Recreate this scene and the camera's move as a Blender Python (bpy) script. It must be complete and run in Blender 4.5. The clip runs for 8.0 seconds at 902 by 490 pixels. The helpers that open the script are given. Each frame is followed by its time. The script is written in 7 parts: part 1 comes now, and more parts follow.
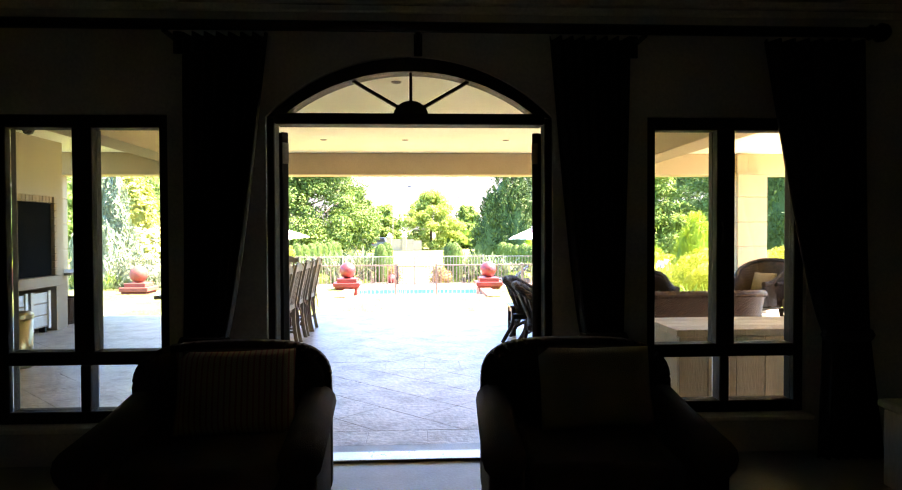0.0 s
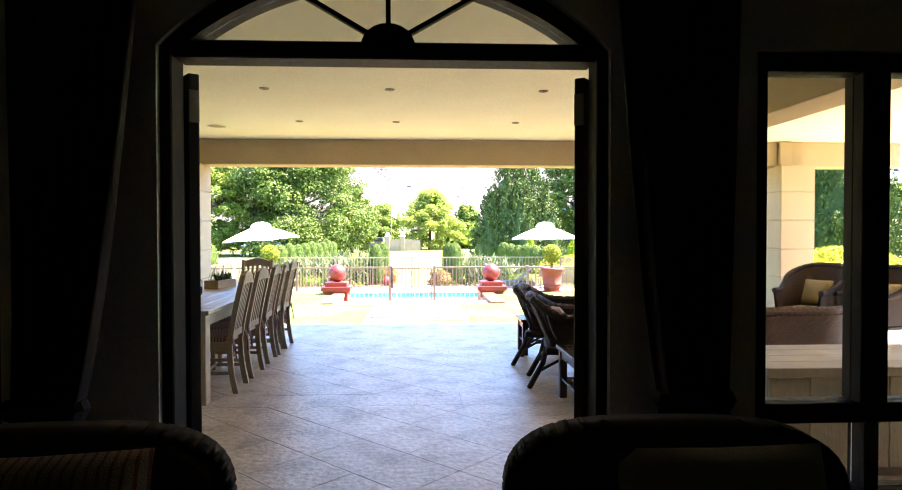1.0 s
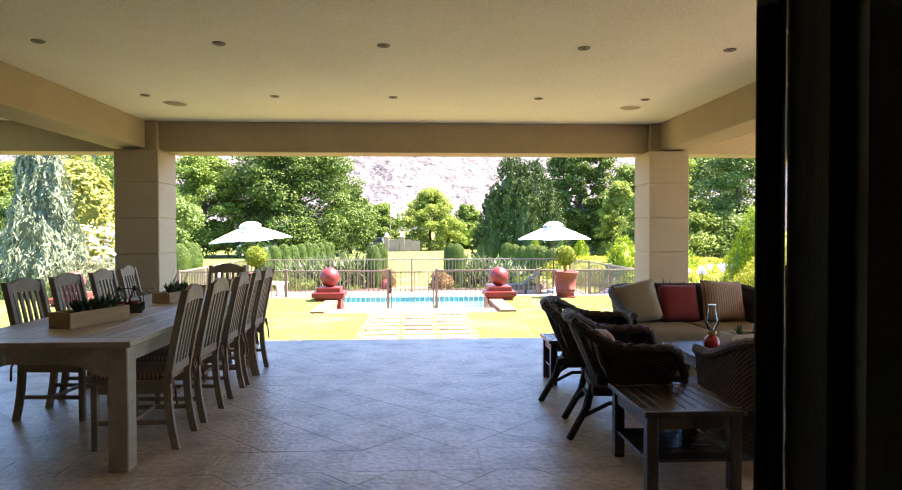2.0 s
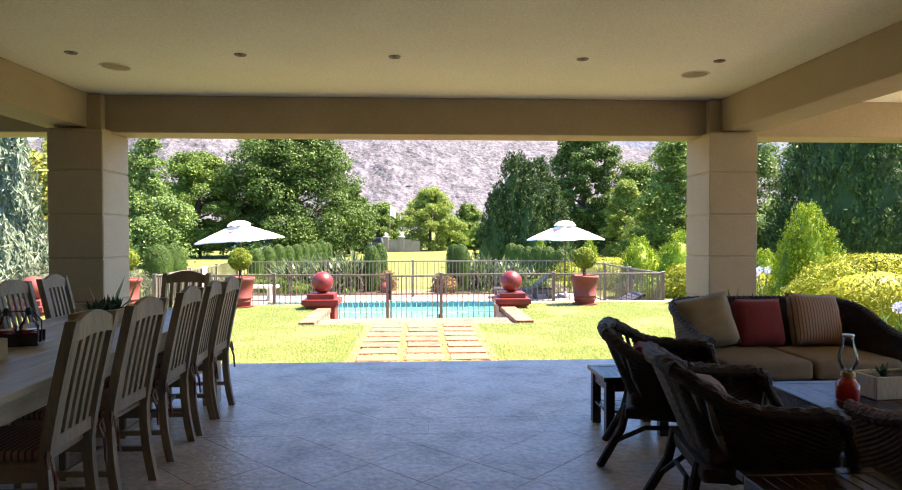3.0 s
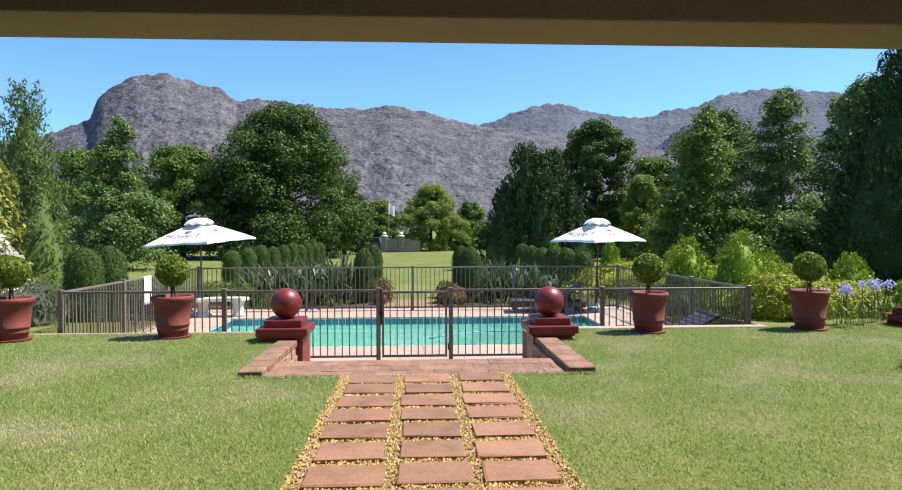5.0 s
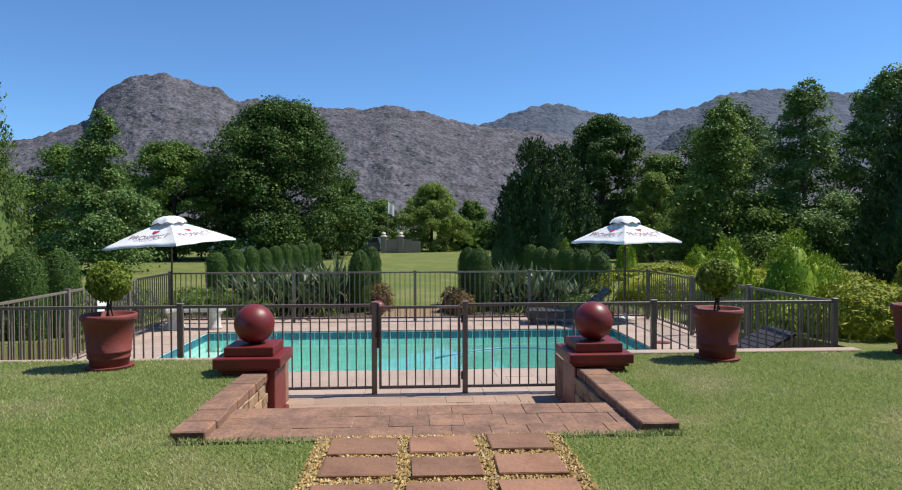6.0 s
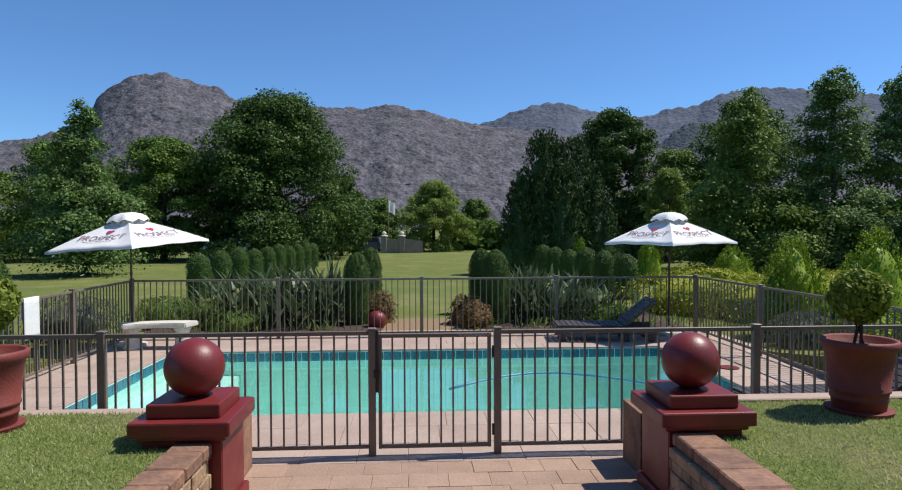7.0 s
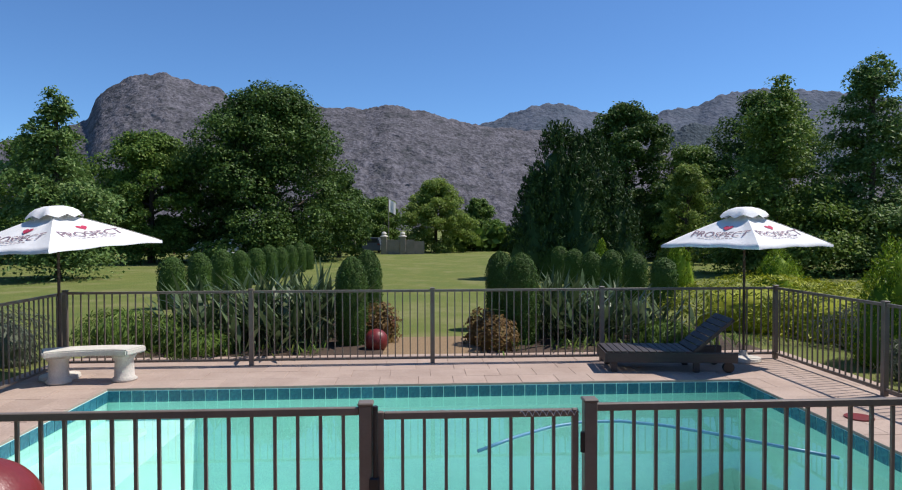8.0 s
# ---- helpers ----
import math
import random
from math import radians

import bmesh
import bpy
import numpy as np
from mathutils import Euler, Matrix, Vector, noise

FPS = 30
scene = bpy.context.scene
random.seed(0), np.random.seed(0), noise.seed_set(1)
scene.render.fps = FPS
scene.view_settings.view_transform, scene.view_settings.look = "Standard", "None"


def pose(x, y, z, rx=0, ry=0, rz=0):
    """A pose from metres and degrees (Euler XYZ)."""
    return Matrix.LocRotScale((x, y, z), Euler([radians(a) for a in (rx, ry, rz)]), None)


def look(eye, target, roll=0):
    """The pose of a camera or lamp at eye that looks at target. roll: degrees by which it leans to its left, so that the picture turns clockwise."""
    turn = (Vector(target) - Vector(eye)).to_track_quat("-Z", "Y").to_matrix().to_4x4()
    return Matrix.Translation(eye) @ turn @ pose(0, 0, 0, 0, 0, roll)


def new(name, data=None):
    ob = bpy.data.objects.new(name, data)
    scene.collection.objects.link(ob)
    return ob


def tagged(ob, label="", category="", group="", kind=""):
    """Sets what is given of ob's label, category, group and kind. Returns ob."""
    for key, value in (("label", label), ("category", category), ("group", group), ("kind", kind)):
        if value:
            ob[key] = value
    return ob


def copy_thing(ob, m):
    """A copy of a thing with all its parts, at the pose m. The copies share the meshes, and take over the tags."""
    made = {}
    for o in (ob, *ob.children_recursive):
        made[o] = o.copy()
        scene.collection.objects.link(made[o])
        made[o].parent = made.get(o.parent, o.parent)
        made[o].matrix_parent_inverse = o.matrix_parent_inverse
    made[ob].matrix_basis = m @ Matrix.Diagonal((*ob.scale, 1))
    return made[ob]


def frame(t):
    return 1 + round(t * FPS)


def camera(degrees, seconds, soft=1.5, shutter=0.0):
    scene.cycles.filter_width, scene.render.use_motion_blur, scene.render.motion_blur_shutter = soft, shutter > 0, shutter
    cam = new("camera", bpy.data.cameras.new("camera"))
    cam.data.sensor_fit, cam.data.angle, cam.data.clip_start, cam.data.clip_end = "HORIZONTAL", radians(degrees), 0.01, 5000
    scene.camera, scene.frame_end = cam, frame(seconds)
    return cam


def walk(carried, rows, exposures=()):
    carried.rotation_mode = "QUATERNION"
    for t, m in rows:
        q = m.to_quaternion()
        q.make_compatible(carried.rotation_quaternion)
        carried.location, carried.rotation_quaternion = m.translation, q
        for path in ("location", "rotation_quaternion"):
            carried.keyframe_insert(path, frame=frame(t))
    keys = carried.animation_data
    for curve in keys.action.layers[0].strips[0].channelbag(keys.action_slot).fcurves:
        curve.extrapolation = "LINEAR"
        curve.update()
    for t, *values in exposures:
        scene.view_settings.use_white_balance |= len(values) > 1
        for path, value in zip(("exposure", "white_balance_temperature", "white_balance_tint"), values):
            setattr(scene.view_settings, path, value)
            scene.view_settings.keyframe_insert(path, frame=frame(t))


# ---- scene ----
cam = camera(70.3, 8.0, soft=1.1)
# seconds, x, y, z, pitch, roll, yaw
ROWS = [
    (0.0, 0.0, 0.0, 1.36, -1.10, 0.22, -2.87),
    (0.5, 0.045, 0.695, 1.355, -1.10, 0.12, -2.90),
    (1.0, 0.070, 1.402, 1.35, -1.11, 0.07, -2.93),
    (1.5, 0.068, 2.096, 1.348, -1.09, 0.10, -2.94),
    (3.0, -0.024, 4.227, 1.345, -1.09, 0.09, -3.03),
    (3.5, -0.038, 4.998, 1.345, -1.10, 0.03, -3.05),
    (4.0, -0.040, 5.850, 1.36, -1.15, 0.07, -3.04),
    (4.5, -0.035, 6.771, 1.375, -1.19, 0.10, -3.03),
    (6.0, -0.122, 9.725, 1.37, -1.18, 0.125, -3.09),
    (6.5, -0.177, 10.787, 1.364, -1.17, 0.14, -3.10),
    (7.0, -0.240, 11.919, 1.37, -1.24, 0.20, -3.05),
    (7.5, -0.312, 13.135, 1.36, -1.21, 0.17, -3.06),
    (8.0, -0.389, 14.443, 1.351, -1.19, 0.155, -3.07),
]
EXPOSURES = [(0.0, 4.4, 8200, 22), (0.7, 4.15, 8200, 22), (1.5, 3.5, 8200, 22), (3.0, 2.4, 7700, 20), (3.5, 2.2, 7500, 18), (4.0, 1.85, 7300, 15), (4.6, 1.25, 6900, 11), (5.7, 0.32, 6550, 10), (8.0, 0.05, 6450, 13)]
walk(cam, [(t, pose(x, y, z, 90 + pitch, roll, yaw)) for t, x, y, z, pitch, roll, yaw in ROWS], EXPOSURES)

# ---- light ----
TO_SUN = Vector((0.60, 0.12, 1.0)).normalized()
world = bpy.data.worlds.new("sky")
scene.world = world
world.use_nodes = True
wn = world.node_tree.nodes
sky = wn.new("ShaderNodeTexSky")
sky.sky_type = 'NISHITA'
sky.sun_disc = False
sky.sun_elevation = math.asin(TO_SUN.z)
sky.sun_rotation = math.atan2(TO_SUN.x, TO_SUN.y)
sky.altitude = 1200
sky.air_density, sky.dust_density, sky.ozone_density = 1.0, 0.0, 6.0
wn["Background"].inputs["Strength"].default_value = 0.112
tint = wn.new("ShaderNodeMix")
tint.data_type, tint.blend_type = 'RGBA', 'MULTIPLY'
tint.inputs["Factor"].default_value = 1.0
tint.inputs["B"].default_value = (0.80, 1.05, 1.22, 1)
world.node_tree.links.new(sky.outputs[0], tint.inputs["A"])
world.node_tree.links.new(tint.outputs["Result"], wn["Background"].inputs["Color"])
sun = new("sun", bpy.data.lights.new("sun", 'SUN'))
sun.data.energy, sun.data.angle, sun.data.color = 5.0, radians(0.53), (1.0, 0.95, 0.87)
sun.matrix_world = look(TO_SUN * 60, (0, 0, 0))


# ---- materials ----
def mat(name, a, b=None, scale=8.0, rough=0.6, metal=0.0, bump=0.2, fine=60.0, spread=0.12, stretch=(1, 1, 1),
        coords="Object", spec=0.5, trans=0.0, mid=None, vary=0.0, bump_dist=0.01):
    """Two-scale procedural surface: large blotches between a and b, fine grain and relief. Sizes in 1/metres."""
    m = bpy.data.materials.new(name)
    m.use_nodes = True
    nt = m.node_tree
    n, l = nt.nodes, nt.links
    bs = n["Principled BSDF"]
    b = b or tuple(c * 0.75 for c in a)
    tc = n.new("ShaderNodeTexCoord")
    mp = n.new("ShaderNodeMapping")
    mp.inputs["Scale"].default_value = stretch
    l.new(tc.outputs[coords], mp.inputs[0])
    big = n.new("ShaderNodeTexNoise")
    big.inputs["Scale"].default_value, big.inputs["Detail"].default_value, big.inputs["Roughness"].default_value = scale, 6, 0.62
    small = n.new("ShaderNodeTexNoise")
    small.inputs["Scale"].default_value, small.inputs["Detail"].default_value = fine, 4
    for t in (big, small):
        l.new(mp.outputs[0], t.inputs["Vector"])
    ramp = n.new("ShaderNodeValToRGB")
    e = ramp.color_ramp.elements
    e[0].position, e[1].position = 0.34, 0.66
    e[0].color, e[1].color = (*a, 1), (*b, 1)
    if mid:
        x = e.new(0.5)
        x.color = (*mid, 1)
    l.new(big.outputs[0], ramp.inputs[0])
    hsv = n.new("ShaderNodeHueSaturation")
    mr = n.new("ShaderNodeMapRange")
    mr.inputs["To Min"].default_value, mr.inputs["To Max"].default_value = 1 - spread * 2, 1 + spread * 2
    l.new(small.outputs[0], mr.inputs[0])
    val = mr.outputs[0]
    if vary:
        oi = n.new("ShaderNodeObjectInfo")
        mv = n.new("ShaderNodeMapRange")
        mv.inputs["To Min"].default_value, mv.inputs["To Max"].default_value = 1 - vary, 1 + vary
        l.new(oi.outputs["Random"], mv.inputs[0])
        mu = n.new("ShaderNodeMath")
        mu.operation = 'MULTIPLY'
        l.new(val, mu.inputs[0])
        l.new(mv.outputs[0], mu.inputs[1])
        val = mu.outputs[0]
    l.new(val, hsv.inputs["Value"])
    l.new(ramp.outputs[0], hsv.inputs["Color"])
    l.new(hsv.outputs[0], bs.inputs["Base Color"])
    bs.inputs["Roughness"].default_value, bs.inputs["Metallic"].default_value = rough, metal
    bs.inputs["Specular IOR Level"].default_value = spec
    rr = n.new("ShaderNodeMapRange")
    rr.inputs["To Min"].default_value, rr.inputs["To Max"].default_value = max(rough - 0.12, 0.03), min(rough + 0.12, 1)
    l.new(big.outputs[0], rr.inputs[0])
    l.new(rr.outputs[0], bs.inputs["Roughness"])
    if trans:
        bs.inputs["Transmission Weight"].default_value = trans
    if bump:
        bp = n.new("ShaderNodeBump")
        bp.inputs["Strength"].default_value, bp.inputs["Distance"].default_value = bump, bump_dist
        l.new(small.outputs[0], bp.inputs["Height"])
        l.new(bp.outputs[0], bs.inputs["Normal"])
    return m


def leaf_mat(name, a, b, c=None, thru=0.35, rough=0.5):
    """Leaves: each leaf takes its own shade; some light passes through."""
    m = bpy.data.materials.new(name)
    m.use_nodes = True
    n, l = m.node_tree.nodes, m.node_tree.links
    bs = n["Principled BSDF"]
    g = n.new("ShaderNodeNewGeometry")
    ramp = n.new("ShaderNodeValToRGB")
    e = ramp.color_ramp.elements
    e[0].color, e[1].color = (*a, 1), (*b, 1)
    if c:
        x = e.new(0.9)
        x.color = (*b, 1)
        e[2].color = (*c, 1)
    l.new(g.outputs["Random Per Island"], ramp.inputs[0])
    l.new(ramp.outputs[0], bs.inputs["Base Color"])
    bs.inputs["Roughness"].default_value = rough
    bs.inputs["Specular IOR Level"].default_value = 0.15
    tl = n.new("ShaderNodeBsdfTranslucent")
    l.new(ramp.outputs[0], tl.inputs[0])
    mx = n.new("ShaderNodeMixShader")
    mx.inputs[0].default_value = thru
    l.new(bs.outputs[0], mx.inputs[1])
    l.new(tl.outputs[0], mx.inputs[2])
    l.new(mx.outputs[0], n["Material Output"].inputs[0])
    return m


PLASTER_IN = mat("plaster_inside", (0.70, 0.66, 0.57), (0.65, 0.61, 0.53), 2, 0.8, bump=0.15)
PLASTER = mat("plaster_tan", (0.42, 0.325, 0.222), (0.375, 0.29, 0.197), 1.5, 0.85, bump=0.25, fine=90)
CEILING = mat("ceiling_paint", (0.88, 0.85, 0.74), (0.84, 0.80, 0.69), 1.2, 0.85, bump=0.1)
DARKWOOD = mat("dark_stained_wood", (0.045, 0.022, 0.014), (0.022, 0.011, 0.008), 6, 0.22, stretch=(6, 6, 0.6), bump=0.2, vary=0.15)
FRAMEWOOD = mat("dark_frame_wood", (0.030, 0.018, 0.012), (0.016, 0.010, 0.007), 6, 0.6, stretch=(6, 6, 0.6), bump=0.2, spec=0.2)
CURTAIN = mat("brown_curtain", (0.022, 0.010, 0.008), (0.014, 0.007, 0.006), 5, 0.9, bump=0.4, fine=250)
UPHOLSTERY = mat("dark_upholstery", (0.050, 0.024, 0.020), (0.032, 0.016, 0.014), 5, 0.9, bump=0.4, fine=220)
CREAMCLOTH = mat("cream_cloth", (0.22, 0.170, 0.105), (0.18, 0.138, 0.086), 6, 0.9, bump=0.5, fine=220)
TANCLOTH = mat("tan_cloth", (0.145, 0.102, 0.060), (0.12, 0.085, 0.05), 6, 0.92, bump=0.5, fine=220)
REDCLOTH = mat("red_cloth", (0.145, 0.006, 0.006), (0.115, 0.005, 0.005), 6, 0.9, bump=0.5, fine=220)
TRAVERTINE = mat("travertine", (0.56, 0.45, 0.35), (0.34, 0.26, 0.19), 3.0, 0.36, bump=0.6, fine=26, spread=0.30, mid=(0.49, 0.385, 0.29), vary=0.05, coords="Object")
GROUT = mat("grout", (0.46, 0.38, 0.30), (0.38, 0.31, 0.24), 8, 0.9)
INFLOOR = mat("inside_floor", (0.30, 0.26, 0.22), (0.25, 0.215, 0.175), 3, 0.35, bump=0.1)
WHITEWOOD = mat("weathered_pale_wood", (0.46, 0.38, 0.28), (0.36, 0.29, 0.21), 5, 0.6, stretch=(1, 1, 0.25), bump=0.4, fine=70, vary=0.10)
CHAIRWOOD = mat("tan_chair_wood", (0.29, 0.21, 0.135), (0.21, 0.15, 0.095), 5, 0.6, stretch=(1, 1, 0.25), bump=0.4, fine=70, vary=0.10)
PAVETAN = mat("tan_paving", (0.38, 0.255, 0.18), (0.30, 0.20, 0.14), 2.5, 0.82, bump=0.5, fine=42, vary=0.10)
TABLEWOOD = mat("table_wood", (0.44, 0.34, 0.23), (0.34, 0.26, 0.17), 4, 0.38, stretch=(5, 0.6, 5), bump=0.3, fine=50, vary=0.12)
BOXWOOD = mat("raw_pine", (0.45, 0.31, 0.17), (0.36, 0.24, 0.13), 5, 0.7, stretch=(1, 1, 5), bump=0.3)
WICKER = mat("brown_wicker", (0.040, 0.020, 0.011), (0.016, 0.008, 0.005), 25, 0.62, bump=0.6, fine=160, spread=0.2, spec=0.25)
WICKER_LIGHT = mat("tan_wicker", (0.125, 0.055, 0.024), (0.05, 0.021, 0.009), 25, 0.6, bump=0.6, fine=160, spread=0.3, spec=0.3)
REDPAINT = mat("oxide_red_paint", (0.20, 0.022, 0.020), (0.15, 0.018, 0.016), 4, 0.42, bump=0.15, fine=70, spread=0.08)
TERRACOTTA = mat("terracotta_red", (0.215, 0.042, 0.030), (0.165, 0.032, 0.024), 5, 0.7, bump=0.3, fine=60)
FENCE = mat("bronze_paint", (0.185, 0.150, 0.118), (0.150, 0.120, 0.092), 6, 0.45, bump=0.1, spread=0.06)
SANDSTONE = mat("red_sandstone", (0.28, 0.14, 0.078), (0.20, 0.095, 0.054), 3.5, 0.85, bump=0.5, fine=45, vary=0.18, mid=(0.25, 0.13, 0.078))
BROWNSTONE = mat("brown_sandstone", (0.30, 0.160, 0.092), (0.175, 0.096, 0.062), 5.0, 0.85, bump=0.8, fine=30, spread=0.24, vary=0.10, mid=(0.235, 0.130, 0.083))
BUFFSTONE = mat("buff_rubble_stone", (0.42, 0.29, 0.16), (0.24, 0.14, 0.08), 6.0, 0.88, bump=0.8, fine=35, spread=0.25, vary=0.25, mid=(0.34, 0.22, 0.125))
MORTAR = mat("pale_mortar", (0.40, 0.33, 0.26), (0.30, 0.24, 0.19), 7.0, 0.92, bump=0.5)
PINKPAVE = mat("pink_paving", (0.43, 0.325, 0.26), (0.36, 0.265, 0.21), 2.2, 0.8, bump=0.4, fine=40, vary=0.06)
DECKJOINT = mat("deck_joint", (0.40, 0.30, 0.24), (0.33, 0.25, 0.20), 6, 0.9)
GRAVELBED = mat("gravel_bed", (0.30, 0.20, 0.10), (0.20, 0.13, 0.07), 40, 0.9, bump=0.8, fine=120)
SOIL = mat("soil", (0.075, 0.045, 0.028), (0.045, 0.028, 0.018), 6, 0.95, bump=0.8, fine=40)
POOLPLASTER = mat("pool_plaster", (0.50, 0.79, 0.73), (0.44, 0.75, 0.69), 1.5, 0.6, bump=0.1)
UMBRELLA = mat("white_canvas", (0.82, 0.81, 0.78), (0.76, 0.75, 0.72), 3, 0.85, bump=0.3, fine=150, spread=0.03)
BENCHSTONE = mat("cast_stone", (0.66, 0.62, 0.54), (0.54, 0.50, 0.43), 5, 0.85, bump=0.5, fine=60)
LOUNGER = mat("dark_slats", (0.060, 0.048, 0.045), (0.042, 0.034, 0.032), 6, 0.5, stretch=(0.6, 6, 6), bump=0.2, vary=0.15)
BARK = mat("bark", (0.10, 0.07, 0.05), (0.055, 0.04, 0.03), 8, 0.95, stretch=(3, 3, 0.6), bump=1.0, fine=30)
HINGE = mat("dull_hinge_metal", (0.34, 0.28, 0.20), (0.26, 0.21, 0.15), 8, 0.55, metal=0.4, bump=0.1)
CHROME = mat("brushed_metal", (0.55, 0.54, 0.52), (0.48, 0.47, 0.45), 6, 0.3, metal=1.0, bump=0.05)
BRASS = mat("dull_brass", (0.55, 0.44, 0.24), (0.48, 0.38, 0.2), 6, 0.35, metal=1.0, bump=0.05)
# near-black and almost without gloss, for the firebox door
DOORBLACK = mat("matte_black_steel", (0.006, 0.006, 0.006), (0.003, 0.003, 0.003), 5, 0.95, spec=0.02)
BLACK = mat("black_iron", (0.018, 0.017, 0.016), (0.012, 0.012, 0.012), 6, 0.5, bump=0.2)
BRICK = mat("fire_brick", (0.42, 0.28, 0.16), (0.34, 0.22, 0.13), 8, 0.85, bump=0.4, vary=0.2)
WALLGREY = mat("grey_render", (0.33, 0.28, 0.23), (0.26, 0.22, 0.18), 1.5, 0.9, bump=0.4)
INK = mat("maroon_ink", (0.22, 0.13, 0.16), (0.30, 0.20, 0.23), 5, 0.8, bump=0)
INKRED = mat("red_ink", (0.50, 0.035, 0.09), (0.46, 0.03, 0.08), 5, 0.8, bump=0)
RAILRED = mat("rail_brown", (0.16, 0.060, 0.035), (0.12, 0.045, 0.026), 6, 0.8)
WHITEPAINT = mat("white_paint", (0.78, 0.77, 0.74), (0.72, 0.71, 0.68), 3, 0.5, bump=0.05)
TIN = mat("tin_roof", (0.42, 0.43, 0.44), (0.36, 0.37, 0.38), 3, 0.5, bump=0.1)
CARPAINT = mat("car_paint", (0.10, 0.12, 0.16), (0.09, 0.11, 0.15), 3, 0.25, bump=0)


def stripe_mat(name, ground, line, axis="X", per=14.0):
    """Woven cloth with thin coloured stripes."""
    m = mat(name, ground, tuple(c * 0.9 for c in ground), 6, 0.92, bump=0.5, fine=220)
    n, l = m.node_tree.nodes, m.node_tree.links
    wv = n.new("ShaderNodeTexWave")
    wv.bands_direction = axis
    wv.inputs["Scale"].default_value, wv.inputs["Distortion"].default_value = per, 0.3
    l.new(n["Texture Coordinate"].outputs["Object"], wv.inputs["Vector"])
    r = n.new("ShaderNodeValToRGB")
    r.color_ramp.elements[0].position, r.color_ramp.elements[1].position = 0.72, 0.80
    l.new(wv.outputs[0], r.inputs[0])
    mx = n.new("ShaderNodeMix")
    mx.data_type = 'RGBA'
    l.new(r.outputs[0], mx.inputs["Factor"])
    l.new(n["Hue/Saturation/Value"].outputs[0], mx.inputs["A"])
    mx.inputs["B"].default_value = (*line, 1)
    l.new(mx.outputs["Result"], n["Principled BSDF"].inputs["Base Color"])
    return m


STRIPED = stripe_mat("striped_cloth", (0.25, 0.19, 0.13), (0.19, 0.04, 0.04), "X", 13.0)
SEATSTRIPE = stripe_mat("striped_seat_pad", (0.30, 0.20, 0.15), (0.14, 0.025, 0.03), "Y", 12.0)


def glass_mat(name, tint=(1, 1, 1), rough=0.0):
    m = bpy.data.materials.new(name)
    m.use_nodes = True
    n, l = m.node_tree.nodes, m.node_tree.links
    tr = n.new("ShaderNodeBsdfTransparent")
    tr.inputs[0].default_value = (*tint, 1)
    gl = n.new("ShaderNodeBsdfGlossy")
    gl.inputs["Roughness"].default_value = rough
    fr = n.new("ShaderNodeFresnel")
    fr.inputs[0].default_value = 1.45
    mx = n.new("ShaderNodeMixShader")
    l.new(fr.outputs[0], mx.inputs[0])
    l.new(tr.outputs[0], mx.inputs[1])
    l.new(gl.outputs[0], mx.inputs[2])
    l.new(mx.outputs[0], n["Material Output"].inputs[0])
    return m


GLASS = glass_mat("window_glass", (0.93, 0.95, 0.93))
WATER = glass_mat("pool_water", (0.88, 0.95, 0.93), 0.02)
wnode = WATER.node_tree.nodes.new("ShaderNodeTexNoise")
wnode.inputs["Scale"].default_value, wnode.inputs["Detail"].default_value = 2.2, 3
wbump = WATER.node_tree.nodes.new("ShaderNodeBump")
wbump.inputs["Strength"].default_value, wbump.inputs["Distance"].default_value = 0.35, 0.05
wtc = WATER.node_tree.nodes.new("ShaderNodeTexCoord")
WATER.node_tree.links.new(wtc.outputs["Object"], wnode.inputs["Vector"])
WATER.node_tree.links.new(wnode.outputs[0], wbump.inputs["Height"])
for nd in WATER.node_tree.nodes:
    if nd.bl_idname in ("ShaderNodeBsdfGlossy", "ShaderNodeFresnel"):
        WATER.node_tree.links.new(wbump.outputs[0], nd.inputs["Normal"])


# ---- mesh helpers ----
def part(name, bm, material, parent=None, label="", smooth=False):
    me = bpy.data.meshes.new(name)
    bm.to_mesh(me)
    bm.free()
    me.materials.append(material)
    if smooth:
        me.polygons.foreach_set("use_smooth", [True] * len(me.polygons))
    ob = new(name, me)
    if parent:
        ob.parent = parent
    if label:
        ob["label"] = label
    return ob


def thing(name, label, category, group="", kind="", at=None):
    ob = new(name)
    tagged(ob, label, category, group, kind)
    if at is not None:
        ob.matrix_basis = at
    return ob


def box(x0, x1, y0, y1, z0, z1, bevel=0.0, bm=None, seg=1):
    own = bm is None
    b = bmesh.new()
    bmesh.ops.create_cube(b, size=1)
    bmesh.ops.scale(b, vec=(x1 - x0, y1 - y0, z1 - z0), verts=b.verts)
    bmesh.ops.translate(b, vec=((x0 + x1) / 2, (y0 + y1) / 2, (z0 + z1) / 2), verts=b.verts)
    if bevel:
        bmesh.ops.bevel(b, geom=b.edges[:], offset=bevel, segments=seg, affect='EDGES', profile=0.5)
    if own:
        return b
    return join(bm, b)


def join(bm, b, m=None):
    if m is not None:
        b.transform(m)
    me = bpy.data.meshes.new("tmp")
    b.to_mesh(me)
    b.free()
    bm.from_mesh(me)
    bpy.data.meshes.remove(me)
    return bm


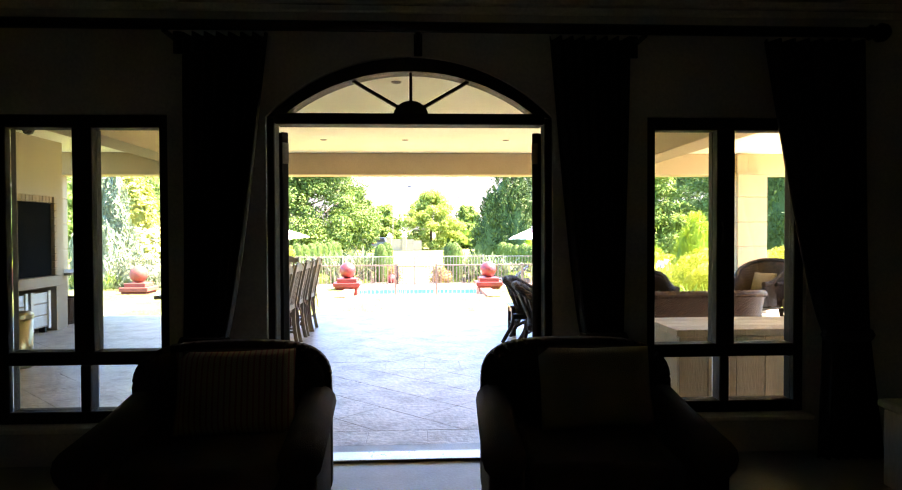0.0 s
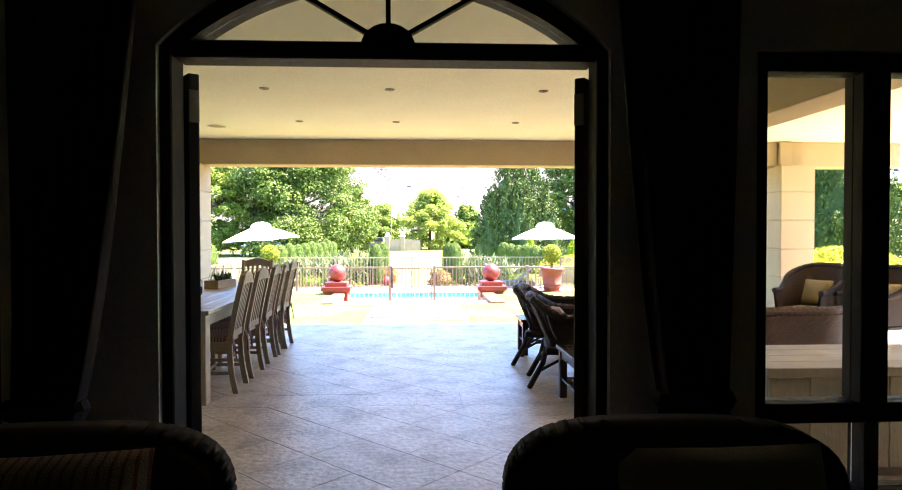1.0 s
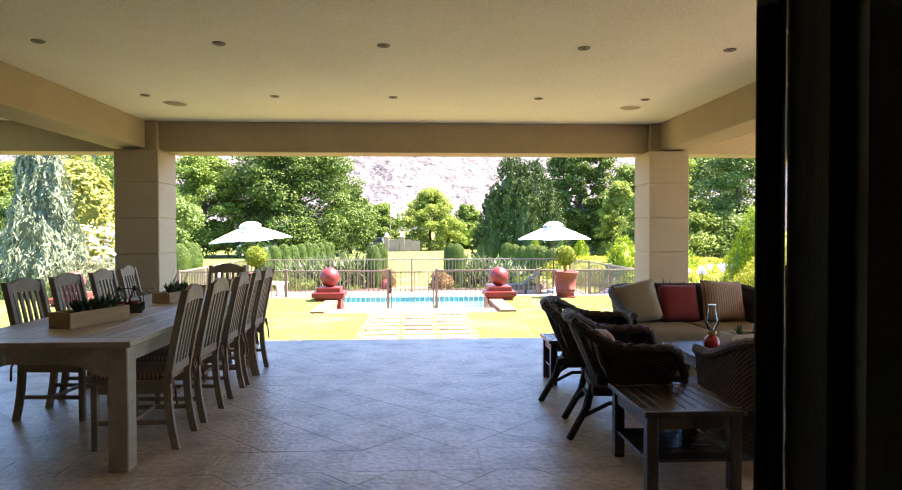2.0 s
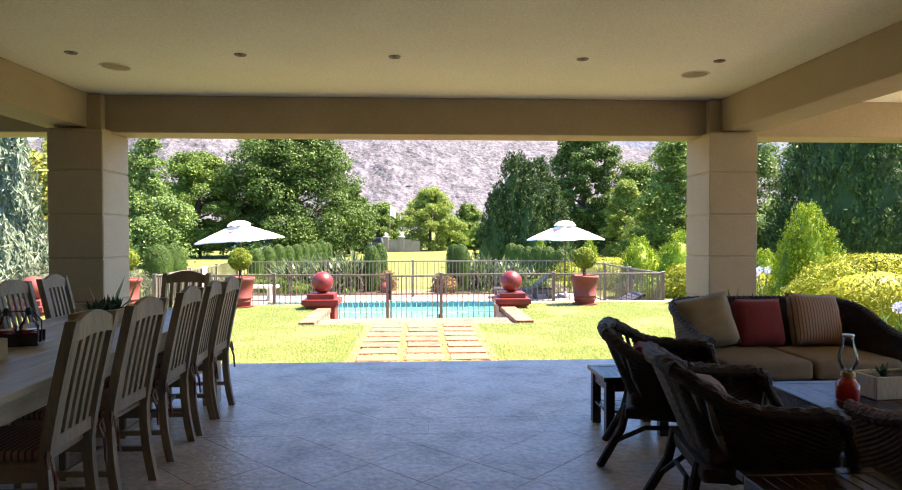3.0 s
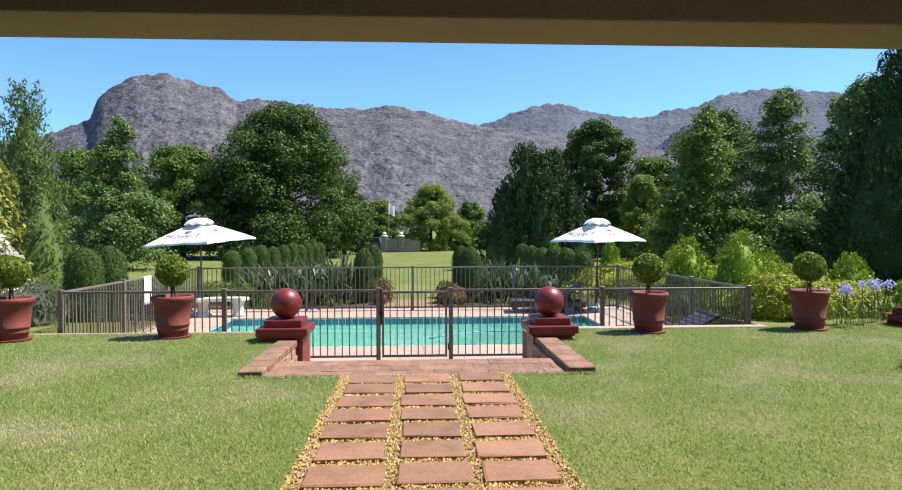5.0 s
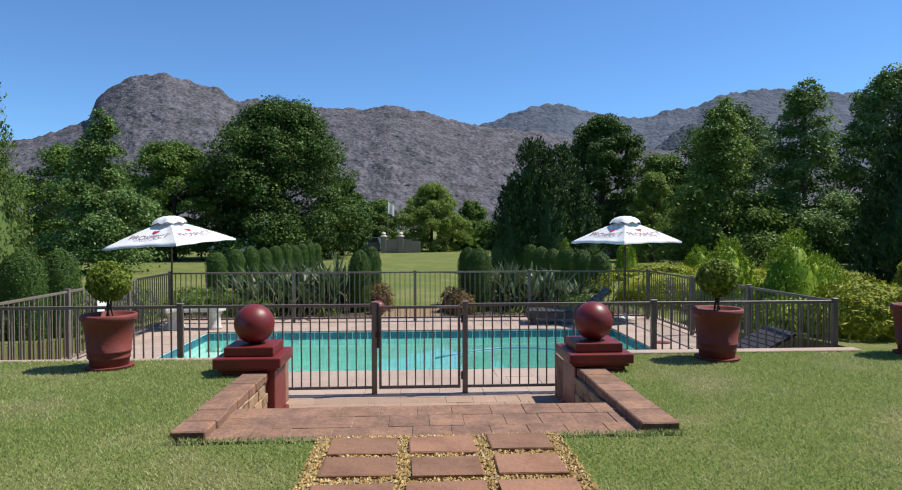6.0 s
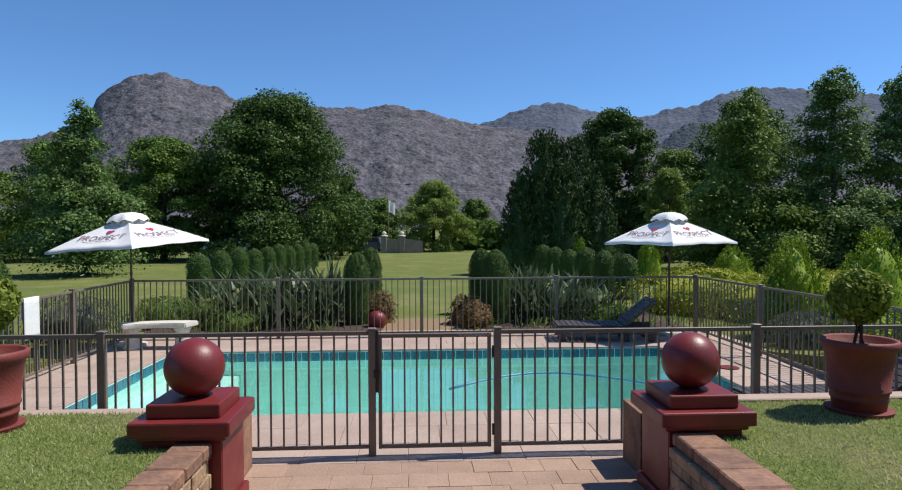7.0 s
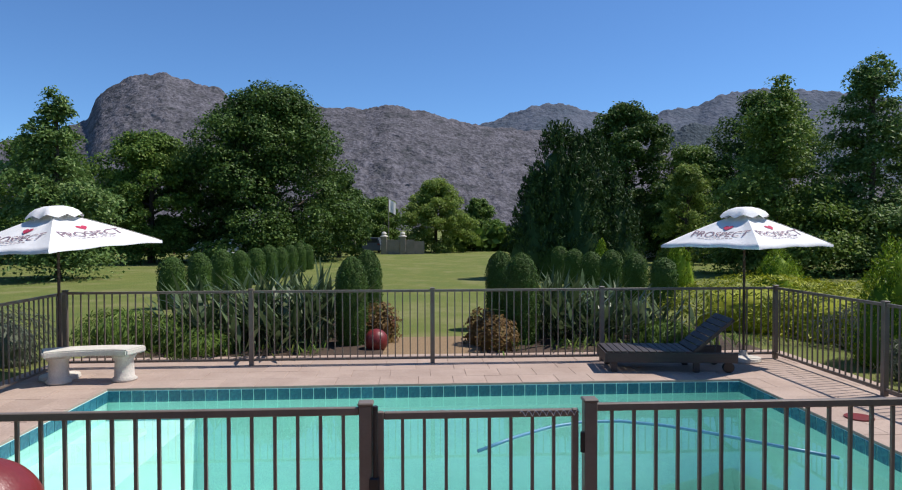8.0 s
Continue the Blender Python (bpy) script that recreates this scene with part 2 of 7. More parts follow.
def lathe(profile, seg=32, arc=(0, 2 * math.pi)):
    """A turned form from (radius, height) pairs."""
    b = bmesh.new()
    rings = []
    for r, z in profile:
        rings.append([b.verts.new((r * math.cos(2 * math.pi * i / seg), r * math.sin(2 * math.pi * i / seg), z)) for i in range(seg)])
    for p, q in zip(rings, rings[1:]):
        for i in range(seg):
            j = (i + 1) % seg
            b.faces.new((p[i], p[j], q[j], q[i]))
    b.faces.new(rings[0][::-1])
    b.faces.new(rings[-1])
    return b


def tube(pts, r, seg=8, bm=None, taper=1.0):
    """A round bar along points."""
    b = bmesh.new()
    pts = [Vector(p) for p in pts]
    rings = []
    n = len(pts)
    for i, p in enumerate(pts):
        d = (pts[min(i + 1, n - 1)] - pts[max(i - 1, 0)]).normalized()
        u = d.cross(Vector((0, 0, 1)))
        if u.length < 1e-3:
            u = d.cross(Vector((0, 1, 0)))
        u.normalize()
        w = u.cross(d)
        rr = r * (1 + (taper - 1) * i / max(n - 1, 1))
        rings.append([b.verts.new(p + rr * (math.cos(2 * math.pi * k / seg) * u + math.sin(2 * math.pi * k / seg) * w)) for k in range(seg)])
    for p, q in zip(rings, rings[1:]):
        for i in range(seg):
            j = (i + 1) % seg
            b.faces.new((p[i], p[j], q[j], q[i]))
    b.faces.new(rings[0][::-1])
    b.faces.new(rings[-1])
    bmesh.ops.recalc_face_normals(b, faces=b.faces[:])
    return b if bm is None else join(bm, b)


def slab(pts, t, axis=1, at=0.0):
    """A flat outline (2D points) given thickness along an axis."""
    b = bmesh.new()
    def v(p, o):
        c = [p[0], p[1]]
        c.insert(axis, o)
        return b.verts.new(c)
    f = [v(p, at) for p in pts]
    k = [v(p, at + t) for p in pts]
    b.faces.new(f)
    b.faces.new(k[::-1])
    m = len(pts)
    for i in range(m):
        j = (i + 1) % m
        b.faces.new((f[i], k[i], k[j], f[j]))
    bmesh.ops.recalc_face_normals(b, faces=b.faces[:])
    return b


def pillow(w, h, t, seg=10, sag=0.06):
    """A stuffed cushion standing in the xz plane, its base at z = 0."""
    b = bmesh.new()
    g = {}
    for s in (-1, 1):
        for i in range(seg + 1):
            for j in range(seg + 1):
                u, v = 2 * i / seg - 1, 2 * j / seg - 1
                edge = max(abs(u), abs(v)) == 1
                if edge and s == 1:
                    g[s, i, j] = g[-1, i, j]
                    continue
                full = ((1 - u ** 4) * (1 - v ** 4)) ** 0.5
                pinch = 1 - sag * (1 - abs(u * v)) * (abs(u) ** 6 + abs(v) ** 6) * 0.5
                wob = 0.012 * noise.noise(Vector((u * 2.3 + w * 9, v * 2.3, s * 2)))
                g[s, i, j] = b.verts.new((u * w / 2 * pinch, s * (t / 2 * full) + wob, (v * pinch + 1) * h / 2))
    for s in (-1, 1):
        for i in range(seg):
            for j in range(seg):
                b.faces.new((g[s, i, j], g[s, i + 1, j], g[s, i + 1, j + 1], g[s, i, j + 1]))
    bmesh.ops.recalc_face_normals(b, faces=b.faces[:])
    return b


def soft(bm_, off=0.03, seg=3):
    bmesh.ops.bevel(bm_, geom=bm_.edges[:], offset=off, segments=seg, affect='EDGES', profile=0.6)
    return bm_


def raw(name, verts, faces, material, parent=None, label="", kind="", smooth=False):
    me = bpy.data.meshes.new(name)
    me.from_pydata(verts, [], faces)
    me.materials.append(material)
    if smooth:
        me.polygons.foreach_set("use_smooth", [True] * len(me.polygons))
    ob = new(name, me)
    if parent:
        ob.parent = parent
    return tagged(ob, label=label, kind=kind)


def quads(pos, nrm, size, aspect=0.55, rng=None, up=None):
    """Arrays of leaf blades: four corners round each place, turned by their normals."""
    n = len(pos)
    t = rng.normal(size=(n, 3)) if up is None else up + 0.35 * rng.normal(size=(n, 3))
    nrm = nrm / np.linalg.norm(nrm, axis=1, keepdims=True)
    t -= nrm * np.sum(t * nrm, axis=1, keepdims=True)
    t /= np.linalg.norm(t, axis=1, keepdims=True) + 1e-9
    s = np.cross(nrm, t)
    L = (size * (0.6 + 0.8 * rng.random(n)))[:, None]
    W = L * aspect
    v = np.stack([pos - t * L * 0.5, pos + s * W * 0.5 + nrm * L * 0.06, pos + t * L * 0.5, pos - s * W * 0.5 + nrm * L * 0.06], 1).reshape(-1, 3)
    f = np.arange(4 * n).reshape(-1, 4)
    return v.tolist(), f.tolist()
# ---- structure: the house ----
WY0, WY1 = 3.84, 4.08            # the wall between room and patio
DX0, DX1 = -0.90, 0.81           # door opening
SPRING, CROWN = 2.05, 2.41       # arch over the door
WINS = ((-2.47, -1.47), (1.39, 2.39))
WZ0, WZ1 = 0.24, 2.06
TOP = 2.78
PCEIL, BEAM = 2.67, 2.31         # patio ceiling, underside of its beams
PY1 = 10.93                      # patio front edge


def arch_pts(x0, x1, z0, rise, n=24):
    c, h = (x0 + x1) / 2, (x1 - x0) / 2
    r = (h * h + rise * rise) / (2 * rise)
    a = math.asin(h / r)
    return [(c + r * math.sin(-a + 2 * a * i / n), z0 + rise - r + r * math.cos(-a + 2 * a * i / n)) for i in range(n + 1)]


def pierced_wall(y0, y1, top):
    """The wall between room and patio, with the arched doorway and both windows cut through."""
    b = bmesh.new()
    for x0, x1 in ((-6.3, WINS[0][0]), (WINS[0][1], DX0), (DX1, WINS[1][0]), (WINS[1][1], 6.6)):
        box(x0, x1, y0, y1, 0, top, bm=b)
    for x0, x1 in WINS:
        box(x0, x1, y0, y1, 0, WZ0, bm=b)
        box(x0, x1, y0, y1, WZ1, top, bm=b)
    join(b, slab(arch_pts(DX0, DX1, SPRING, CROWN - SPRING) + [(DX1, top), (DX0, top)], y1 - y0, 1, y0))
    return b


tagged(part("wall_north", pierced_wall(WY0, WY1 - 0.02, TOP), PLASTER_IN), "plastered wall with arched doorway and two windows", "wall", kind="structure")
# unseen outer skin, darker than the room side to cut bounce onto the columns
tagged(part("wall_render", pierced_wall(WY1 - 0.02, WY1 - 0.001, PCEIL - 0.002), PLASTER), "tan rendered outer face of the house wall", "wall", kind="structure")
for nm, b in (("wall_west", box(-4.7, -4.5, -3.4, WY0, 0, TOP)), ("wall_east", box(4.5, 4.7, -3.4, WY0, 0, TOP)), ("wall_south", box(-4.7, 4.7, -3.6, -3.4, 0, TOP))):
    tagged(part(nm, b, PLASTER_IN), "plain plastered wall of the dark living room", "wall", kind="structure")
tagged(part("floor", box(-4.7, 4.7, -3.6, WY1 + 0.02, -0.12, 0.0), INFLOOR), "smooth pale tiled floor of the living room", "floor", kind="structure")
tagged(part("ceiling", box(-4.7, 4.7, -3.6, WY0, TOP, TOP + 0.12), CEILING), "plain painted living room ceiling", "ceiling", kind="structure")
cn = bmesh.new()
for i, (d, h) in enumerate(((0.10, 0.035), (0.065, 0.04), (0.03, 0.045))):
    z1 = TOP - sum(q[1] for q in ((0.10, 0.035), (0.065, 0.04), (0.03, 0.045))[:i])
    box(-4.5, 4.5, WY0 - d, WY0, z1 - h, z1, 0.008, cn)
tagged(part("trim", cn, CEILING), "stepped plaster cornice under the ceiling", "cornice", kind="structure")
tagged(part("door_sill", box(DX0 - 0.02, DX1 + 0.02, WY0 - 0.05, WY0 + 0.10, 0.0, 0.015, 0.005), CHROME), "thin metal strip over the threshold", "threshold", kind="structure")

# ---- arched double door ----
door = thing("door_1", "dark wood arched double door standing open outwards", "door", kind="structure")
b = bmesh.new()
FW, JW = 0.105, 0.045
box(DX0, DX0 + JW, WY0 + 0.03, WY0 + 0.16, 0, SPRING, 0.006, b)
box(DX1 - JW, DX1, WY0 + 0.03, WY0 + 0.16, 0, SPRING, 0.006, b)
part("door_frame", b, FRAMEWOOD, door)
part("transom", box(DX0 + JW, DX1 - JW, WY0 + 0.025, WY0 + 0.165, 2.012, 2.078, 0.008), FRAMEWOOD, door)
outer = arch_pts(DX0, DX1, SPRING, CROWN - SPRING)
inner = arch_pts(DX0 + FW, DX1 - FW, SPRING + 0.02, CROWN - SPRING - 0.10)
b = slab(outer + inner[::-1], 0.13, 1, WY0 + 0.03)
part("arch_frame", b, FRAMEWOOD, door)
pane = slab([(DX0 + FW, 2.07), (DX1 - FW, 2.07)] + inner[::-1], 0.006, 1, WY0 + 0.09)
part("fanlight_pane", pane, GLASS, door).visible_shadow = False
cx = (DX0 + DX1) / 2
part("fan_hub", slab([(cx + 0.105 * math.cos(a), 2.07 + 0.09 * math.sin(a)) for a in np.linspace(0, math.pi, 13)], 0.06, 1, WY0 + 0.06), FRAMEWOOD, door)
for a in (30, 90, 150):
    ca, sa = math.cos(radians(a)), math.sin(radians(a))
    reach = 0.25 if a == 90 else 0.47
    bb = box(0.05, reach, -0.02, 0.02, -0.009, 0.009, 0.003)
    bb.transform(Matrix.Translation((cx, WY0 + 0.09, 2.08)) @ Matrix.Rotation(-radians(a), 4, 'Y'))
    part("glazing_bar", bb, FRAMEWOOD, door)
for s, hx in ((-1, DX0 + JW), (1, DX1 - JW)):
    leaf = part("door_leaf", join(box(0, 0.10, 0, 0.045, 0.02, 1.985, 0.004), join(box(0.62, 0.72, 0, 0.045, 0.02, 1.985, 0.004),
           join(box(0.10, 0.62, 0, 0.045, 0.02, 0.26, 0.004), join(box(0.10, 0.62, 0, 0.045, 1.88, 1.985, 0.004), box(0.10, 0.62, 0, 0.045, 0.9, 0.96, 0.004))))), FRAMEWOOD, door)
    turn = Matrix.Translation((hx - s * 0.050, WY0 + 0.19, 0)) @ Matrix.Rotation(radians(90 + 36 if s < 0 else 90 - 36), 4, 'Z')
    leaf.matrix_basis = turn if s < 0 else turn @ Matrix.Translation((0, -0.045, 0))
    pn = part("pane", box(0.10, 0.62, 0.02, 0.025, 0.26, 1.88), GLASS, leaf)
    pn.visible_shadow = False
    part("hinge", box(-0.008, 0.0, 0.002, 0.043, 1.79, 1.92, 0.002), HINGE, leaf, "dull tan metal hinge plate")
    part("bolt", box(0.62, 0.70, -0.012, 0.0, 1.55, 1.75, 0.004), CHROME, leaf, "dull metal bolt plate")

# ---- windows ----
for k, (x0, x1) in enumerate(WINS):
    w = thing("window_%d" % (k + 1), "dark wood casement window with low panes below", "window", kind="structure")
    xm = (x0 + x1) / 2
    y0, y1 = WY0 + 0.03, WY0 + 0.14
    b = bmesh.new()
    t = 0.06
    box(x0, x0 + t, y0, y1, WZ0, WZ1, 0.005, b)
    box(x1 - t, x1, y0, y1, WZ0, WZ1, 0.005, b)
    box(x0 + t, x1 - t, y0, y1, WZ1 - 0.075, WZ1, 0.005, b)
    box(x0 + t, x1 - t, y0, y1, WZ0, WZ0 + 0.07, 0.005, b)
    box(x0 + t, x1 - t, y0, y1, 0.585, 0.665, 0.005, b)
    box(xm - 0.057, xm + 0.057, y0 - 0.01, y1, 0.665, WZ1 - 0.075, 0.005, b)
    box(xm - 0.03, xm + 0.03, y0, y1, WZ0 + 0.07, 0.585, 0.005, b)
    part("window_frame", b, FRAMEWOOD, w)
    for a, c in ((x0 + t, xm - 0.057), (xm + 0.057, x1 - t)):
        part("pane", box(a, c, y0 + 0.05, y0 + 0.056, 0.665, WZ1 - 0.075), GLASS, w).visible_shadow = False
        part("pane", box(a, c - 0 if a < xm else c, y0 + 0.04, y0 + 0.046, WZ0 + 0.07, 0.585), GLASS, w).visible_shadow = False
    h = tube([(xm - 0.03, y0 - 0.03, 1.28), (xm - 0.03, y0 - 0.045, 1.34), (xm - 0.03, y0 - 0.03, 1.42)], 0.009)
    part("handle", h, BLACK, w)
    part("window_sill", box(x0 - 0.03, x1 + 0.03, WY0 - 0.06, WY0 + 0.03, WZ0 - 0.035, WZ0, 0.008), CEILING, w)

# ---- the covered patio ----
tagged(part("patio_ceiling", box(-6.3, 7.2, WY1, PY1 + 0.05, PCEIL, PCEIL + 0.15), CEILING), "cream painted flat patio ceiling", "ceiling", kind="structure")
# front overhang and east end are out of view, set to shade the patio
roof = part("roof", box(-8, 7.35, -4, PY1 + 0.40, TOP + 0.15, TOP + 0.5), TIN)
tagged(roof, "flat roof over the house and its patio", "roof", kind="structure")


def beam(nm, *a):
    tagged(part(nm, box(*a, 0.012, seg=2), PLASTER), "tan plastered patio beam resting on columns", "beam", kind="structure")


beam("beam_front", -6.3, 7.2, 10.54, PY1, BEAM, PCEIL)
beam("beam_west", -3.52, -3.13, WY1, 10.538, BEAM + 0.03, PCEIL)
beam("beam_east", 3.00, 3.39, WY1, 10.538, BEAM + 0.03, PCEIL)
beam("beam_house", -6.3, 7.2, WY1, WY1 + 0.18, 2.42, PCEIL)


CY0, CY1 = 10.33, 10.87          # faces of the columns


def column(x0, x1):
    c = thing("column", "tan plastered square column with grooved courses", "column", "patio columns", "structure")
    z, n = 0.0, 6
    hs = [0.30, 0.40, 0.41, 0.41, 0.41, BEAM - 1.933]
    core = box(x0 + 0.012, x1 - 0.012, CY0 + 0.012, CY1 - 0.012, 0, BEAM + 0.01)
    part("core", core, PLASTER, c)
    for h in hs:
        part("block", box(x0, x1, CY0, CY1, z + 0.006, z + h - 0.006, 0.008), PLASTER, c)
        z += h
    mid = (x0 + x1) / 2
    inner = x0 + 0.05 if mid > 0 else x1 - 0.26
    part("capital", box(inner, inner + 0.20, 10.46, 10.537, BEAM - 0.004, PCEIL - 0.005, 0.022, seg=3), PLASTER, c)


for x0, x1 in ((-3.43, -2.93), (2.82, 3.30), (5.26, 5.76), (-6.28, -5.78)):
    column(x0, x1)

# downlights and ceiling speakers
for x in (-2.55, -1.33, -0.19, 1.24, 2.31):
    for y in (5.6, 7.35, 9.08):
        d = thing("downlight", "small recessed ceiling downlight, unlit", "light", "patio downlights", at=pose(x, y, PCEIL))
        part("ring", lathe([(0.030, -0.003), (0.040, -0.008), (0.046, 0.0), (0.028, 0.0)], 20), WALLGREY, d)
        # black disc stands for the shade inside the unlit fitting
        part("recess_disc", lathe([(0.027, -0.001), (0.015, -0.004), (0.004, -0.005)], 16), BLACK, d)
for x, y in ((-2.41, 9.47), (2.30, 9.5)):
    s = thing("ceiling_speaker", "round flush ceiling loudspeaker with pale grille", "loudspeaker", "ceiling loudspeakers", at=pose(x, y, PCEIL))
    part("rim", lathe([(0.105, -0.003), (0.115, -0.010), (0.12, 0.0)], 28), CEILING, s)
    part("grille", lathe([(0.104, -0.004), (0.05, -0.007), (0.01, -0.008)], 28), PLASTER, s)

# ---- ground, one sheet with its terraces ----
POOL = (-4.30, 3.90, 18.95, 22.72)     # water's edge: x0, x1, y0, y1
DECKX0, DECKX1, DECKY0, DECKY1 = -5.65, 5.32, 17.42, 24.45
LAWN, DECK, FIELD = -0.10, -0.62, -0.66
XL, XR = -1.65, 1.56        # inner faces of the step walls
WXL, WXR = -1.88, 1.83      # outer faces


def ground_z(x, y):
    if WXL < x < WXR and 14.32 < y < DECKY0 + 0.01:
        return -0.9
    if DECKX0 < x < DECKX1 and DECKY0 - 0.01 < y < DECKY1:
        return -2.3
    if -0.81 < x < 0.89 and PY1 < y < 14.33:
        return -0.17
    if -6.3 < x < 8.0 and y < PY1:
        return -0.3
    if y <= 17.5:
        return LAWN
    k = min((y - 17.5) / 6.0, 1.0)
    side = LAWN + (FIELD - LAWN) * k * k * (3 - 2 * k)
    far = max(0.0, y - 70) * 0.004
    return side + 0.03 * noise.noise(Vector((x * 0.3, y * 0.3, 0))) * k + far


xs = sorted(set([-3000, -900, -300, -120, -60, -40, -30] + [round(-24 + 0.8 * i, 2) for i in range(61)] + [30, 40, 60, 120, 300, 900, 3000]
     + [v + s for v in (WXL, WXR, DECKX0, DECKX1, -0.81, 0.89, -6.3, 8.0) for s in (-0.004, 0.004)]))
ys = sorted(set([-800, -100, -20, -5] + [round(10.0 + 0.6 * i, 2) for i in range(34)] + [31, 33, 36, 40, 45, 50, 56, 62, 70, 85, 110, 160, 300, 700, 1500, 4000]
     + [v + s for v in (PY1, 14.325, DECKY0 - 0.005, DECKY1) for s in (-0.004, 0.004)]))
gv = [(x, y, ground_z(x, y)) for y in ys for x in xs]
nx = len(xs)
gf = [(j * nx + i, j * nx + i + 1, (j + 1) * nx + i + 1, (j + 1) * nx + i) for j in range(len(ys) - 1) for i in range(nx - 1)]
LAWNMAT = mat("lawn", (0.122, 0.158, 0.042), (0.205, 0.207, 0.080), 0.7, 0.95, bump=0.8, fine=55, spread=0.2, mid=(0.148, 0.172, 0.046), bump_dist=0.03, spec=0.1)
tagged(raw("ground", gv, gf, LAWNMAT), "sunlit mown lawn reaching to the far trees", "lawn", kind="structure")

# ---- pool deck and pool ----
deck = thing("pool_deck", "pinkish stone paving round the pool", "paving", kind="structure")
px0, px1, py0, py1 = POOL
b = bmesh.new()
for a in ((DECKX0, DECKX1, DECKY0, py0), (DECKX0, DECKX1, py1, DECKY1), (DECKX0, px0, py0, py1), (px1, DECKX1, py0, py1)):
    box(*a, -0.85, DECK - 0.008, bm=b)
part("bedding", b, DECKJOINT, deck)
pool = thing("pool", "rectangular swimming pool with turquoise water", "pool", kind="structure")
b = bmesh.new()
box(px0 - 0.25, px1 + 0.25, py0 - 0.25, py1 + 0.25, -2.35, -2.2, bm=b)
box(px0 - 0.25, px0, py0, py1, -2.2, -0.86, bm=b)
box(px1, px1 + 0.25, py0, py1, -2.2, -0.86, bm=b)
box(px0 - 0.25, px1 + 0.25, py0 - 0.25, py0, -2.2, -0.86, bm=b)
box(px0 - 0.25, px1 + 0.25, py1, py1 + 0.25, -2.2, -0.86, bm=b)
box(px0, px0 + 1.1, py0, py1, -2.2, -1.02, bm=b)
part("basin", b, POOLPLASTER, pool)
b = bmesh.new()
z0, z1 = -0.86, DECK - 0.03
box(px0 - 0.25, px0 + 0.006, py0, py1, z0, z1, bm=b)
box(px1 - 0.006, px1 + 0.25, py0, py1, z0, z1, bm=b)
box(px0 - 0.25, px1 + 0.25, py0 - 0.25, py0 + 0.006, z0, z1, bm=b)
box(px0 - 0.25, px1 + 0.25, py1 - 0.006, py1 + 0.25, z0, z1, bm=b)
part("backing", b, POOLPLASTER, pool)
wb = bmesh.new()
bmesh.ops.create_grid(wb, x_segments=1, y_segments=1, size=0.5)
wb.transform(Matrix.Translation(((px0 + px1) / 2, (py0 + py1) / 2, -0.785)) @ Matrix.Diagonal((px1 - px0, py1 - py0, 1, 1)))
part("water", wb, WATER, pool, "clear turquoise water with faint ripples").visible_shadow = False

# retaining edge of the lawn
b = bmesh.new()
box(DECKX0, WXL, 17.24, DECKY0, -1.0, LAWN - 0.01, 0.01, b)
box(WXR, DECKX1, 17.24, DECKY0, -1.0, LAWN + 0.02, 0.01, b)
box(DECKX0 - 0.15, DECKX0, 17.24, DECKY1, -1.0, DECK + 0.04, 0.01, b)
box(DECKX1, DECKX1 + 0.15, 17.24, DECKY1, -1.0, DECK + 0.04, 0.01, b)
box(DECKX0 - 0.15, DECKX1 + 0.15, DECKY1, DECKY1 + 0.14, -1.0, DECK + 0.03, 0.01, b)
tagged(part("kerb", b, PINKPAVE), "low stone edge between lawn and pool deck", "kerb", kind="structure")
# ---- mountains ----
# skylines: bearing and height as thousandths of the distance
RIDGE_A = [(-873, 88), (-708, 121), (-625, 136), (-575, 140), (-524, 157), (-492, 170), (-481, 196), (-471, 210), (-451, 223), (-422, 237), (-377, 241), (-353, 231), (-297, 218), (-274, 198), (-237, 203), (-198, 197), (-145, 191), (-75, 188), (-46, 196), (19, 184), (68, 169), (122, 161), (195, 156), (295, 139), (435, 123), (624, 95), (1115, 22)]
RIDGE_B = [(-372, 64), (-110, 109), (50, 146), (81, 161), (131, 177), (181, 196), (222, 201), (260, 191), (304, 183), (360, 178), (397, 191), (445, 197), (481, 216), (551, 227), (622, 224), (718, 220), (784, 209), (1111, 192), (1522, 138)]


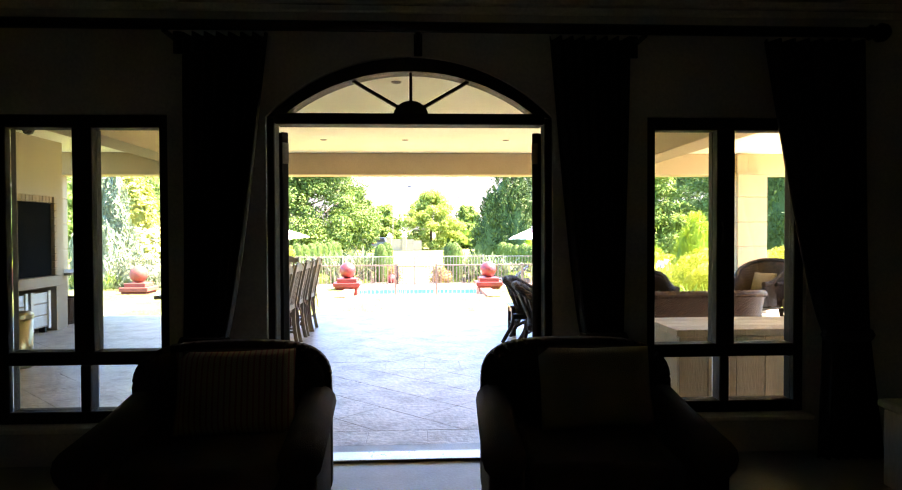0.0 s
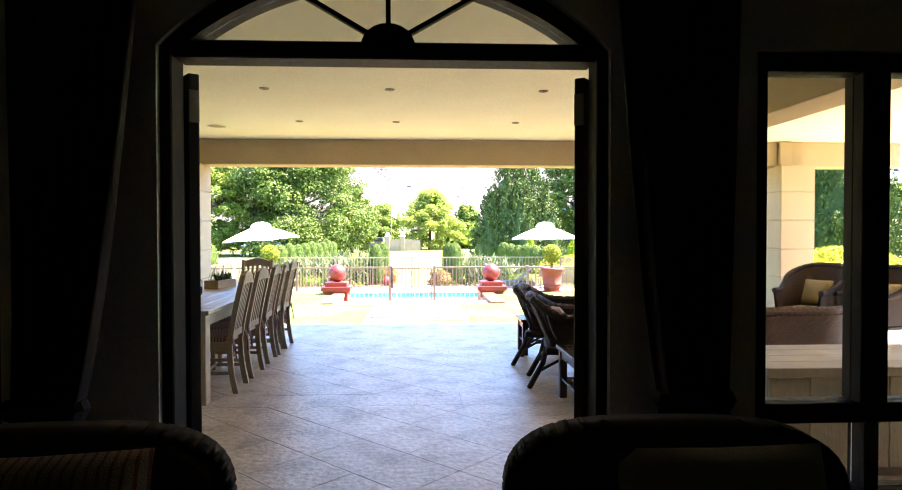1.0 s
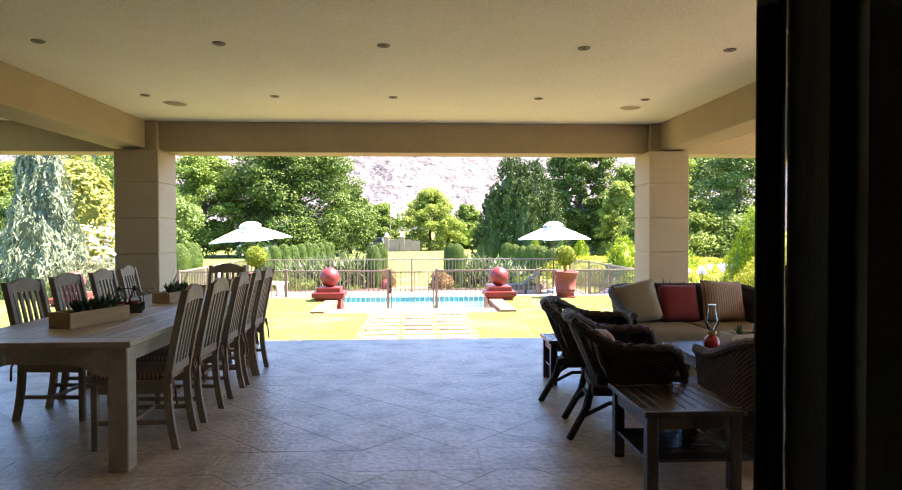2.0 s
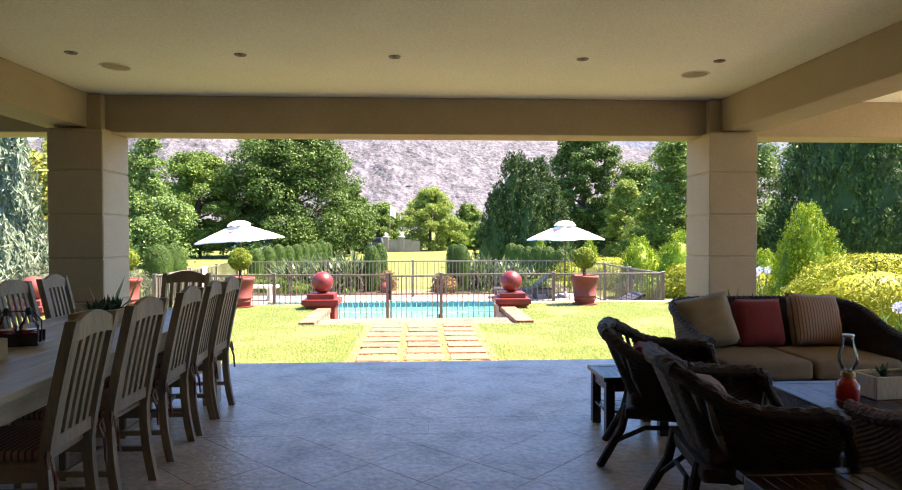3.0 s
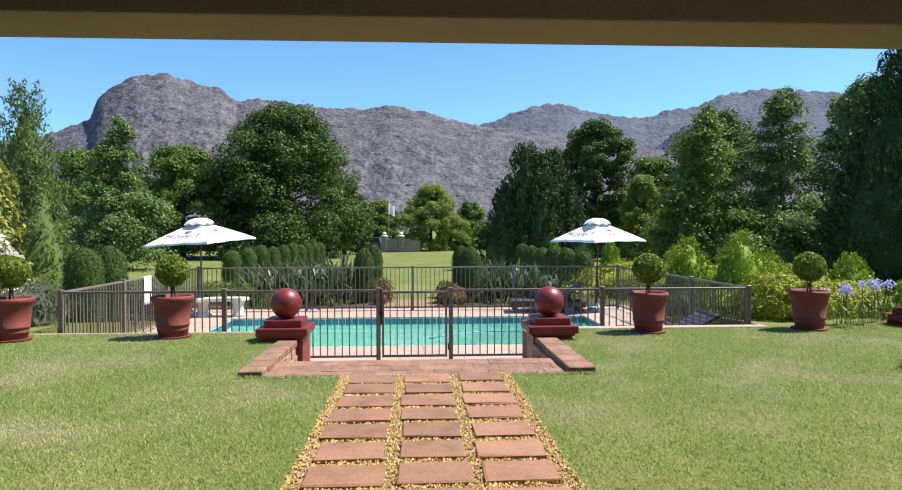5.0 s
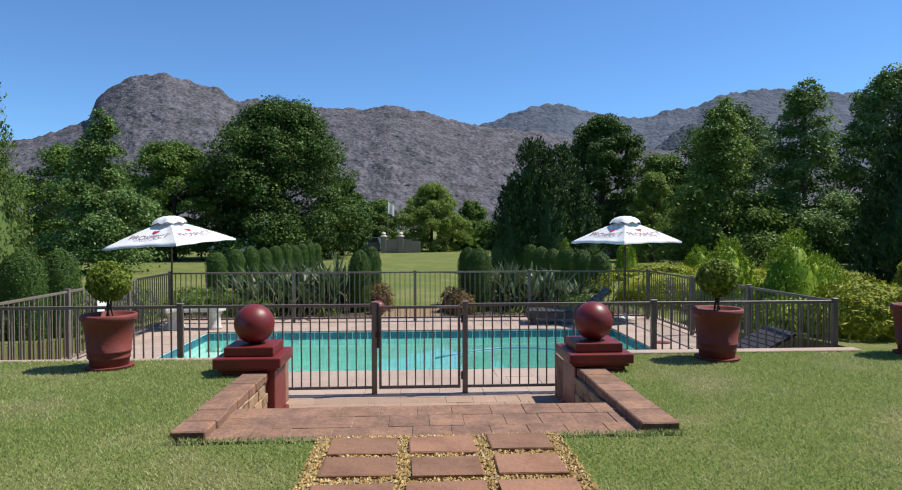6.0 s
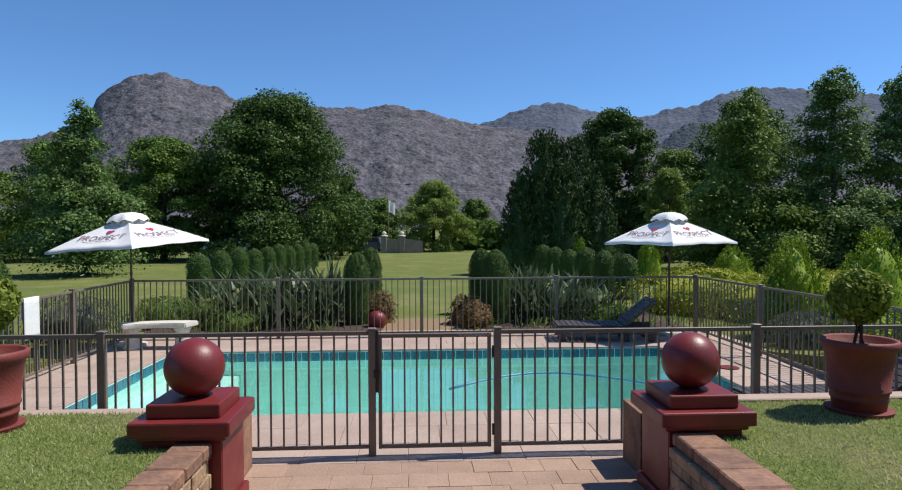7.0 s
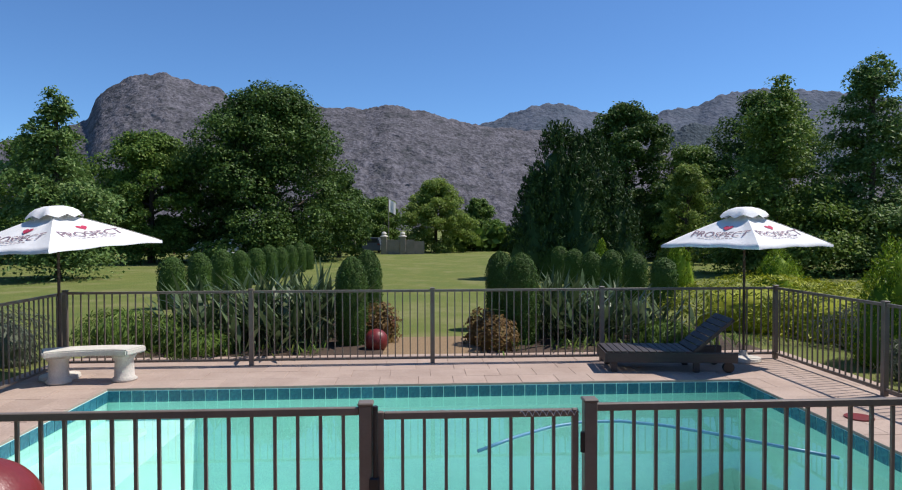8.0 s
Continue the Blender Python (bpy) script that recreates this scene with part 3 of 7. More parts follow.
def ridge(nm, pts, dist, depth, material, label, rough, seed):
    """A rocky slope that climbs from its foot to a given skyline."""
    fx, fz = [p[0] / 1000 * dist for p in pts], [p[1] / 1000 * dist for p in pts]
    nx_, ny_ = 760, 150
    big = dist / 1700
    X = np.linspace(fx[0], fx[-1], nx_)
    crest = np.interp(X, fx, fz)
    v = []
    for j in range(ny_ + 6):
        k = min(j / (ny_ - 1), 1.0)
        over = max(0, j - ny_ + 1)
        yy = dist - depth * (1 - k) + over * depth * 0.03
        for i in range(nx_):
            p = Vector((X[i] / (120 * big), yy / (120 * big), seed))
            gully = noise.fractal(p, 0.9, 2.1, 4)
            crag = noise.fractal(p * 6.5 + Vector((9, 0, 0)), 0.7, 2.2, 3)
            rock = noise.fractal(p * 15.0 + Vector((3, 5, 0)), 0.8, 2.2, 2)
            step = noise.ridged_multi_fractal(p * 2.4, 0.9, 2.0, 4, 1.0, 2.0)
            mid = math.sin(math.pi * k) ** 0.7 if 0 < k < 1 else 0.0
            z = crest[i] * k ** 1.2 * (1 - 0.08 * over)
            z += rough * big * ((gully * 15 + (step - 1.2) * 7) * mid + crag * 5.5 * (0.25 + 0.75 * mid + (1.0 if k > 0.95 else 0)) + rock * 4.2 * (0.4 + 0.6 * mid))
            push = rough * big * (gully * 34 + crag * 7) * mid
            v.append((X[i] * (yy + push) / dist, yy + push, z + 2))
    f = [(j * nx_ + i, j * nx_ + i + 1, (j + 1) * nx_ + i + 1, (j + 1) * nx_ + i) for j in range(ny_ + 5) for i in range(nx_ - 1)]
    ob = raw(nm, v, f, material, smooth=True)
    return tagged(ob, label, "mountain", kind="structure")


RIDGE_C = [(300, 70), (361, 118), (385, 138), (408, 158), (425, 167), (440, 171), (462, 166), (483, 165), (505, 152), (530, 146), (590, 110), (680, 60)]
ROCK = mat("mountain_rock", (0.137, 0.131, 0.146), (0.063, 0.065, 0.069), 0.026, 0.95, bump=1.0, fine=0.13, spread=0.55, mid=(0.107, 0.103, 0.114), bump_dist=5.0, spec=0.05)
# far rock: the blue haze of distance is painted into its colour
ROCKFAR = mat("haze_tinted_rock", (0.122, 0.134, 0.166), (0.080, 0.098, 0.124), 0.008, 0.95, bump=1.0, fine=0.06, spread=0.25, mid=(0.100, 0.115, 0.144), bump_dist=8.0, spec=0.05)
ROCKDARK = mat("mountain_rock_scrub", (0.085, 0.100, 0.110), (0.050, 0.064, 0.074), 0.012, 0.95, bump=1.0, fine=0.08, spread=0.4, mid=(0.065, 0.080, 0.090), bump_dist=8.0, spec=0.05)
ridge("mountain_ridge_east", RIDGE_B, 2900, 1000, ROCKFAR, "far mountain range, its rock tinted blue-grey for haze", 0.7, 7.3)
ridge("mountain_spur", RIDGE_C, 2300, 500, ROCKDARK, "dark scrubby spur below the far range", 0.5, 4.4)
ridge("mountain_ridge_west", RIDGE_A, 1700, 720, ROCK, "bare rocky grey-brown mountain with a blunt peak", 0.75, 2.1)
# ---- living room things ----
def armchair(at, cloth, label):
    c = thing("armchair", label, "armchair", "armchairs by the door", at=at)
    part("seat_base", soft(box(-0.34, 0.34, -0.36, 0.30, 0.10, 0.36), 0.03), UPHOLSTERY, c, smooth=True)
    part("seat_cushion", soft(box(-0.30, 0.30, -0.38, 0.22, 0.36, 0.48), 0.045), UPHOLSTERY, c, smooth=True)
    pts = [(-0.46, 0.10), (0.46, 0.10)] + [(0.46 * math.copysign(abs(math.cos(a)) ** 0.55, math.cos(a)), 0.62 + 0.225 * math.sin(a) ** 0.75) for a in np.linspace(0.0, math.pi, 25)]
    b = slab(pts, 0.16, 1, 0.26)
    bmesh.ops.bevel(b, geom=b.edges[:], offset=0.035, segments=3, affect='EDGES')
    part("backrest", b, UPHOLSTERY, c, smooth=True)
    for s in (-1, 1):
        b = soft(box(min(s * 0.32, s * 0.46), max(s * 0.32, s * 0.46), -0.38, 0.28, 0.10, 0.52), 0.03)
        join(b, tube([(s * 0.40, -0.39, 0.50), (s * 0.40, 0.0, 0.52), (s * 0.40, 0.30, 0.55)], 0.085, 14))
        part("armrest", b, UPHOLSTERY, c, smooth=True)
    for x in (-0.38, 0.38):
        for y in (-0.30, 0.34):
            part("leg", box(x - 0.03, x + 0.03, y - 0.03, y + 0.03, 0, 0.10, 0.006), DARKWOOD, c)
    cu = thing("scatter_cushion", "square stuffed cushion leaning in an armchair", "cushion", "armchair cushions",
               at=at @ pose(0.06, 0.06, 0.475, -16, 0, 4))
    part("cover", pillow(0.52, 0.37, 0.17), cloth, cu, smooth=True)
    return c


armchair(pose(-0.87, 2.78, 0, 0, 0, 3), STRIPED, "dark upholstered armchair with rounded back and arms")
armchair(pose(0.74, 2.76, 0, 0, 0, -3), CREAMCLOTH, "dark upholstered armchair holding a cream cushion")


def curtain(x_top, w_top, x_tie, w_tie, label):
    c = thing("curtain", label, "curtain", "living room curtains", at=pose(0, 3.64, 0))
    nu, nv = 72, 30
    v = []
    for j in range(nv + 1):
        z = 0.02 + (2.47 - 0.02) * j / nv
        k = (z - 0.75) / 1.72
        if k >= 0:
            e = k ** 0.8
            xc, w = x_tie + (x_top - x_tie) * e, w_tie + (w_top - w_tie) * e
        else:
            q = -k / 0.44
            xc, w = x_tie + 0.03 * q, w_tie * (1 + 0.5 * q)
        for i in range(nu + 1):
            u = i / nu
            amp = 0.045 * (0.4 + 0.6 * w / max(w_top, 0.01))
            v.append((xc + (u - 0.5) * w, amp * math.sin(u * 2 * math.pi * 7 + 0.6 * math.sin(z * 2)), z))
    n = nu + 1
    f = [(j * n + i, j * n + i + 1, (j + 1) * n + i + 1, (j + 1) * n + i) for j in range(nv) for i in range(nu)]
    ob = raw("drape", v, f, CURTAIN, c, smooth=True)
    ob.modifiers.new("thick", 'SOLIDIFY').thickness = 0.006
    part("tieback", lathe([(w_tie / 2 + 0.015, -0.03), (w_tie / 2 + 0.03, 0.0), (w_tie / 2 + 0.015, 0.03)], 20), CURTAIN, c).matrix_basis = pose(x_tie, 0, 0.75) @ Matrix.Diagonal((1, 0.5, 1, 1))
    return c


curtain(-1.06, 0.46, -1.20, 0.24, "heavy dark brown curtain tied back beside the door")
curtain(0.98, 0.46, 1.06, 0.24, "heavy dark brown curtain tied back beside the door")
curtain(2.30, 0.58, 2.52, 0.26, "heavy dark brown curtain tied back at the window")
curtain(-2.75, 0.5, -2.80, 0.26, "heavy dark brown curtain tied back at the window")
rod = thing("curtain_rod", "dark wood curtain pole with turned finials", "curtain rod", at=pose(0, 3.64, 2.52))
part("pole", tube([(-3.1, 0, 0), (2.62, 0, 0)], 0.03, 16), DARKWOOD, rod, smooth=True)
for s, x in ((-1, -3.1), (1, 2.62)):
    b = lathe([(0.03, 0), (0.045, 0.02), (0.03, 0.04), (0.055, 0.075), (0.05, 0.11), (0.02, 0.14), (0.005, 0.15)], 18)
    b.transform(pose(x, 0, 0, 0, 90 * s, 0))
    part("finial", b, DARKWOOD, rod, smooth=True)
for x in (-1.4, 0.0, 1.3):
    part("bracket", join(box(x - 0.015, x + 0.015, -0.01, 0.2, -0.045, -0.028, 0.003), box(x - 0.025, x + 0.025, 0.185, 0.2, -0.11, 0.02, 0.003)), DARKWOOD, rod)
sb = thing("side_chest", "low pale chest standing by the room's wall", "chest", at=pose(2.72, 2.9, 0))
part("body", box(-0.35, 0.35, -0.25, 0.25, 0.06, 0.46, 0.01), WHITEWOOD, sb)
part("lid", box(-0.37, 0.37, -0.27, 0.27, 0.46, 0.50, 0.008), WHITEWOOD, sb)
for x in (-0.3, 0.3):
    for y in (-0.2, 0.2):
        part("foot", box(x - 0.03, x + 0.03, y - 0.03, y + 0.03, 0, 0.06, 0.004), WHITEWOOD, sb)

# ---- dining end of the patio ----
TX0, TX1, TY0, TY1, TZ = -2.60, -1.54, 6.40, 9.46, 0.75
tb = thing("dining_table", "long pale wood dining table with plank top", "table")
for i in range(6):
    w = (TX1 - TX0) / 6
    part("plank", box(TX0 + i * w + 0.002, TX0 + (i + 1) * w - 0.002, TY0 + 0.16, TY1 - 0.16, TZ - 0.035, TZ, 0.003), TABLEWOOD, tb)
for y0, y1 in ((TY0, TY0 + 0.157), (TY1 - 0.157, TY1)):
    part("end_board", box(TX0, TX1, y0, y1, TZ - 0.035, TZ, 0.004), TABLEWOOD, tb)
part("apron", join(box(TX0 + 0.1, TX1 - 0.1, TY0 + 0.09, TY0 + 0.115, TZ - 0.14, TZ - 0.035), join(box(TX0 + 0.1, TX1 - 0.1, TY1 - 0.115, TY1 - 0.09, TZ - 0.14, TZ - 0.035),
     join(box(TX0 + 0.07, TX0 + 0.095, TY0 + 0.09, TY1 - 0.09, TZ - 0.14, TZ - 0.035), box(TX1 - 0.095, TX1 - 0.07, TY0 + 0.09, TY1 - 0.09, TZ - 0.14, TZ - 0.035)))), TABLEWOOD, tb)
for x in (TX0 + 0.10, TX1 - 0.10):
    for y in (TY0 + 0.12, TY1 - 0.12):
        b = box(-0.056, 0.056, -0.056, 0.056, 0, TZ - 0.036, 0.006)
        b.transform(pose(x, y, 0))
        part("leg", b, TABLEWOOD, tb)
        d_ = 1 if x < -2 else -1
        br = [(x + d_ * 0.057, TZ - 0.037), (x + d_ * 0.057, TZ - 0.21)] + [(x + d_ * (0.08 + 0.16 * k), TZ - 0.205 + 0.065 * (1 - math.cos(math.pi * k)) / 2) for k in (0, 0.25, 0.5, 0.75, 1)] + [(x + d_ * 0.24, TZ - 0.037)]
        part("corner_bracket", slab(br, 0.03, 1, y - 0.058 if y < 8 else y + 0.028), TABLEWOOD, tb)


def dining_chair(at):
    """Faces +y; its back stands at y = -0.22."""
    c = thing("dining_chair", "pale wood slat-back dining chair with tied seat pad", "chair", "chairs round the dining table", at=at)
    lean = lambda z: -0.215 - (0.12 * ((z - 0.42) / 0.62) ** 1.2 if z > 0.42 else -0.0) - (0.05 * ((0.42 - z) / 0.42) ** 2 if z < 0.42 else 0)
    for x in (-0.205, 0.205):
        b = bmesh.new()
        zs = [0, 0.1, 0.2, 0.3, 0.42, 0.55, 0.7, 0.85, 0.98, 1.02]
        rows_ = []
        for z in zs:
            y = lean(z)
            rows_.append([b.verts.new((x + dx, y + dy, z)) for dx, dy in ((-0.02, -0.022), (0.02, -0.022), (0.02, 0.022), (-0.02, 0.022))])
        for p, q in zip(rows_, rows_[1:]):
            for i in range(4):
                j = (i + 1) % 4
                b.faces.new((p[i], p[j], q[j], q[i]))
        b.faces.new(rows_[0][::-1])
        b.faces.new(rows_[-1])
        part("back_leg", b, CHAIRWOOD, c)
        part("front_leg", box(x - 0.02, x + 0.02, 0.20, 0.24, 0, 0.42, 0.004), CHAIRWOOD, c)
        part("side_rail", box(x - 0.012, x + 0.012, -0.20, 0.20, 0.36, 0.42, 0.003), CHAIRWOOD, c)
        part("stretcher", box(x - 0.010, x + 0.010, -0.22, 0.21, 0.16, 0.19, 0.003), CHAIRWOOD, c)
    part("cross_stretcher", box(-0.2, 0.2, -0.01, 0.015, 0.165, 0.19, 0.003), CHAIRWOOD, c)
    part("seat", box(-0.225, 0.225, -0.20, 0.25, 0.42, 0.445, 0.006), CHAIRWOOD, c)
    # curved crest rail, lower rail, slats
    top = [(-0.185, 0.93)] + [(-0.185 + 0.37 * i / 10, 1.00 + 0.045 * math.sin(math.pi * i / 10)) for i in range(11)] + [(0.185, 0.93)]
    top = top + [(0.185 - 0.37 * i / 8, 0.93 + 0.012 * math.sin(math.pi * i / 8)) for i in range(1, 8)]
    b = slab(top, 0.026, 1, -0.013)
    b.transform(Matrix.Translation((0, lean(0.98), 0)))
    part("crest_rail", b, CHAIRWOOD, c)
    part("lower_rail", box(-0.185, 0.185, lean(0.5) - 0.011, lean(0.5) + 0.011, 0.47, 0.53, 0.003), CHAIRWOOD, c)
    for i in range(5):
        x = -0.135 + 0.0675 * i
        b = bmesh.new()
        rr = []
        for z in (0.525, 0.65, 0.8, 0.94):
            y = lean(z)
            rr.append([b.verts.new((x + dx, y + dy, z)) for dx, dy in ((-0.016, -0.007), (0.016, -0.007), (0.016, 0.007), (-0.016, 0.007))])
        for p, q in zip(rr, rr[1:]):
            for k in range(4):
                j = (k + 1) % 4
                b.faces.new((p[k], p[j], q[j], q[k]))
        part("slat", b, CHAIRWOOD, c)
    pad = part("seat_pad", soft(box(-0.21, 0.21, -0.18, 0.235, 0.446, 0.492), 0.018, 2), SEATSTRIPE, c, "red-striped seat pad", smooth=True)
    for x in (-0.2, 0.2):
        b = bmesh.new()
        tube([(x, -0.18, 0.465), (x * 1.15, -0.25, 0.47), (x * 1.22, -0.27, 0.40), (x * 1.18, -0.28, 0.30)], 0.008, 6, b)
        tube([(x * 1.15, -0.25, 0.47), (x * 1.3, -0.25, 0.50), (x * 1.35, -0.26, 0.43)], 0.008, 6, b)
        part("tie", b, SEATSTRIPE, pad)
    return c


SLIM = Matrix.Diagonal((0.90, 1, 0.975, 1))
first = dining_chair(pose(-1.735, 7.03, 0, 0, 0, 92) @ SLIM)
crng = random.Random(4)
for x, y, rz in ((-1.735, 7.61, 88), (-1.745, 8.25, 91), (-1.75, 8.72, 94), (-1.74, 9.12, 90)):
    copy_thing(first, pose(x, y, 0, 0, 0, rz))
for i in range(4):
    copy_thing(first, pose(-2.56 - crng.uniform(0.0, 0.04), 7.70 + 0.60 * i, 0, 0, 0, -90 + crng.uniform(-5, 5)))
copy_thing(first, pose(-2.05, 9.62, 0, 0, 0, 178))


def planter_box(at, L, W, H, wood, label, seed):
    t = thing("planter_box", label, "planter", "table planters", at=at)
    part("long_side", box(-L / 2, L / 2, -W / 2, -W / 2 + 0.016, 0, H, 0.003), wood, t)
    part("long_side", box(-L / 2, L / 2, W / 2 - 0.016, W / 2, 0, H, 0.003), wood, t)
    part("end", box(-L / 2, -L / 2 + 0.016, -W / 2 + 0.0165, W / 2 - 0.0165, 0, H, 0.003), wood, t)
    part("end", box(L / 2 - 0.016, L / 2, -W / 2 + 0.0165, W / 2 - 0.0165, 0, H, 0.003), wood, t)
    part("soil", box(-L / 2 + 0.017, L / 2 - 0.017, -W / 2 + 0.017, W / 2 - 0.017, 0.002, H * 0.85), SOIL, t)
    rng = np.random.default_rng(seed)
    v, f = [], []
    for k in range(9):
        ox, oy = rng.uniform(-L / 2 + 0.05, L / 2 - 0.05), rng.uniform(-W / 4, W / 4)
        for m in range(16):
            a, tilt, ln = rng.uniform(0, 6.28), rng.uniform(0.2, 1.2), rng.uniform(0.05, 0.12)
            d = np.array([math.cos(a) * math.sin(tilt), math.sin(a) * math.sin(tilt), math.cos(tilt)])
            s = np.array([-math.sin(a), math.cos(a), 0]) * 0.012
            o = np.array([ox, oy, H * 0.85])
            n0 = len(v)
            v += [tuple(o - s * 0.6), tuple(o + s * 0.6), tuple(o + d * ln * 0.6 + s), tuple(o + d * ln), tuple(o + d * ln * 0.6 - s)]
            f.append((n0, n0 + 1, n0 + 2, n0 + 3, n0 + 4))
    raw("foliage", v, f, SUCCULENT, t, "grey-green succulents")
    return t


SUCCULENT = leaf_mat("succulent", (0.05, 0.10, 0.05), (0.10, 0.16, 0.09), thru=0.1)
planter_box(pose(-2.12, 7.15, TZ, 0, 0, 72), 0.50, 0.17, 0.10, BOXWOOD, "rough pine planter box of succulents on the table", 1)
planter_box(pose(-2.10, 8.55, TZ, 0, 0, 80), 0.42, 0.16, 0.09, BOXWOOD, "rough pine planter box of succulents on the table", 2)

CLEAR = glass_mat("clear_glass", (0.96, 0.97, 0.96))
OIL = mat("red_oil", (0.50, 0.025, 0.02), (0.45, 0.02, 0.02), 4, 0.1, trans=0.4, bump=0)


def oil_lamp(at):
    t = thing("oil_lamp", "glass oil lamp filled with red oil", "lamp", "table oil lamps", at=at)
    part("reservoir", lathe([(0.045, 0), (0.052, 0.01), (0.052, 0.075), (0.03, 0.10), (0.022, 0.105)], 20), OIL, t, "red oil in clear glass", smooth=True)
    part("burner", lathe([(0.024, 0.105), (0.03, 0.115), (0.03, 0.13), (0.02, 0.135)], 16), BRASS, t)
    b = lathe([(0.024, 0.136), (0.044, 0.185), (0.042, 0.21), (0.024, 0.27), (0.022, 0.30)], 20)
    part("chimney", b, CLEAR, t, "clear glass chimney", smooth=True).visible_shadow = False
    part("rim", lathe([(0.0235, 0.298), (0.0255, 0.302), (0.0235, 0.306)], 16), CHROME, t)


def bottle_caddy(at):
    c = thing("bottle_caddy", "wooden caddy with two stoppered glass bottles", "caddy", at=at)
    part("tray", join(box(-0.11, 0.11, -0.07, 0.07, 0, 0.015, 0.003), join(box(-0.11, 0.11, -0.07, -0.06, 0.015, 0.07), box(-0.11, 0.11, 0.06, 0.07, 0.015, 0.07))), DARKWOOD, c)
    part("wire_handle", tube([(-0.11, 0, 0.02), (-0.11, 0, 0.13), (-0.07, 0, 0.18), (0.07, 0, 0.18), (0.11, 0, 0.13), (0.11, 0, 0.02)], 0.004, 6), BLACK, c)
    for x in (-0.052, 0.052):
        bt = part("bottle", lathe([(0.044, 0.016), (0.046, 0.03), (0.046, 0.10), (0.02, 0.145), (0.016, 0.17), (0.019, 0.175)], 18), CLEAR, c, smooth=True)
        bt.matrix_basis = pose(x, 0, 0)
        bt.visible_shadow = False
        part("contents", lathe([(0.040, 0.018), (0.042, 0.03), (0.042, 0.085), (0.02, 0.086)], 18), OIL, bt, "red oil")
        part("stopper", lathe([(0.013, 0.16), (0.013, 0.18), (0.018, 0.184), (0.012, 0.2)], 12), BLACK, bt)


bottle_caddy(pose(-2.15, 7.75, TZ, 0, 0, 15))
oil_lamp(pose(2.26, 7.50, 0.452) @ Matrix.Diagonal((1.15, 1.15, 1.15, 1)))


# ---- wicker lounge end of the patio ----
def woven(sections, t=0.03, nv=46, weave=0.0014, bm=None):
    """A woven shell: sections are ((x, y) plan point, base z, top z, outward lean), joined and ribbed."""
    n = len(sections)
    b = bmesh.new()
    grid = {}
    for s in (0, 1):
        for i, (p, z0, z1, out) in enumerate(sections):
            q = sections[min(i + 1, n - 1)][0]
            o = sections[max(i - 1, 0)][0]
            d = Vector((q[0] - o[0], q[1] - o[1], 0)).normalized()
            nrm = Vector((d.y, -d.x, 0))
            for j in range(nv + 1):
                k = j / nv
                z = z0 + (z1 - z0) * k
                off = out * k * k + (t / 2 if s else -t / 2) * (1 if j < nv else 0.3)
                off += weave * (1 if (i + j) % 2 else -1) * (1 if s else 1)
                grid[s, i, j] = b.verts.new((p[0] + nrm.x * off, p[1] + nrm.y * off, z))
    for s in (0, 1):
        for i in range(n - 1):
            for j in range(nv):
                b.faces.new((grid[s, i, j], grid[s, i + 1, j], grid[s, i + 1, j + 1], grid[s, i, j + 1]))
    for i in range(n - 1):
        b.faces.new((grid[0, i, nv], grid[0, i + 1, nv], grid[1, i + 1, nv], grid[1, i, nv]))
        b.faces.new((grid[0, i, 0], grid[1, i, 0], grid[1, i + 1, 0], grid[0, i + 1, 0]))
    bmesh.ops.recalc_face_normals(b, faces=b.faces[:])
    return b if bm is None else join(bm, b)


def u_plan(w, d, r, n=44):
    """Half-open U seen from above: from the front of one arm round the back to the other; open towards +y."""
    pts = []
    straight = d - r
    L = 2 * straight + math.pi * r + (w - 2 * r)
    for i in range(n + 1):
        s = L * i / n
        if s < straight:
            pts.append((-w / 2, d / 2 - s))
        elif s < straight + math.pi * r / 2:
            a = (s - straight) / r
            pts.append((-w / 2 + r - r * math.cos(a), -d / 2 + r - r * math.sin(a)))
        elif s < straight + math.pi * r / 2 + w - 2 * r:
            pts.append((-w / 2 + r + s - straight - math.pi * r / 2, -d / 2))
        elif s < straight + math.pi * r + w - 2 * r:
            a = (s - straight - math.pi * r / 2 - w + 2 * r) / r
            pts.append((w / 2 - r + r * math.sin(a), -d / 2 + r - r * math.cos(a)))
        else:
            pts.append((w / 2, -d / 2 + r + s - straight - math.pi * r - w + 2 * r))
    return pts


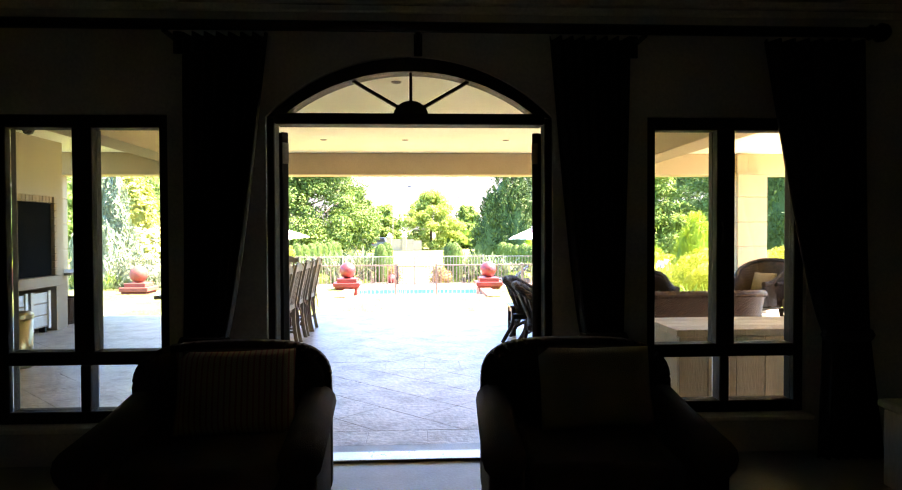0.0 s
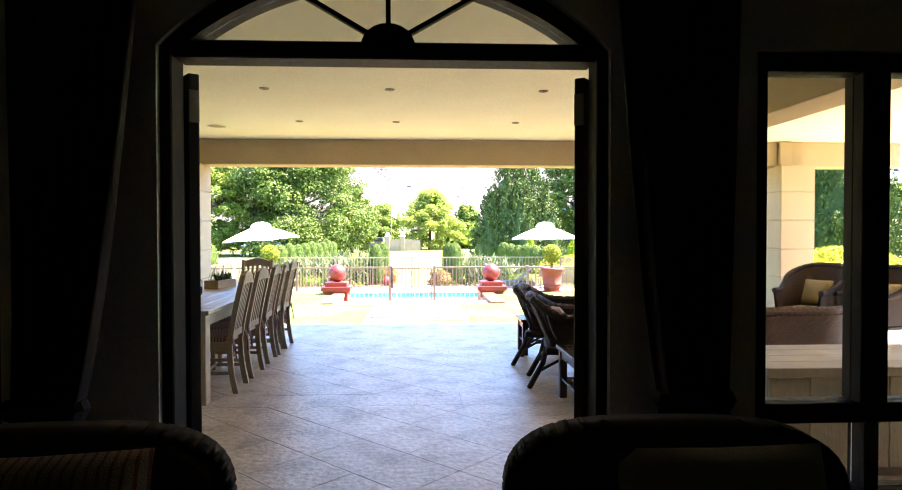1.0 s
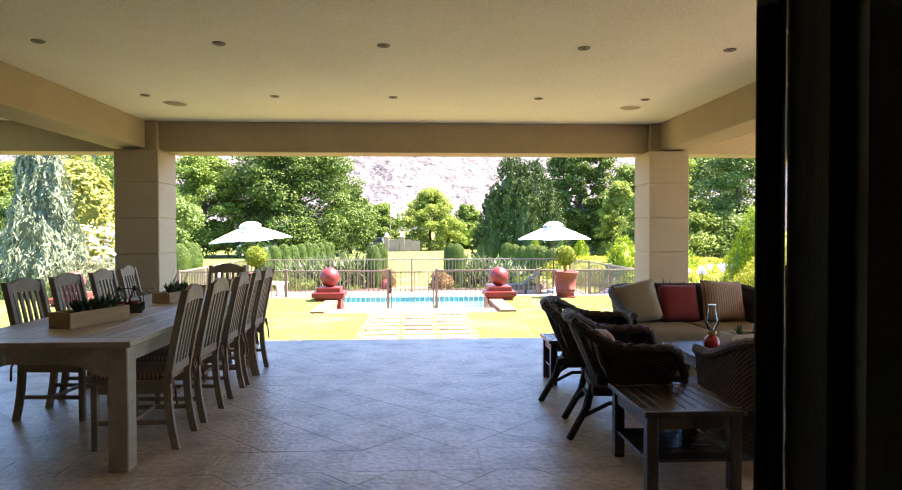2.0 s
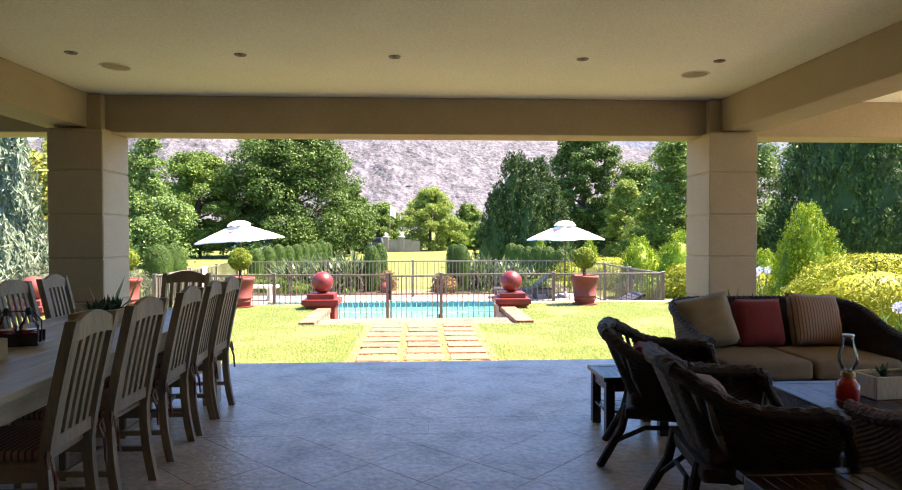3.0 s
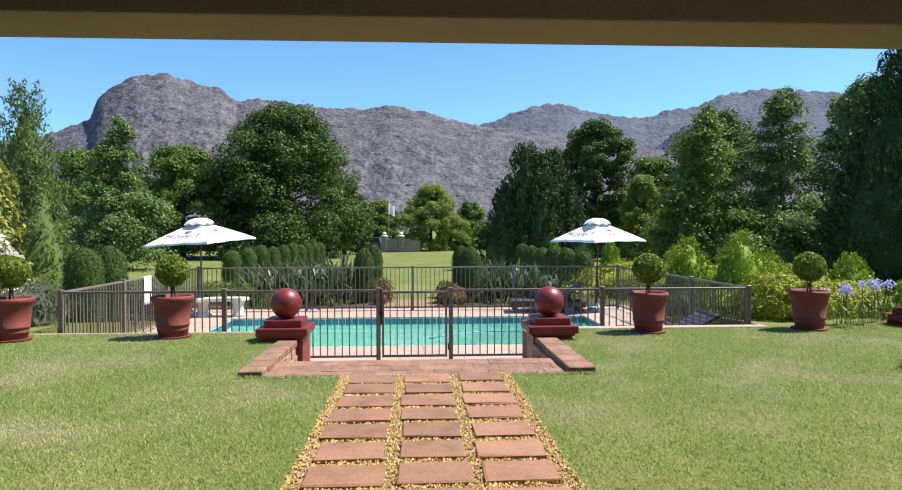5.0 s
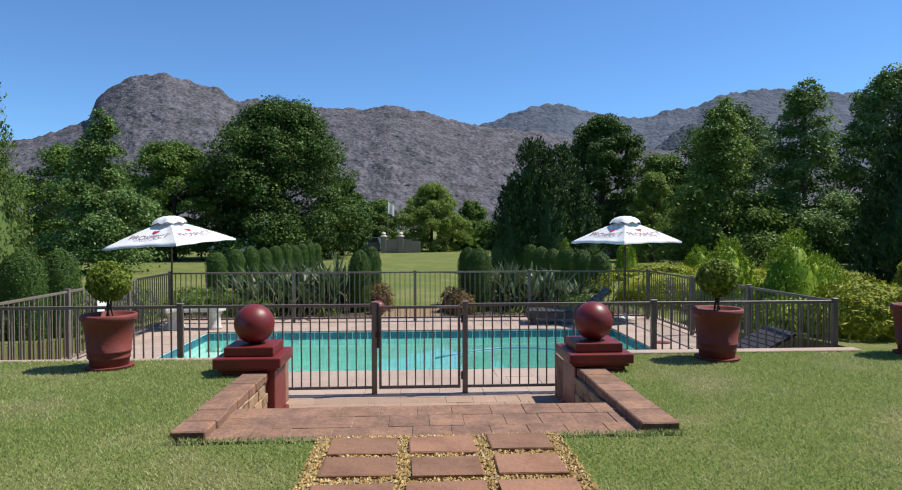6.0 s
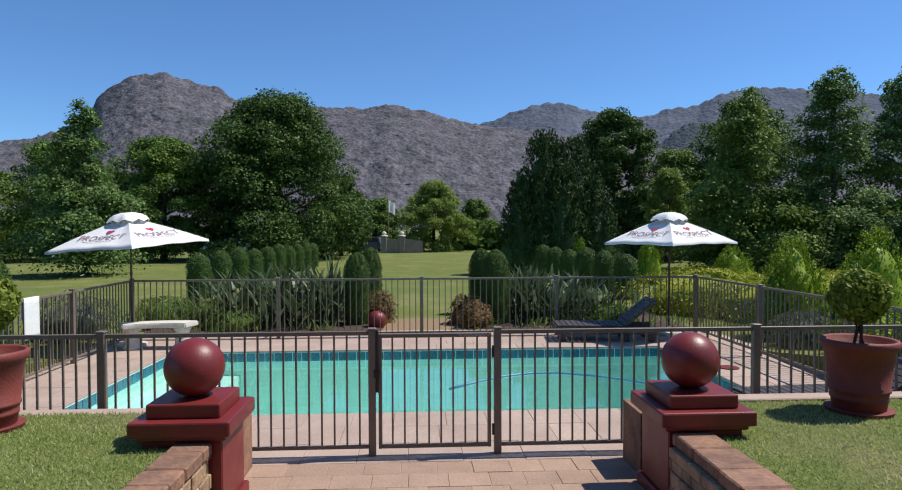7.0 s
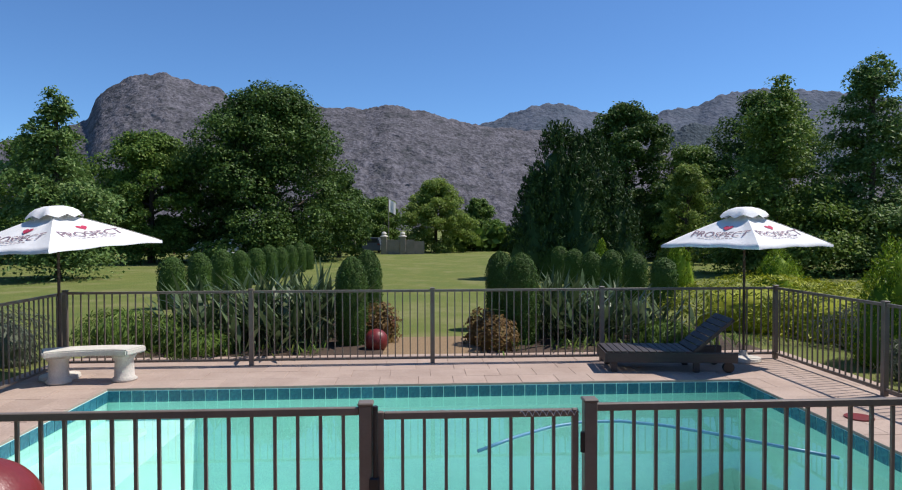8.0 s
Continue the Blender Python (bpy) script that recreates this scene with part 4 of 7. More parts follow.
def wicker_seat(name, at, w, d, back, arm, r, cushions, label, cat, group, material=None, legs=True, skirt=0.13):
    """Faces +y. Barrel-backed woven seat."""
    m = material or WICKER
    c = thing(name, label, cat, group, at=at)
    plan = u_plan(w, d, r, 84 if w < 1 else 130)
    sec = []
    for p in plan:
        k = min(max((d / 2 - 0.12 - p[1]) / (d - 0.12), 0), 1)
        top = arm + (back - arm) * (k ** 1.4 if w < 1 else k * k * (3 - 2 * k))
        sec.append((p, 0.30 if legs else 0.05, top, 0.03 + (0.12 if legs else 0.05) * k))
    part("woven_shell", woven(sec), m, c)
    rim = [(p[0] + 0, p[1], s[2]) for p, s in zip(plan, sec)]
    rim2 = []
    n = len(plan)
    for i, (x, y, z) in enumerate(rim):
        q, o = plan[min(i + 1, n - 1)], plan[max(i - 1, 0)]
        dd = Vector((q[0] - o[0], q[1] - o[1], 0)).normalized()
        rim2.append((x + dd.y * sec[i][3], y - dd.x * sec[i][3], z))
    b = tube(rim2, 0.034, 10)
    for k, vtx in enumerate(b.verts):
        vtx.co.z += 0.005 * math.sin(k * 0.9)
    part("rolled_rim", b, m, c, "braided rolled rim")
    part("seat_frame", box(-w / 2 + 0.02, w / 2 - 0.02, -d / 2 + 0.04, d / 2, 0.24, 0.29, 0.015), m, c)
    nb = 10 if w < 1 else 22
    b = bmesh.new()
    for i in range(nb):
        x = -w / 2 + 0.04 + (w - 0.08) * i / (nb - 1)
        tube([(x, d / 2 - 0.01, 0.06 if not legs else 0.17), (x, d / 2, 0.25)], 0.012, 6, b)
    part("front_skirt", b, m, c)
    for x in (-w / 2 + 0.05, w / 2 - 0.05):
        for y in (-d / 2 + 0.06, d / 2 - 0.05):
            sx, sy = (1 if x > 0 else -1), (1 if y > 0 else -1)
            part("leg", tube([(x, y, 0.27), (x + sx * 0.015, y + sy * 0.03, 0.14), (x + sx * 0.02, y + sy * 0.07, 0.0)], 0.022, 8), m, c)
    ns = max(1, round(w / 0.85)) if w > 1 else 1
    cw = (w - 0.12) / ns
    for i in range(ns):
        x0 = -w / 2 + 0.06 + cw * i
        part("seat_cushion", soft(box(x0 + 0.006, x0 + cw - 0.006, -d / 2 + 0.10, d / 2 + 0.01, 0.29, 0.43), 0.045), cushions, c, "thick tan seat cushion", smooth=True)
    return c


def cane_armchair(at):
    """Faces +y. Woven arms and back under one rolled rim, open canes at the back corners, splayed cane legs."""
    c = thing("wicker_armchair", "dark brown woven wicker armchair with slanted cane legs", "armchair", "wicker armchairs", at=at)
    path_ = [(0.40, 0.20, 0.56), (0.405, 0.19, 0.60), (0.41, 0.14, 0.625), (0.41, 0.02, 0.622), (0.40, -0.12, 0.625), (0.375, -0.22, 0.645), (0.33, -0.33, 0.710), (0.25, -0.41, 0.762), (0.13, -0.44, 0.778)]
    half = []
    for p, q in zip(path_, path_[1:]):
        half += [Vector(p).lerp(Vector(q), k / 4) for k in range(4)]
    half.append(Vector(path_[-1]))
    line = half + [Vector((0, -0.447, 0.772))] + [Vector((-p.x, p.y, p.z)) for p in half[::-1]]
    b = tube(line, 0.036, 10)
    for k, vtx in enumerate(b.verts):
        ring, spoke = divmod(k, 10)
        vtx.co += Vector((0, 0, 0.006)) * math.sin(ring * 2.4 + spoke * 1.26)
    part("rolled_rim", b, WICKER, c, "braided rolled rim")
    seat = lambda p: Vector((p.x * 0.78, max(min(p.y * 0.62 + 0.02, 0.24), -0.30), 0.34))
    n_ = len(line)
    for nm, i0, i1 in (("arm_panel", 0, 24), ("back_panel", 26, n_ - 26), ("arm_panel", n_ - 24, n_)):
        v, f = [], []
        rows_ = 30
        seg = range(i0, i1)
        for r in range(rows_ + 1):
            k = r / rows_
            for m_, i in enumerate(seg):
                p, q = line[i], seat(line[i])
                o = q.lerp(p, k) + Vector((0.035 * math.copysign(1, p.x) * math.sin(math.pi * k) * (abs(p.x) > 0.2), 0, 0))
                out = Vector((p.x, p.y - 0.1, 0)).normalized() * (0.004 if (r + m_) % 2 else -0.004)
                v.append(tuple(o + out))
        w_ = len(seg)
        f = [(r * w_ + m_, r * w_ + m_ + 1, (r + 1) * w_ + m_ + 1, (r + 1) * w_ + m_) for r in range(rows_) for m_ in range(w_ - 1)]
        raw(nm, v, f, WICKER, c).modifiers.new("thick", 'SOLIDIFY').thickness = 0.014
    for i in (24, n_ - 25):
        part("cane", tube([line[i], line[i].lerp(seat(line[i]), 0.5) + Vector((0, -0.02, 0)), seat(line[i])], 0.012, 6), WICKER, c)
    for x in (-0.30, 0.30):
        part("front_roll", tube([(x * 1.33, 0.20, 0.56), (x * 1.22, 0.245, 0.46), (x * 1.06, 0.25, 0.33)], 0.026, 8), WICKER, c)
        part("back_leg", tube([(x * 0.72, -0.30, 0.36), (x * 0.74, -0.33, 0.22), (x * 0.80, -0.45, 0.0)], 0.024, 8), WICKER, c)
        part("front_leg", tube([(x * 0.98, 0.22, 0.34), (x, 0.23, 0.15), (x * 1.06, 0.25, 0.0)], 0.024, 8), WICKER, c)
        part("brace", tube([(x * 0.76, -0.36, 0.15), (x * 0.9, -0.2, 0.25), (x * 0.9, 0.05, 0.27), (x * 0.98, 0.21, 0.17)], 0.014, 6), WICKER, c)
    part("cross_brace", tube([(-0.23, -0.37, 0.14), (-0.1, -0.32, 0.25), (0.1, -0.32, 0.25), (0.23, -0.37, 0.14)], 0.014, 6), WICKER, c)
    part("seat_frame", soft(box(-0.31, 0.31, -0.31, 0.25, 0.30, 0.365), 0.02, 2), WICKER, c)
    part("seat_cushion", soft(box(-0.285, 0.285, -0.28, 0.25, 0.367, 0.445), 0.03), UPHOLSTERY, c, "dark brown seat cushion", smooth=True)


cane_armchair(pose(1.51, 7.06, 0, 0, 0, -99))
cane_armchair(pose(1.53, 7.92, 0, 0, 0, -110))
wicker_seat("wicker_sofa", pose(2.80, 9.04, 0, 0, 0, 180), 1.44, 0.84, 0.77, 0.57, 0.30, TANCLOTH, "dark wicker sofa with tan seat cushions", "sofa", "wicker sofas", legs=False)
wicker_seat("wicker_sofa", pose(2.72, 6.60, 0, 0, 0, 2), 1.52, 0.84, 0.75, 0.56, 0.34, TANCLOTH, "brown wicker sofa with a low curved back", "sofa", "wicker sofas", WICKER_LIGHT, legs=False)
for x, y, rz in ((4.92, 9.1, 118), (5.36, 8.55, 104)):
    wicker_seat("wicker_wing_chair", pose(x, y, 0, 0, 0, rz), 0.52, 0.56, 0.93, 0.62, 0.18, TANCLOTH, "high-backed brown wicker wing chair with pale cushion", "armchair", "wicker wing chairs")
    cu = thing("scatter_cushion", "pale cushion leaning in a wicker chair", "cushion", "wicker chair cushions", at=pose(x, y, 0, 0, 0, rz) @ pose(0, -0.10, 0.43, 20, 0, 0))
    part("cover", pillow(0.36, 0.34, 0.13), CREAMCLOTH, cu, smooth=True)


def scatter(at, cloth, label, w=0.48):
    cu = thing("scatter_cushion", label, "cushion", "sofa cushions", at=at)
    part("cover", pillow(w, w * 0.94, 0.17), cloth, cu, smooth=True)


scatter(pose(2.31, 9.17, 0.425, -20, -12, -10), CREAMCLOTH, "plain beige cushion leaning on the sofa back", 0.46)
scatter(pose(2.74, 9.21, 0.425, -18, 0, 2), REDCLOTH, "deep red cushion leaning on the sofa back", 0.42)
scatter(pose(3.19, 9.19, 0.425, -17, 3, 4), STRIPED, "beige cushion with thin red stripes on the sofa", 0.46)
scatter(pose(1.51, 7.06, 0, 0, 0, -99) @ pose(0, -0.15, 0.44, 22, 0, 0), STRIPED, "striped cushion in a wicker armchair", 0.27)
scatter(pose(1.53, 7.92, 0, 0, 0, -110) @ pose(0, -0.15, 0.44, 22, 0, 0), REDCLOTH, "deep red cushion in a wicker armchair", 0.27)


def slat_table(name, x0, x1, y0, y1, h, label, cat, group, shelf=True, n=7, wood=None):
    wd = wood or DARKWOOD
    t = thing(name, label, cat, group)
    part("top_frame", join(box(x0, x1, y0, y0 + 0.06, h - 0.03, h, 0.004), join(box(x0, x1, y1 - 0.06, y1, h - 0.03, h, 0.004),
         join(box(x0, x0 + 0.06, y0 + 0.061, y1 - 0.061, h - 0.03, h, 0.004), box(x1 - 0.06, x1, y0 + 0.061, y1 - 0.061, h - 0.03, h, 0.004)))), wd, t)
    for i in range(n):
        w = (x1 - x0 - 0.124) / n
        part("slat", box(x0 + 0.062 + i * w + 0.003, x0 + 0.062 + (i + 1) * w - 0.003, y0 + 0.062, y1 - 0.062, h - 0.024, h - 0.002, 0.002), wd, t)
    part("apron", join(box(x0 + 0.05, x1 - 0.05, y0 + 0.03, y0 + 0.05, h - 0.10, h - 0.031), join(box(x0 + 0.05, x1 - 0.05, y1 - 0.05, y1 - 0.03, h - 0.10, h - 0.031),
         join(box(x0 + 0.03, x0 + 0.05, y0 + 0.052, y1 - 0.052, h - 0.10, h - 0.031), box(x1 - 0.05, x1 - 0.03, y0 + 0.052, y1 - 0.052, h - 0.10, h - 0.031)))), wd, t)
    for x in (x0 + 0.05, x1 - 0.05):
        for y in (y0 + 0.05, y1 - 0.05):
            part("leg", box(x - 0.03, x + 0.03, y - 0.03, y + 0.03, 0, h - 0.031, 0.005), wd, t)
    if shelf:
        for i in range(n - 2):
            w = (y1 - y0 - 0.1) / (n - 2)
            part("shelf_slat", box(x0 + 0.03, x1 - 0.03, y0 + 0.05 + i * w + 0.004, y0 + 0.05 + (i + 1) * w - 0.004, 0.15, 0.168, 0.002), wd, t)
    return t


slat_table("side_table", 1.20, 1.74, 5.98, 6.62, 0.43, "dark stained wooden side table with slatted shelf", "side table", "side tables")
slat_table("side_table", 1.19, 1.65, 8.32, 8.74, 0.40, "dark stained wooden side table with slatted shelf", "side table", "side tables")
slat_table("coffee_table", 2.05, 3.35, 7.05, 7.95, 0.45, "dark stained slatted wooden coffee table", "coffee table", "", n=9)
planter_box(pose(2.74, 7.62, 0.45, 0, 0, 4), 0.66, 0.2, 0.12, WHITEWOOD, "whitewashed planter box of succulents on the coffee table", 3)

# ---- pale chest outside the window ----
ch = thing("patio_chest", "large whitewashed plank chest under the window", "chest")
part("plinth", box(1.99, 3.52, 4.80, 5.38, 0.0, 0.06), WALLGREY, ch)
for i in range(7):
    w = 1.57 / 7
    part("front_board", box(1.97 + i * w + 0.002, 1.97 + (i + 1) * w - 0.002, 4.76, 4.785, 0.06, 0.56, 0.003), WHITEWOOD, ch)
part("body", box(1.97, 3.54, 4.786, 5.40, 0.06, 0.56, 0.004), WHITEWOOD, ch)
for i in range(4):
    part("lid_board", box(1.94, 3.57, 4.73 + i * 0.175, 4.73 + (i + 1) * 0.175 - 0.004, 0.565, 0.62, 0.004), WHITEWOOD, ch)

# ---- built-in fireplace on the west side ----
tagged(part("wall_hearth", join(box(-6.3, -5.12, 4.3, 7.95, 0, PCEIL), join(box(-6.3, -5.12, 9.31, 9.50, 0, PCEIL), join(box(-6.3, -5.12, 7.95, 9.31, 1.88, PCEIL), join(box(-6.3, -5.75, 7.95, 9.31, 0.0, 1.88), box(-5.75, -5.12, 7.95, 9.31, 0.66, 0.78))))), PLASTER), "tan plastered chimney breast", "wall", kind="structure")
fire = thing("fireplace", "built-in barbecue with black steel door and brick surround", "fireplace")
part("firebox_door", box(-5.16, -5.125, 7.98, 9.20, 0.79, 1.79, 0.004), DOORBLACK, fire, "black steel door")
part("hearth_shelf", box(-5.12, -5.05, 7.93, 9.34, 0.64, 0.78, 0.006), PLASTER, fire)
bk = box(-0.05, 0.0, -0.033, 0.033, -0.045, 0.045, 0.004)
bkm = part("brick", bk, BRICK, fire)
bkm.matrix_basis = pose(-5.085, 9.255, 0.835)
for i in range(1, 11):
    o = new("brick", bkm.data)
    o.parent = fire
    o.matrix_basis = pose(-5.085, 9.255, 0.835 + 0.1 * i)
for i in range(16):
    o = new("brick", bkm.data)
    o.parent = fire
    o.matrix_basis = pose(-5.085, 8.0 + 0.076 * i, 1.84)
for k, y in enumerate((8.22, 8.74)):
    cr = thing("wood_crate", "whitewashed slatted crate stored under the hearth", "crate", "hearth crates", at=pose(-5.36, y + 0.22, 0.0))
    for zz in range(3):
        part("slat", box(0.19, 0.21, -0.22, 0.22, 0.1 + zz * 0.16, 0.24 + zz * 0.16, 0.004), WHITEPAINT, cr)
    for yy in (-0.2, 0.2):
        part("post", box(0.21, 0.23, yy - 0.03, yy + 0.03, 0.06, 0.58, 0.003), WHITEPAINT, cr)
    part("body", box(-0.2, 0.19, -0.22, 0.22, 0.08, 0.56), WHITEWOOD, cr)
    for yy in (-0.18, 0.18):
        part("foot", box(0.1, 0.18, yy - 0.02, yy + 0.02, 0, 0.08), BLACK, cr)
can = thing("ash_can", "lidded brushed metal can with ribs", "can", at=pose(-4.13, 6.74, 0))
part("body", lathe([(0.16, 0), (0.165, 0.02), (0.16, 0.2), (0.165, 0.21), (0.16, 0.22), (0.165, 0.5)], 28), BRASS, can, smooth=True)
part("lid", lathe([(0.172, 0.5), (0.172, 0.54), (0.15, 0.565), (0.02, 0.575)], 28), BRASS, can)
ct = thing("stone_counter", "stone counter with dark top beside the fireplace", "counter")
part("worktop", box(-5.95, -5.02, 9.51, 10.55, 0.76, 0.80, 0.005), WALLGREY, ct)
part("pier", box(-5.28, -5.10, 10.33, 10.50, 0, 0.759, 0.005), PLASTER, ct)
part("pier", box(-5.9, -5.15, 9.52, 9.65, 0, 0.759, 0.005), PLASTER, ct)
basket = thing("log_basket", "round woven wicker basket under the stone counter", "basket", at=pose(-5.42, 10.02, 0))
b = lathe([(0.19, 0), (0.20, 0.02), (0.235, 0.20), (0.245, 0.38), (0.225, 0.38), (0.21, 0.05), (0.01, 0.04)], 44)
for k_, vv in enumerate(b.verts):
    if vv.co.z > 0.015:
        vv.co.x *= 1 + (0.012 if k_ % 2 else -0.012)
        vv.co.y *= 1 + (0.012 if k_ % 2 else -0.012)
part("body", b, WICKER_LIGHT, basket)
part("rim", tube([(0.237 * math.cos(a), 0.237 * math.sin(a), 0.385) for a in np.linspace(0, 2 * math.pi, 33)], 0.018, 8), WICKER_LIGHT, basket, "thick braided rim", smooth=True)
cm = thing("security_camera", "white dome camera under the patio ceiling", "camera", at=pose(-4.35, 7.4, PCEIL))
part("mount", lathe([(0.07, -0.12), (0.075, -0.1), (0.075, 0.0)], 20), WHITEPAINT, cm)
part("dome", lathe([(0.01, -0.20), (0.045, -0.185), (0.062, -0.15), (0.062, -0.121)], 20), BLACK, cm, smooth=True)
# ---- fence, gate and pool things ----
PICK = box(-0.008, 0.008, -0.008, 0.008, 0, 1.0)
pick_me = bpy.data.meshes.new("picket")
PICK.to_mesh(pick_me)
PICK.free()
pick_me.materials.append(FENCE)
FT, FB = 0.47, -0.54


def fence_post(parent, x, y, z0=DECK, w=0.032, top=0.50):
    b = box(x - w, x + w, y - w, y + w, z0, top, 0.004)
    po = part("post", b, FENCE, parent)
    part("cap", box(x - w - 0.006, x + w + 0.006, y - w - 0.006, y + w + 0.006, top, top + 0.016, 0.005), FENCE, po)


def fence_run(posts, label, skip_ends=False):
    f = thing("fence", label, "fence", "pool fence")
    for k, (x, y) in enumerate(posts):
        if not (skip_ends and k in (0, len(posts) - 1)):
            fence_post(f, x, y)
    for (xa, ya), (xb, yb) in zip(posts, posts[1:]):
        d = Vector((xb - xa, yb - ya, 0))
        L = d.length
        ang = math.degrees(math.atan2(d.y, d.x))
        for z, h in ((FT, 0.038), (FB, 0.032)):
            b = box(0.033, L - 0.033, -0.015, 0.015, z - h / 2, z + h / 2, 0.004)
            b.transform(pose(xa, ya, 0, 0, 0, ang))
            part("rail", b, FENCE, f)
        n = round(L / 0.112)
        for i in range(1, n):
            o = new("picket", pick_me)
            o.parent = f
            o.matrix_basis = pose(xa + d.x * i / n, ya + d.y * i / n, FB + 0.016) @ Matrix.Diagonal((1, 1, FT - FB - 0.035, 1))
    return f


FY, BY = 17.60, 24.03
fence_run([(-5.38, FY), (-2.97, FY), (-0.642, FY)], "bronze painted metal picket fence beside the gate")
fence_run([(0.475, FY), (2.85, FY), (5.2, FY)], "bronze painted metal picket fence beside the gate")
fence_run([(-5.5, BY), (-2.835, BY), (-0.157, BY), (2.42, BY), (5.14, BY)], "bronze painted metal picket fence behind the pool")
fence_run([(-5.38, FY), (-5.42, 19.75), (-5.46, 21.9), (-5.5, BY)], "bronze painted metal picket fence along the pool", True)
fence_run([(5.2, FY), (5.19, 19.7), (5.17, 21.75), (5.14, BY)], "bronze painted metal picket fence along the pool", True)
gate = thing("pool_gate", "bronze painted metal picket gate, shut", "gate")
gx0, gx1 = -0.57, 0.40
for x in (gx0, gx1):
    part("stile", box(x - 0.016, x + 0.016, FY - 0.016, FY + 0.016, FB - 0.02, FT - 0.005, 0.004), FENCE, gate)
for z in (FT - 0.025, FB):
    part("rail", box(gx0 + 0.017, gx1 - 0.017, FY - 0.015, FY + 0.015, z - 0.018, z + 0.018, 0.004), FENCE, gate)
for i in range(1, 9):
    o = new("picket", pick_me)
    o.parent = gate
    o.matrix_basis = pose(gx0 + (gx1 - gx0) * i / 9, FY, FB + 0.018) @ Matrix.Diagonal((1, 1, FT - FB - 0.061, 1))
part("latch_rod", tube([(-0.595, FY - 0.03, -0.05), (-0.595, FY - 0.03, 0.50)], 0.014, 8), BLACK, gate, "black latch rod")
part("latch_box", box(-0.625, -0.575, FY - 0.05, FY - 0.018, 0.08, 0.15, 0.006), BLACK, gate, "black latch box")
b = bmesh.new()
for i in range(60):
    a = i * 0.9
    x = 0.12 + 0.30 * i / 60
    x2 = 0.12 + 0.30 * (i + 1) / 60
    tube([(x, FY - 0.03 + 0.012 * math.cos(a), FT - 0.02 + 0.012 * math.sin(a)), (x2, FY - 0.03 + 0.012 * math.cos(a + 0.9), FT - 0.02 + 0.012 * math.sin(a + 0.9))], 0.0025, 4, b)
part("closing_spring", b, CHROME, gate, "coiled steel spring")
for z in (-0.4, 0.30):
    part("hinge", tube([(0.435, FY - 0.02, z - 0.05), (0.435, FY - 0.02, z + 0.05)], 0.012, 8), BLACK, gate)


def pedestal(at, z0, label, material=None, group="red gate pedestals"):
    m = material or REDPAINT
    p = thing("pedestal", label, "pedestal", group, at=at)
    part("foot", box(-0.30, 0.30, -0.30, 0.30, z0, z0 + 0.10, 0.01), m, p)
    part("shaft", box(-0.27, 0.27, -0.27, 0.27, z0 + 0.10, -0.045, 0.01), m, p)
    part("necking", box(-0.30, 0.30, -0.30, 0.30, -0.045, -0.01, 0.008), m, p)
    part("cap", box(-0.34, 0.34, -0.34, 0.34, -0.01, 0.095, 0.014, seg=2), m, p)
    part("plinth", box(-0.25, 0.25, -0.25, 0.25, 0.095, 0.195, 0.012, seg=2), m, p)
    s = thing("stone_ball", "oxide red painted ball resting on a pedestal", "ball", group + " balls", at=at @ pose(0, 0, 0.40))
    b = bmesh.new()
    bmesh.ops.create_uvsphere(b, u_segments=48, v_segments=28, radius=0.208)
    part("sphere", b, m, s, smooth=True)


pedestal(pose(-1.84, 16.6, 0), DECK - 0.02, "square oxide red pedestal with stepped cap at the steps")
pedestal(pose(1.80, 16.6, 0), DECK - 0.02, "square oxide red pedestal with stepped cap at the steps")
pedestal(pose(-6.82, 15.95, -0.02), -0.11, "low square terracotta pedestal on the lawn", TERRACOTTA, "lawn pedestals")
pedestal(pose(7.7, 17.2, -0.02), -0.11, "low square terracotta pedestal on the lawn", TERRACOTTA, "lawn pedestals")


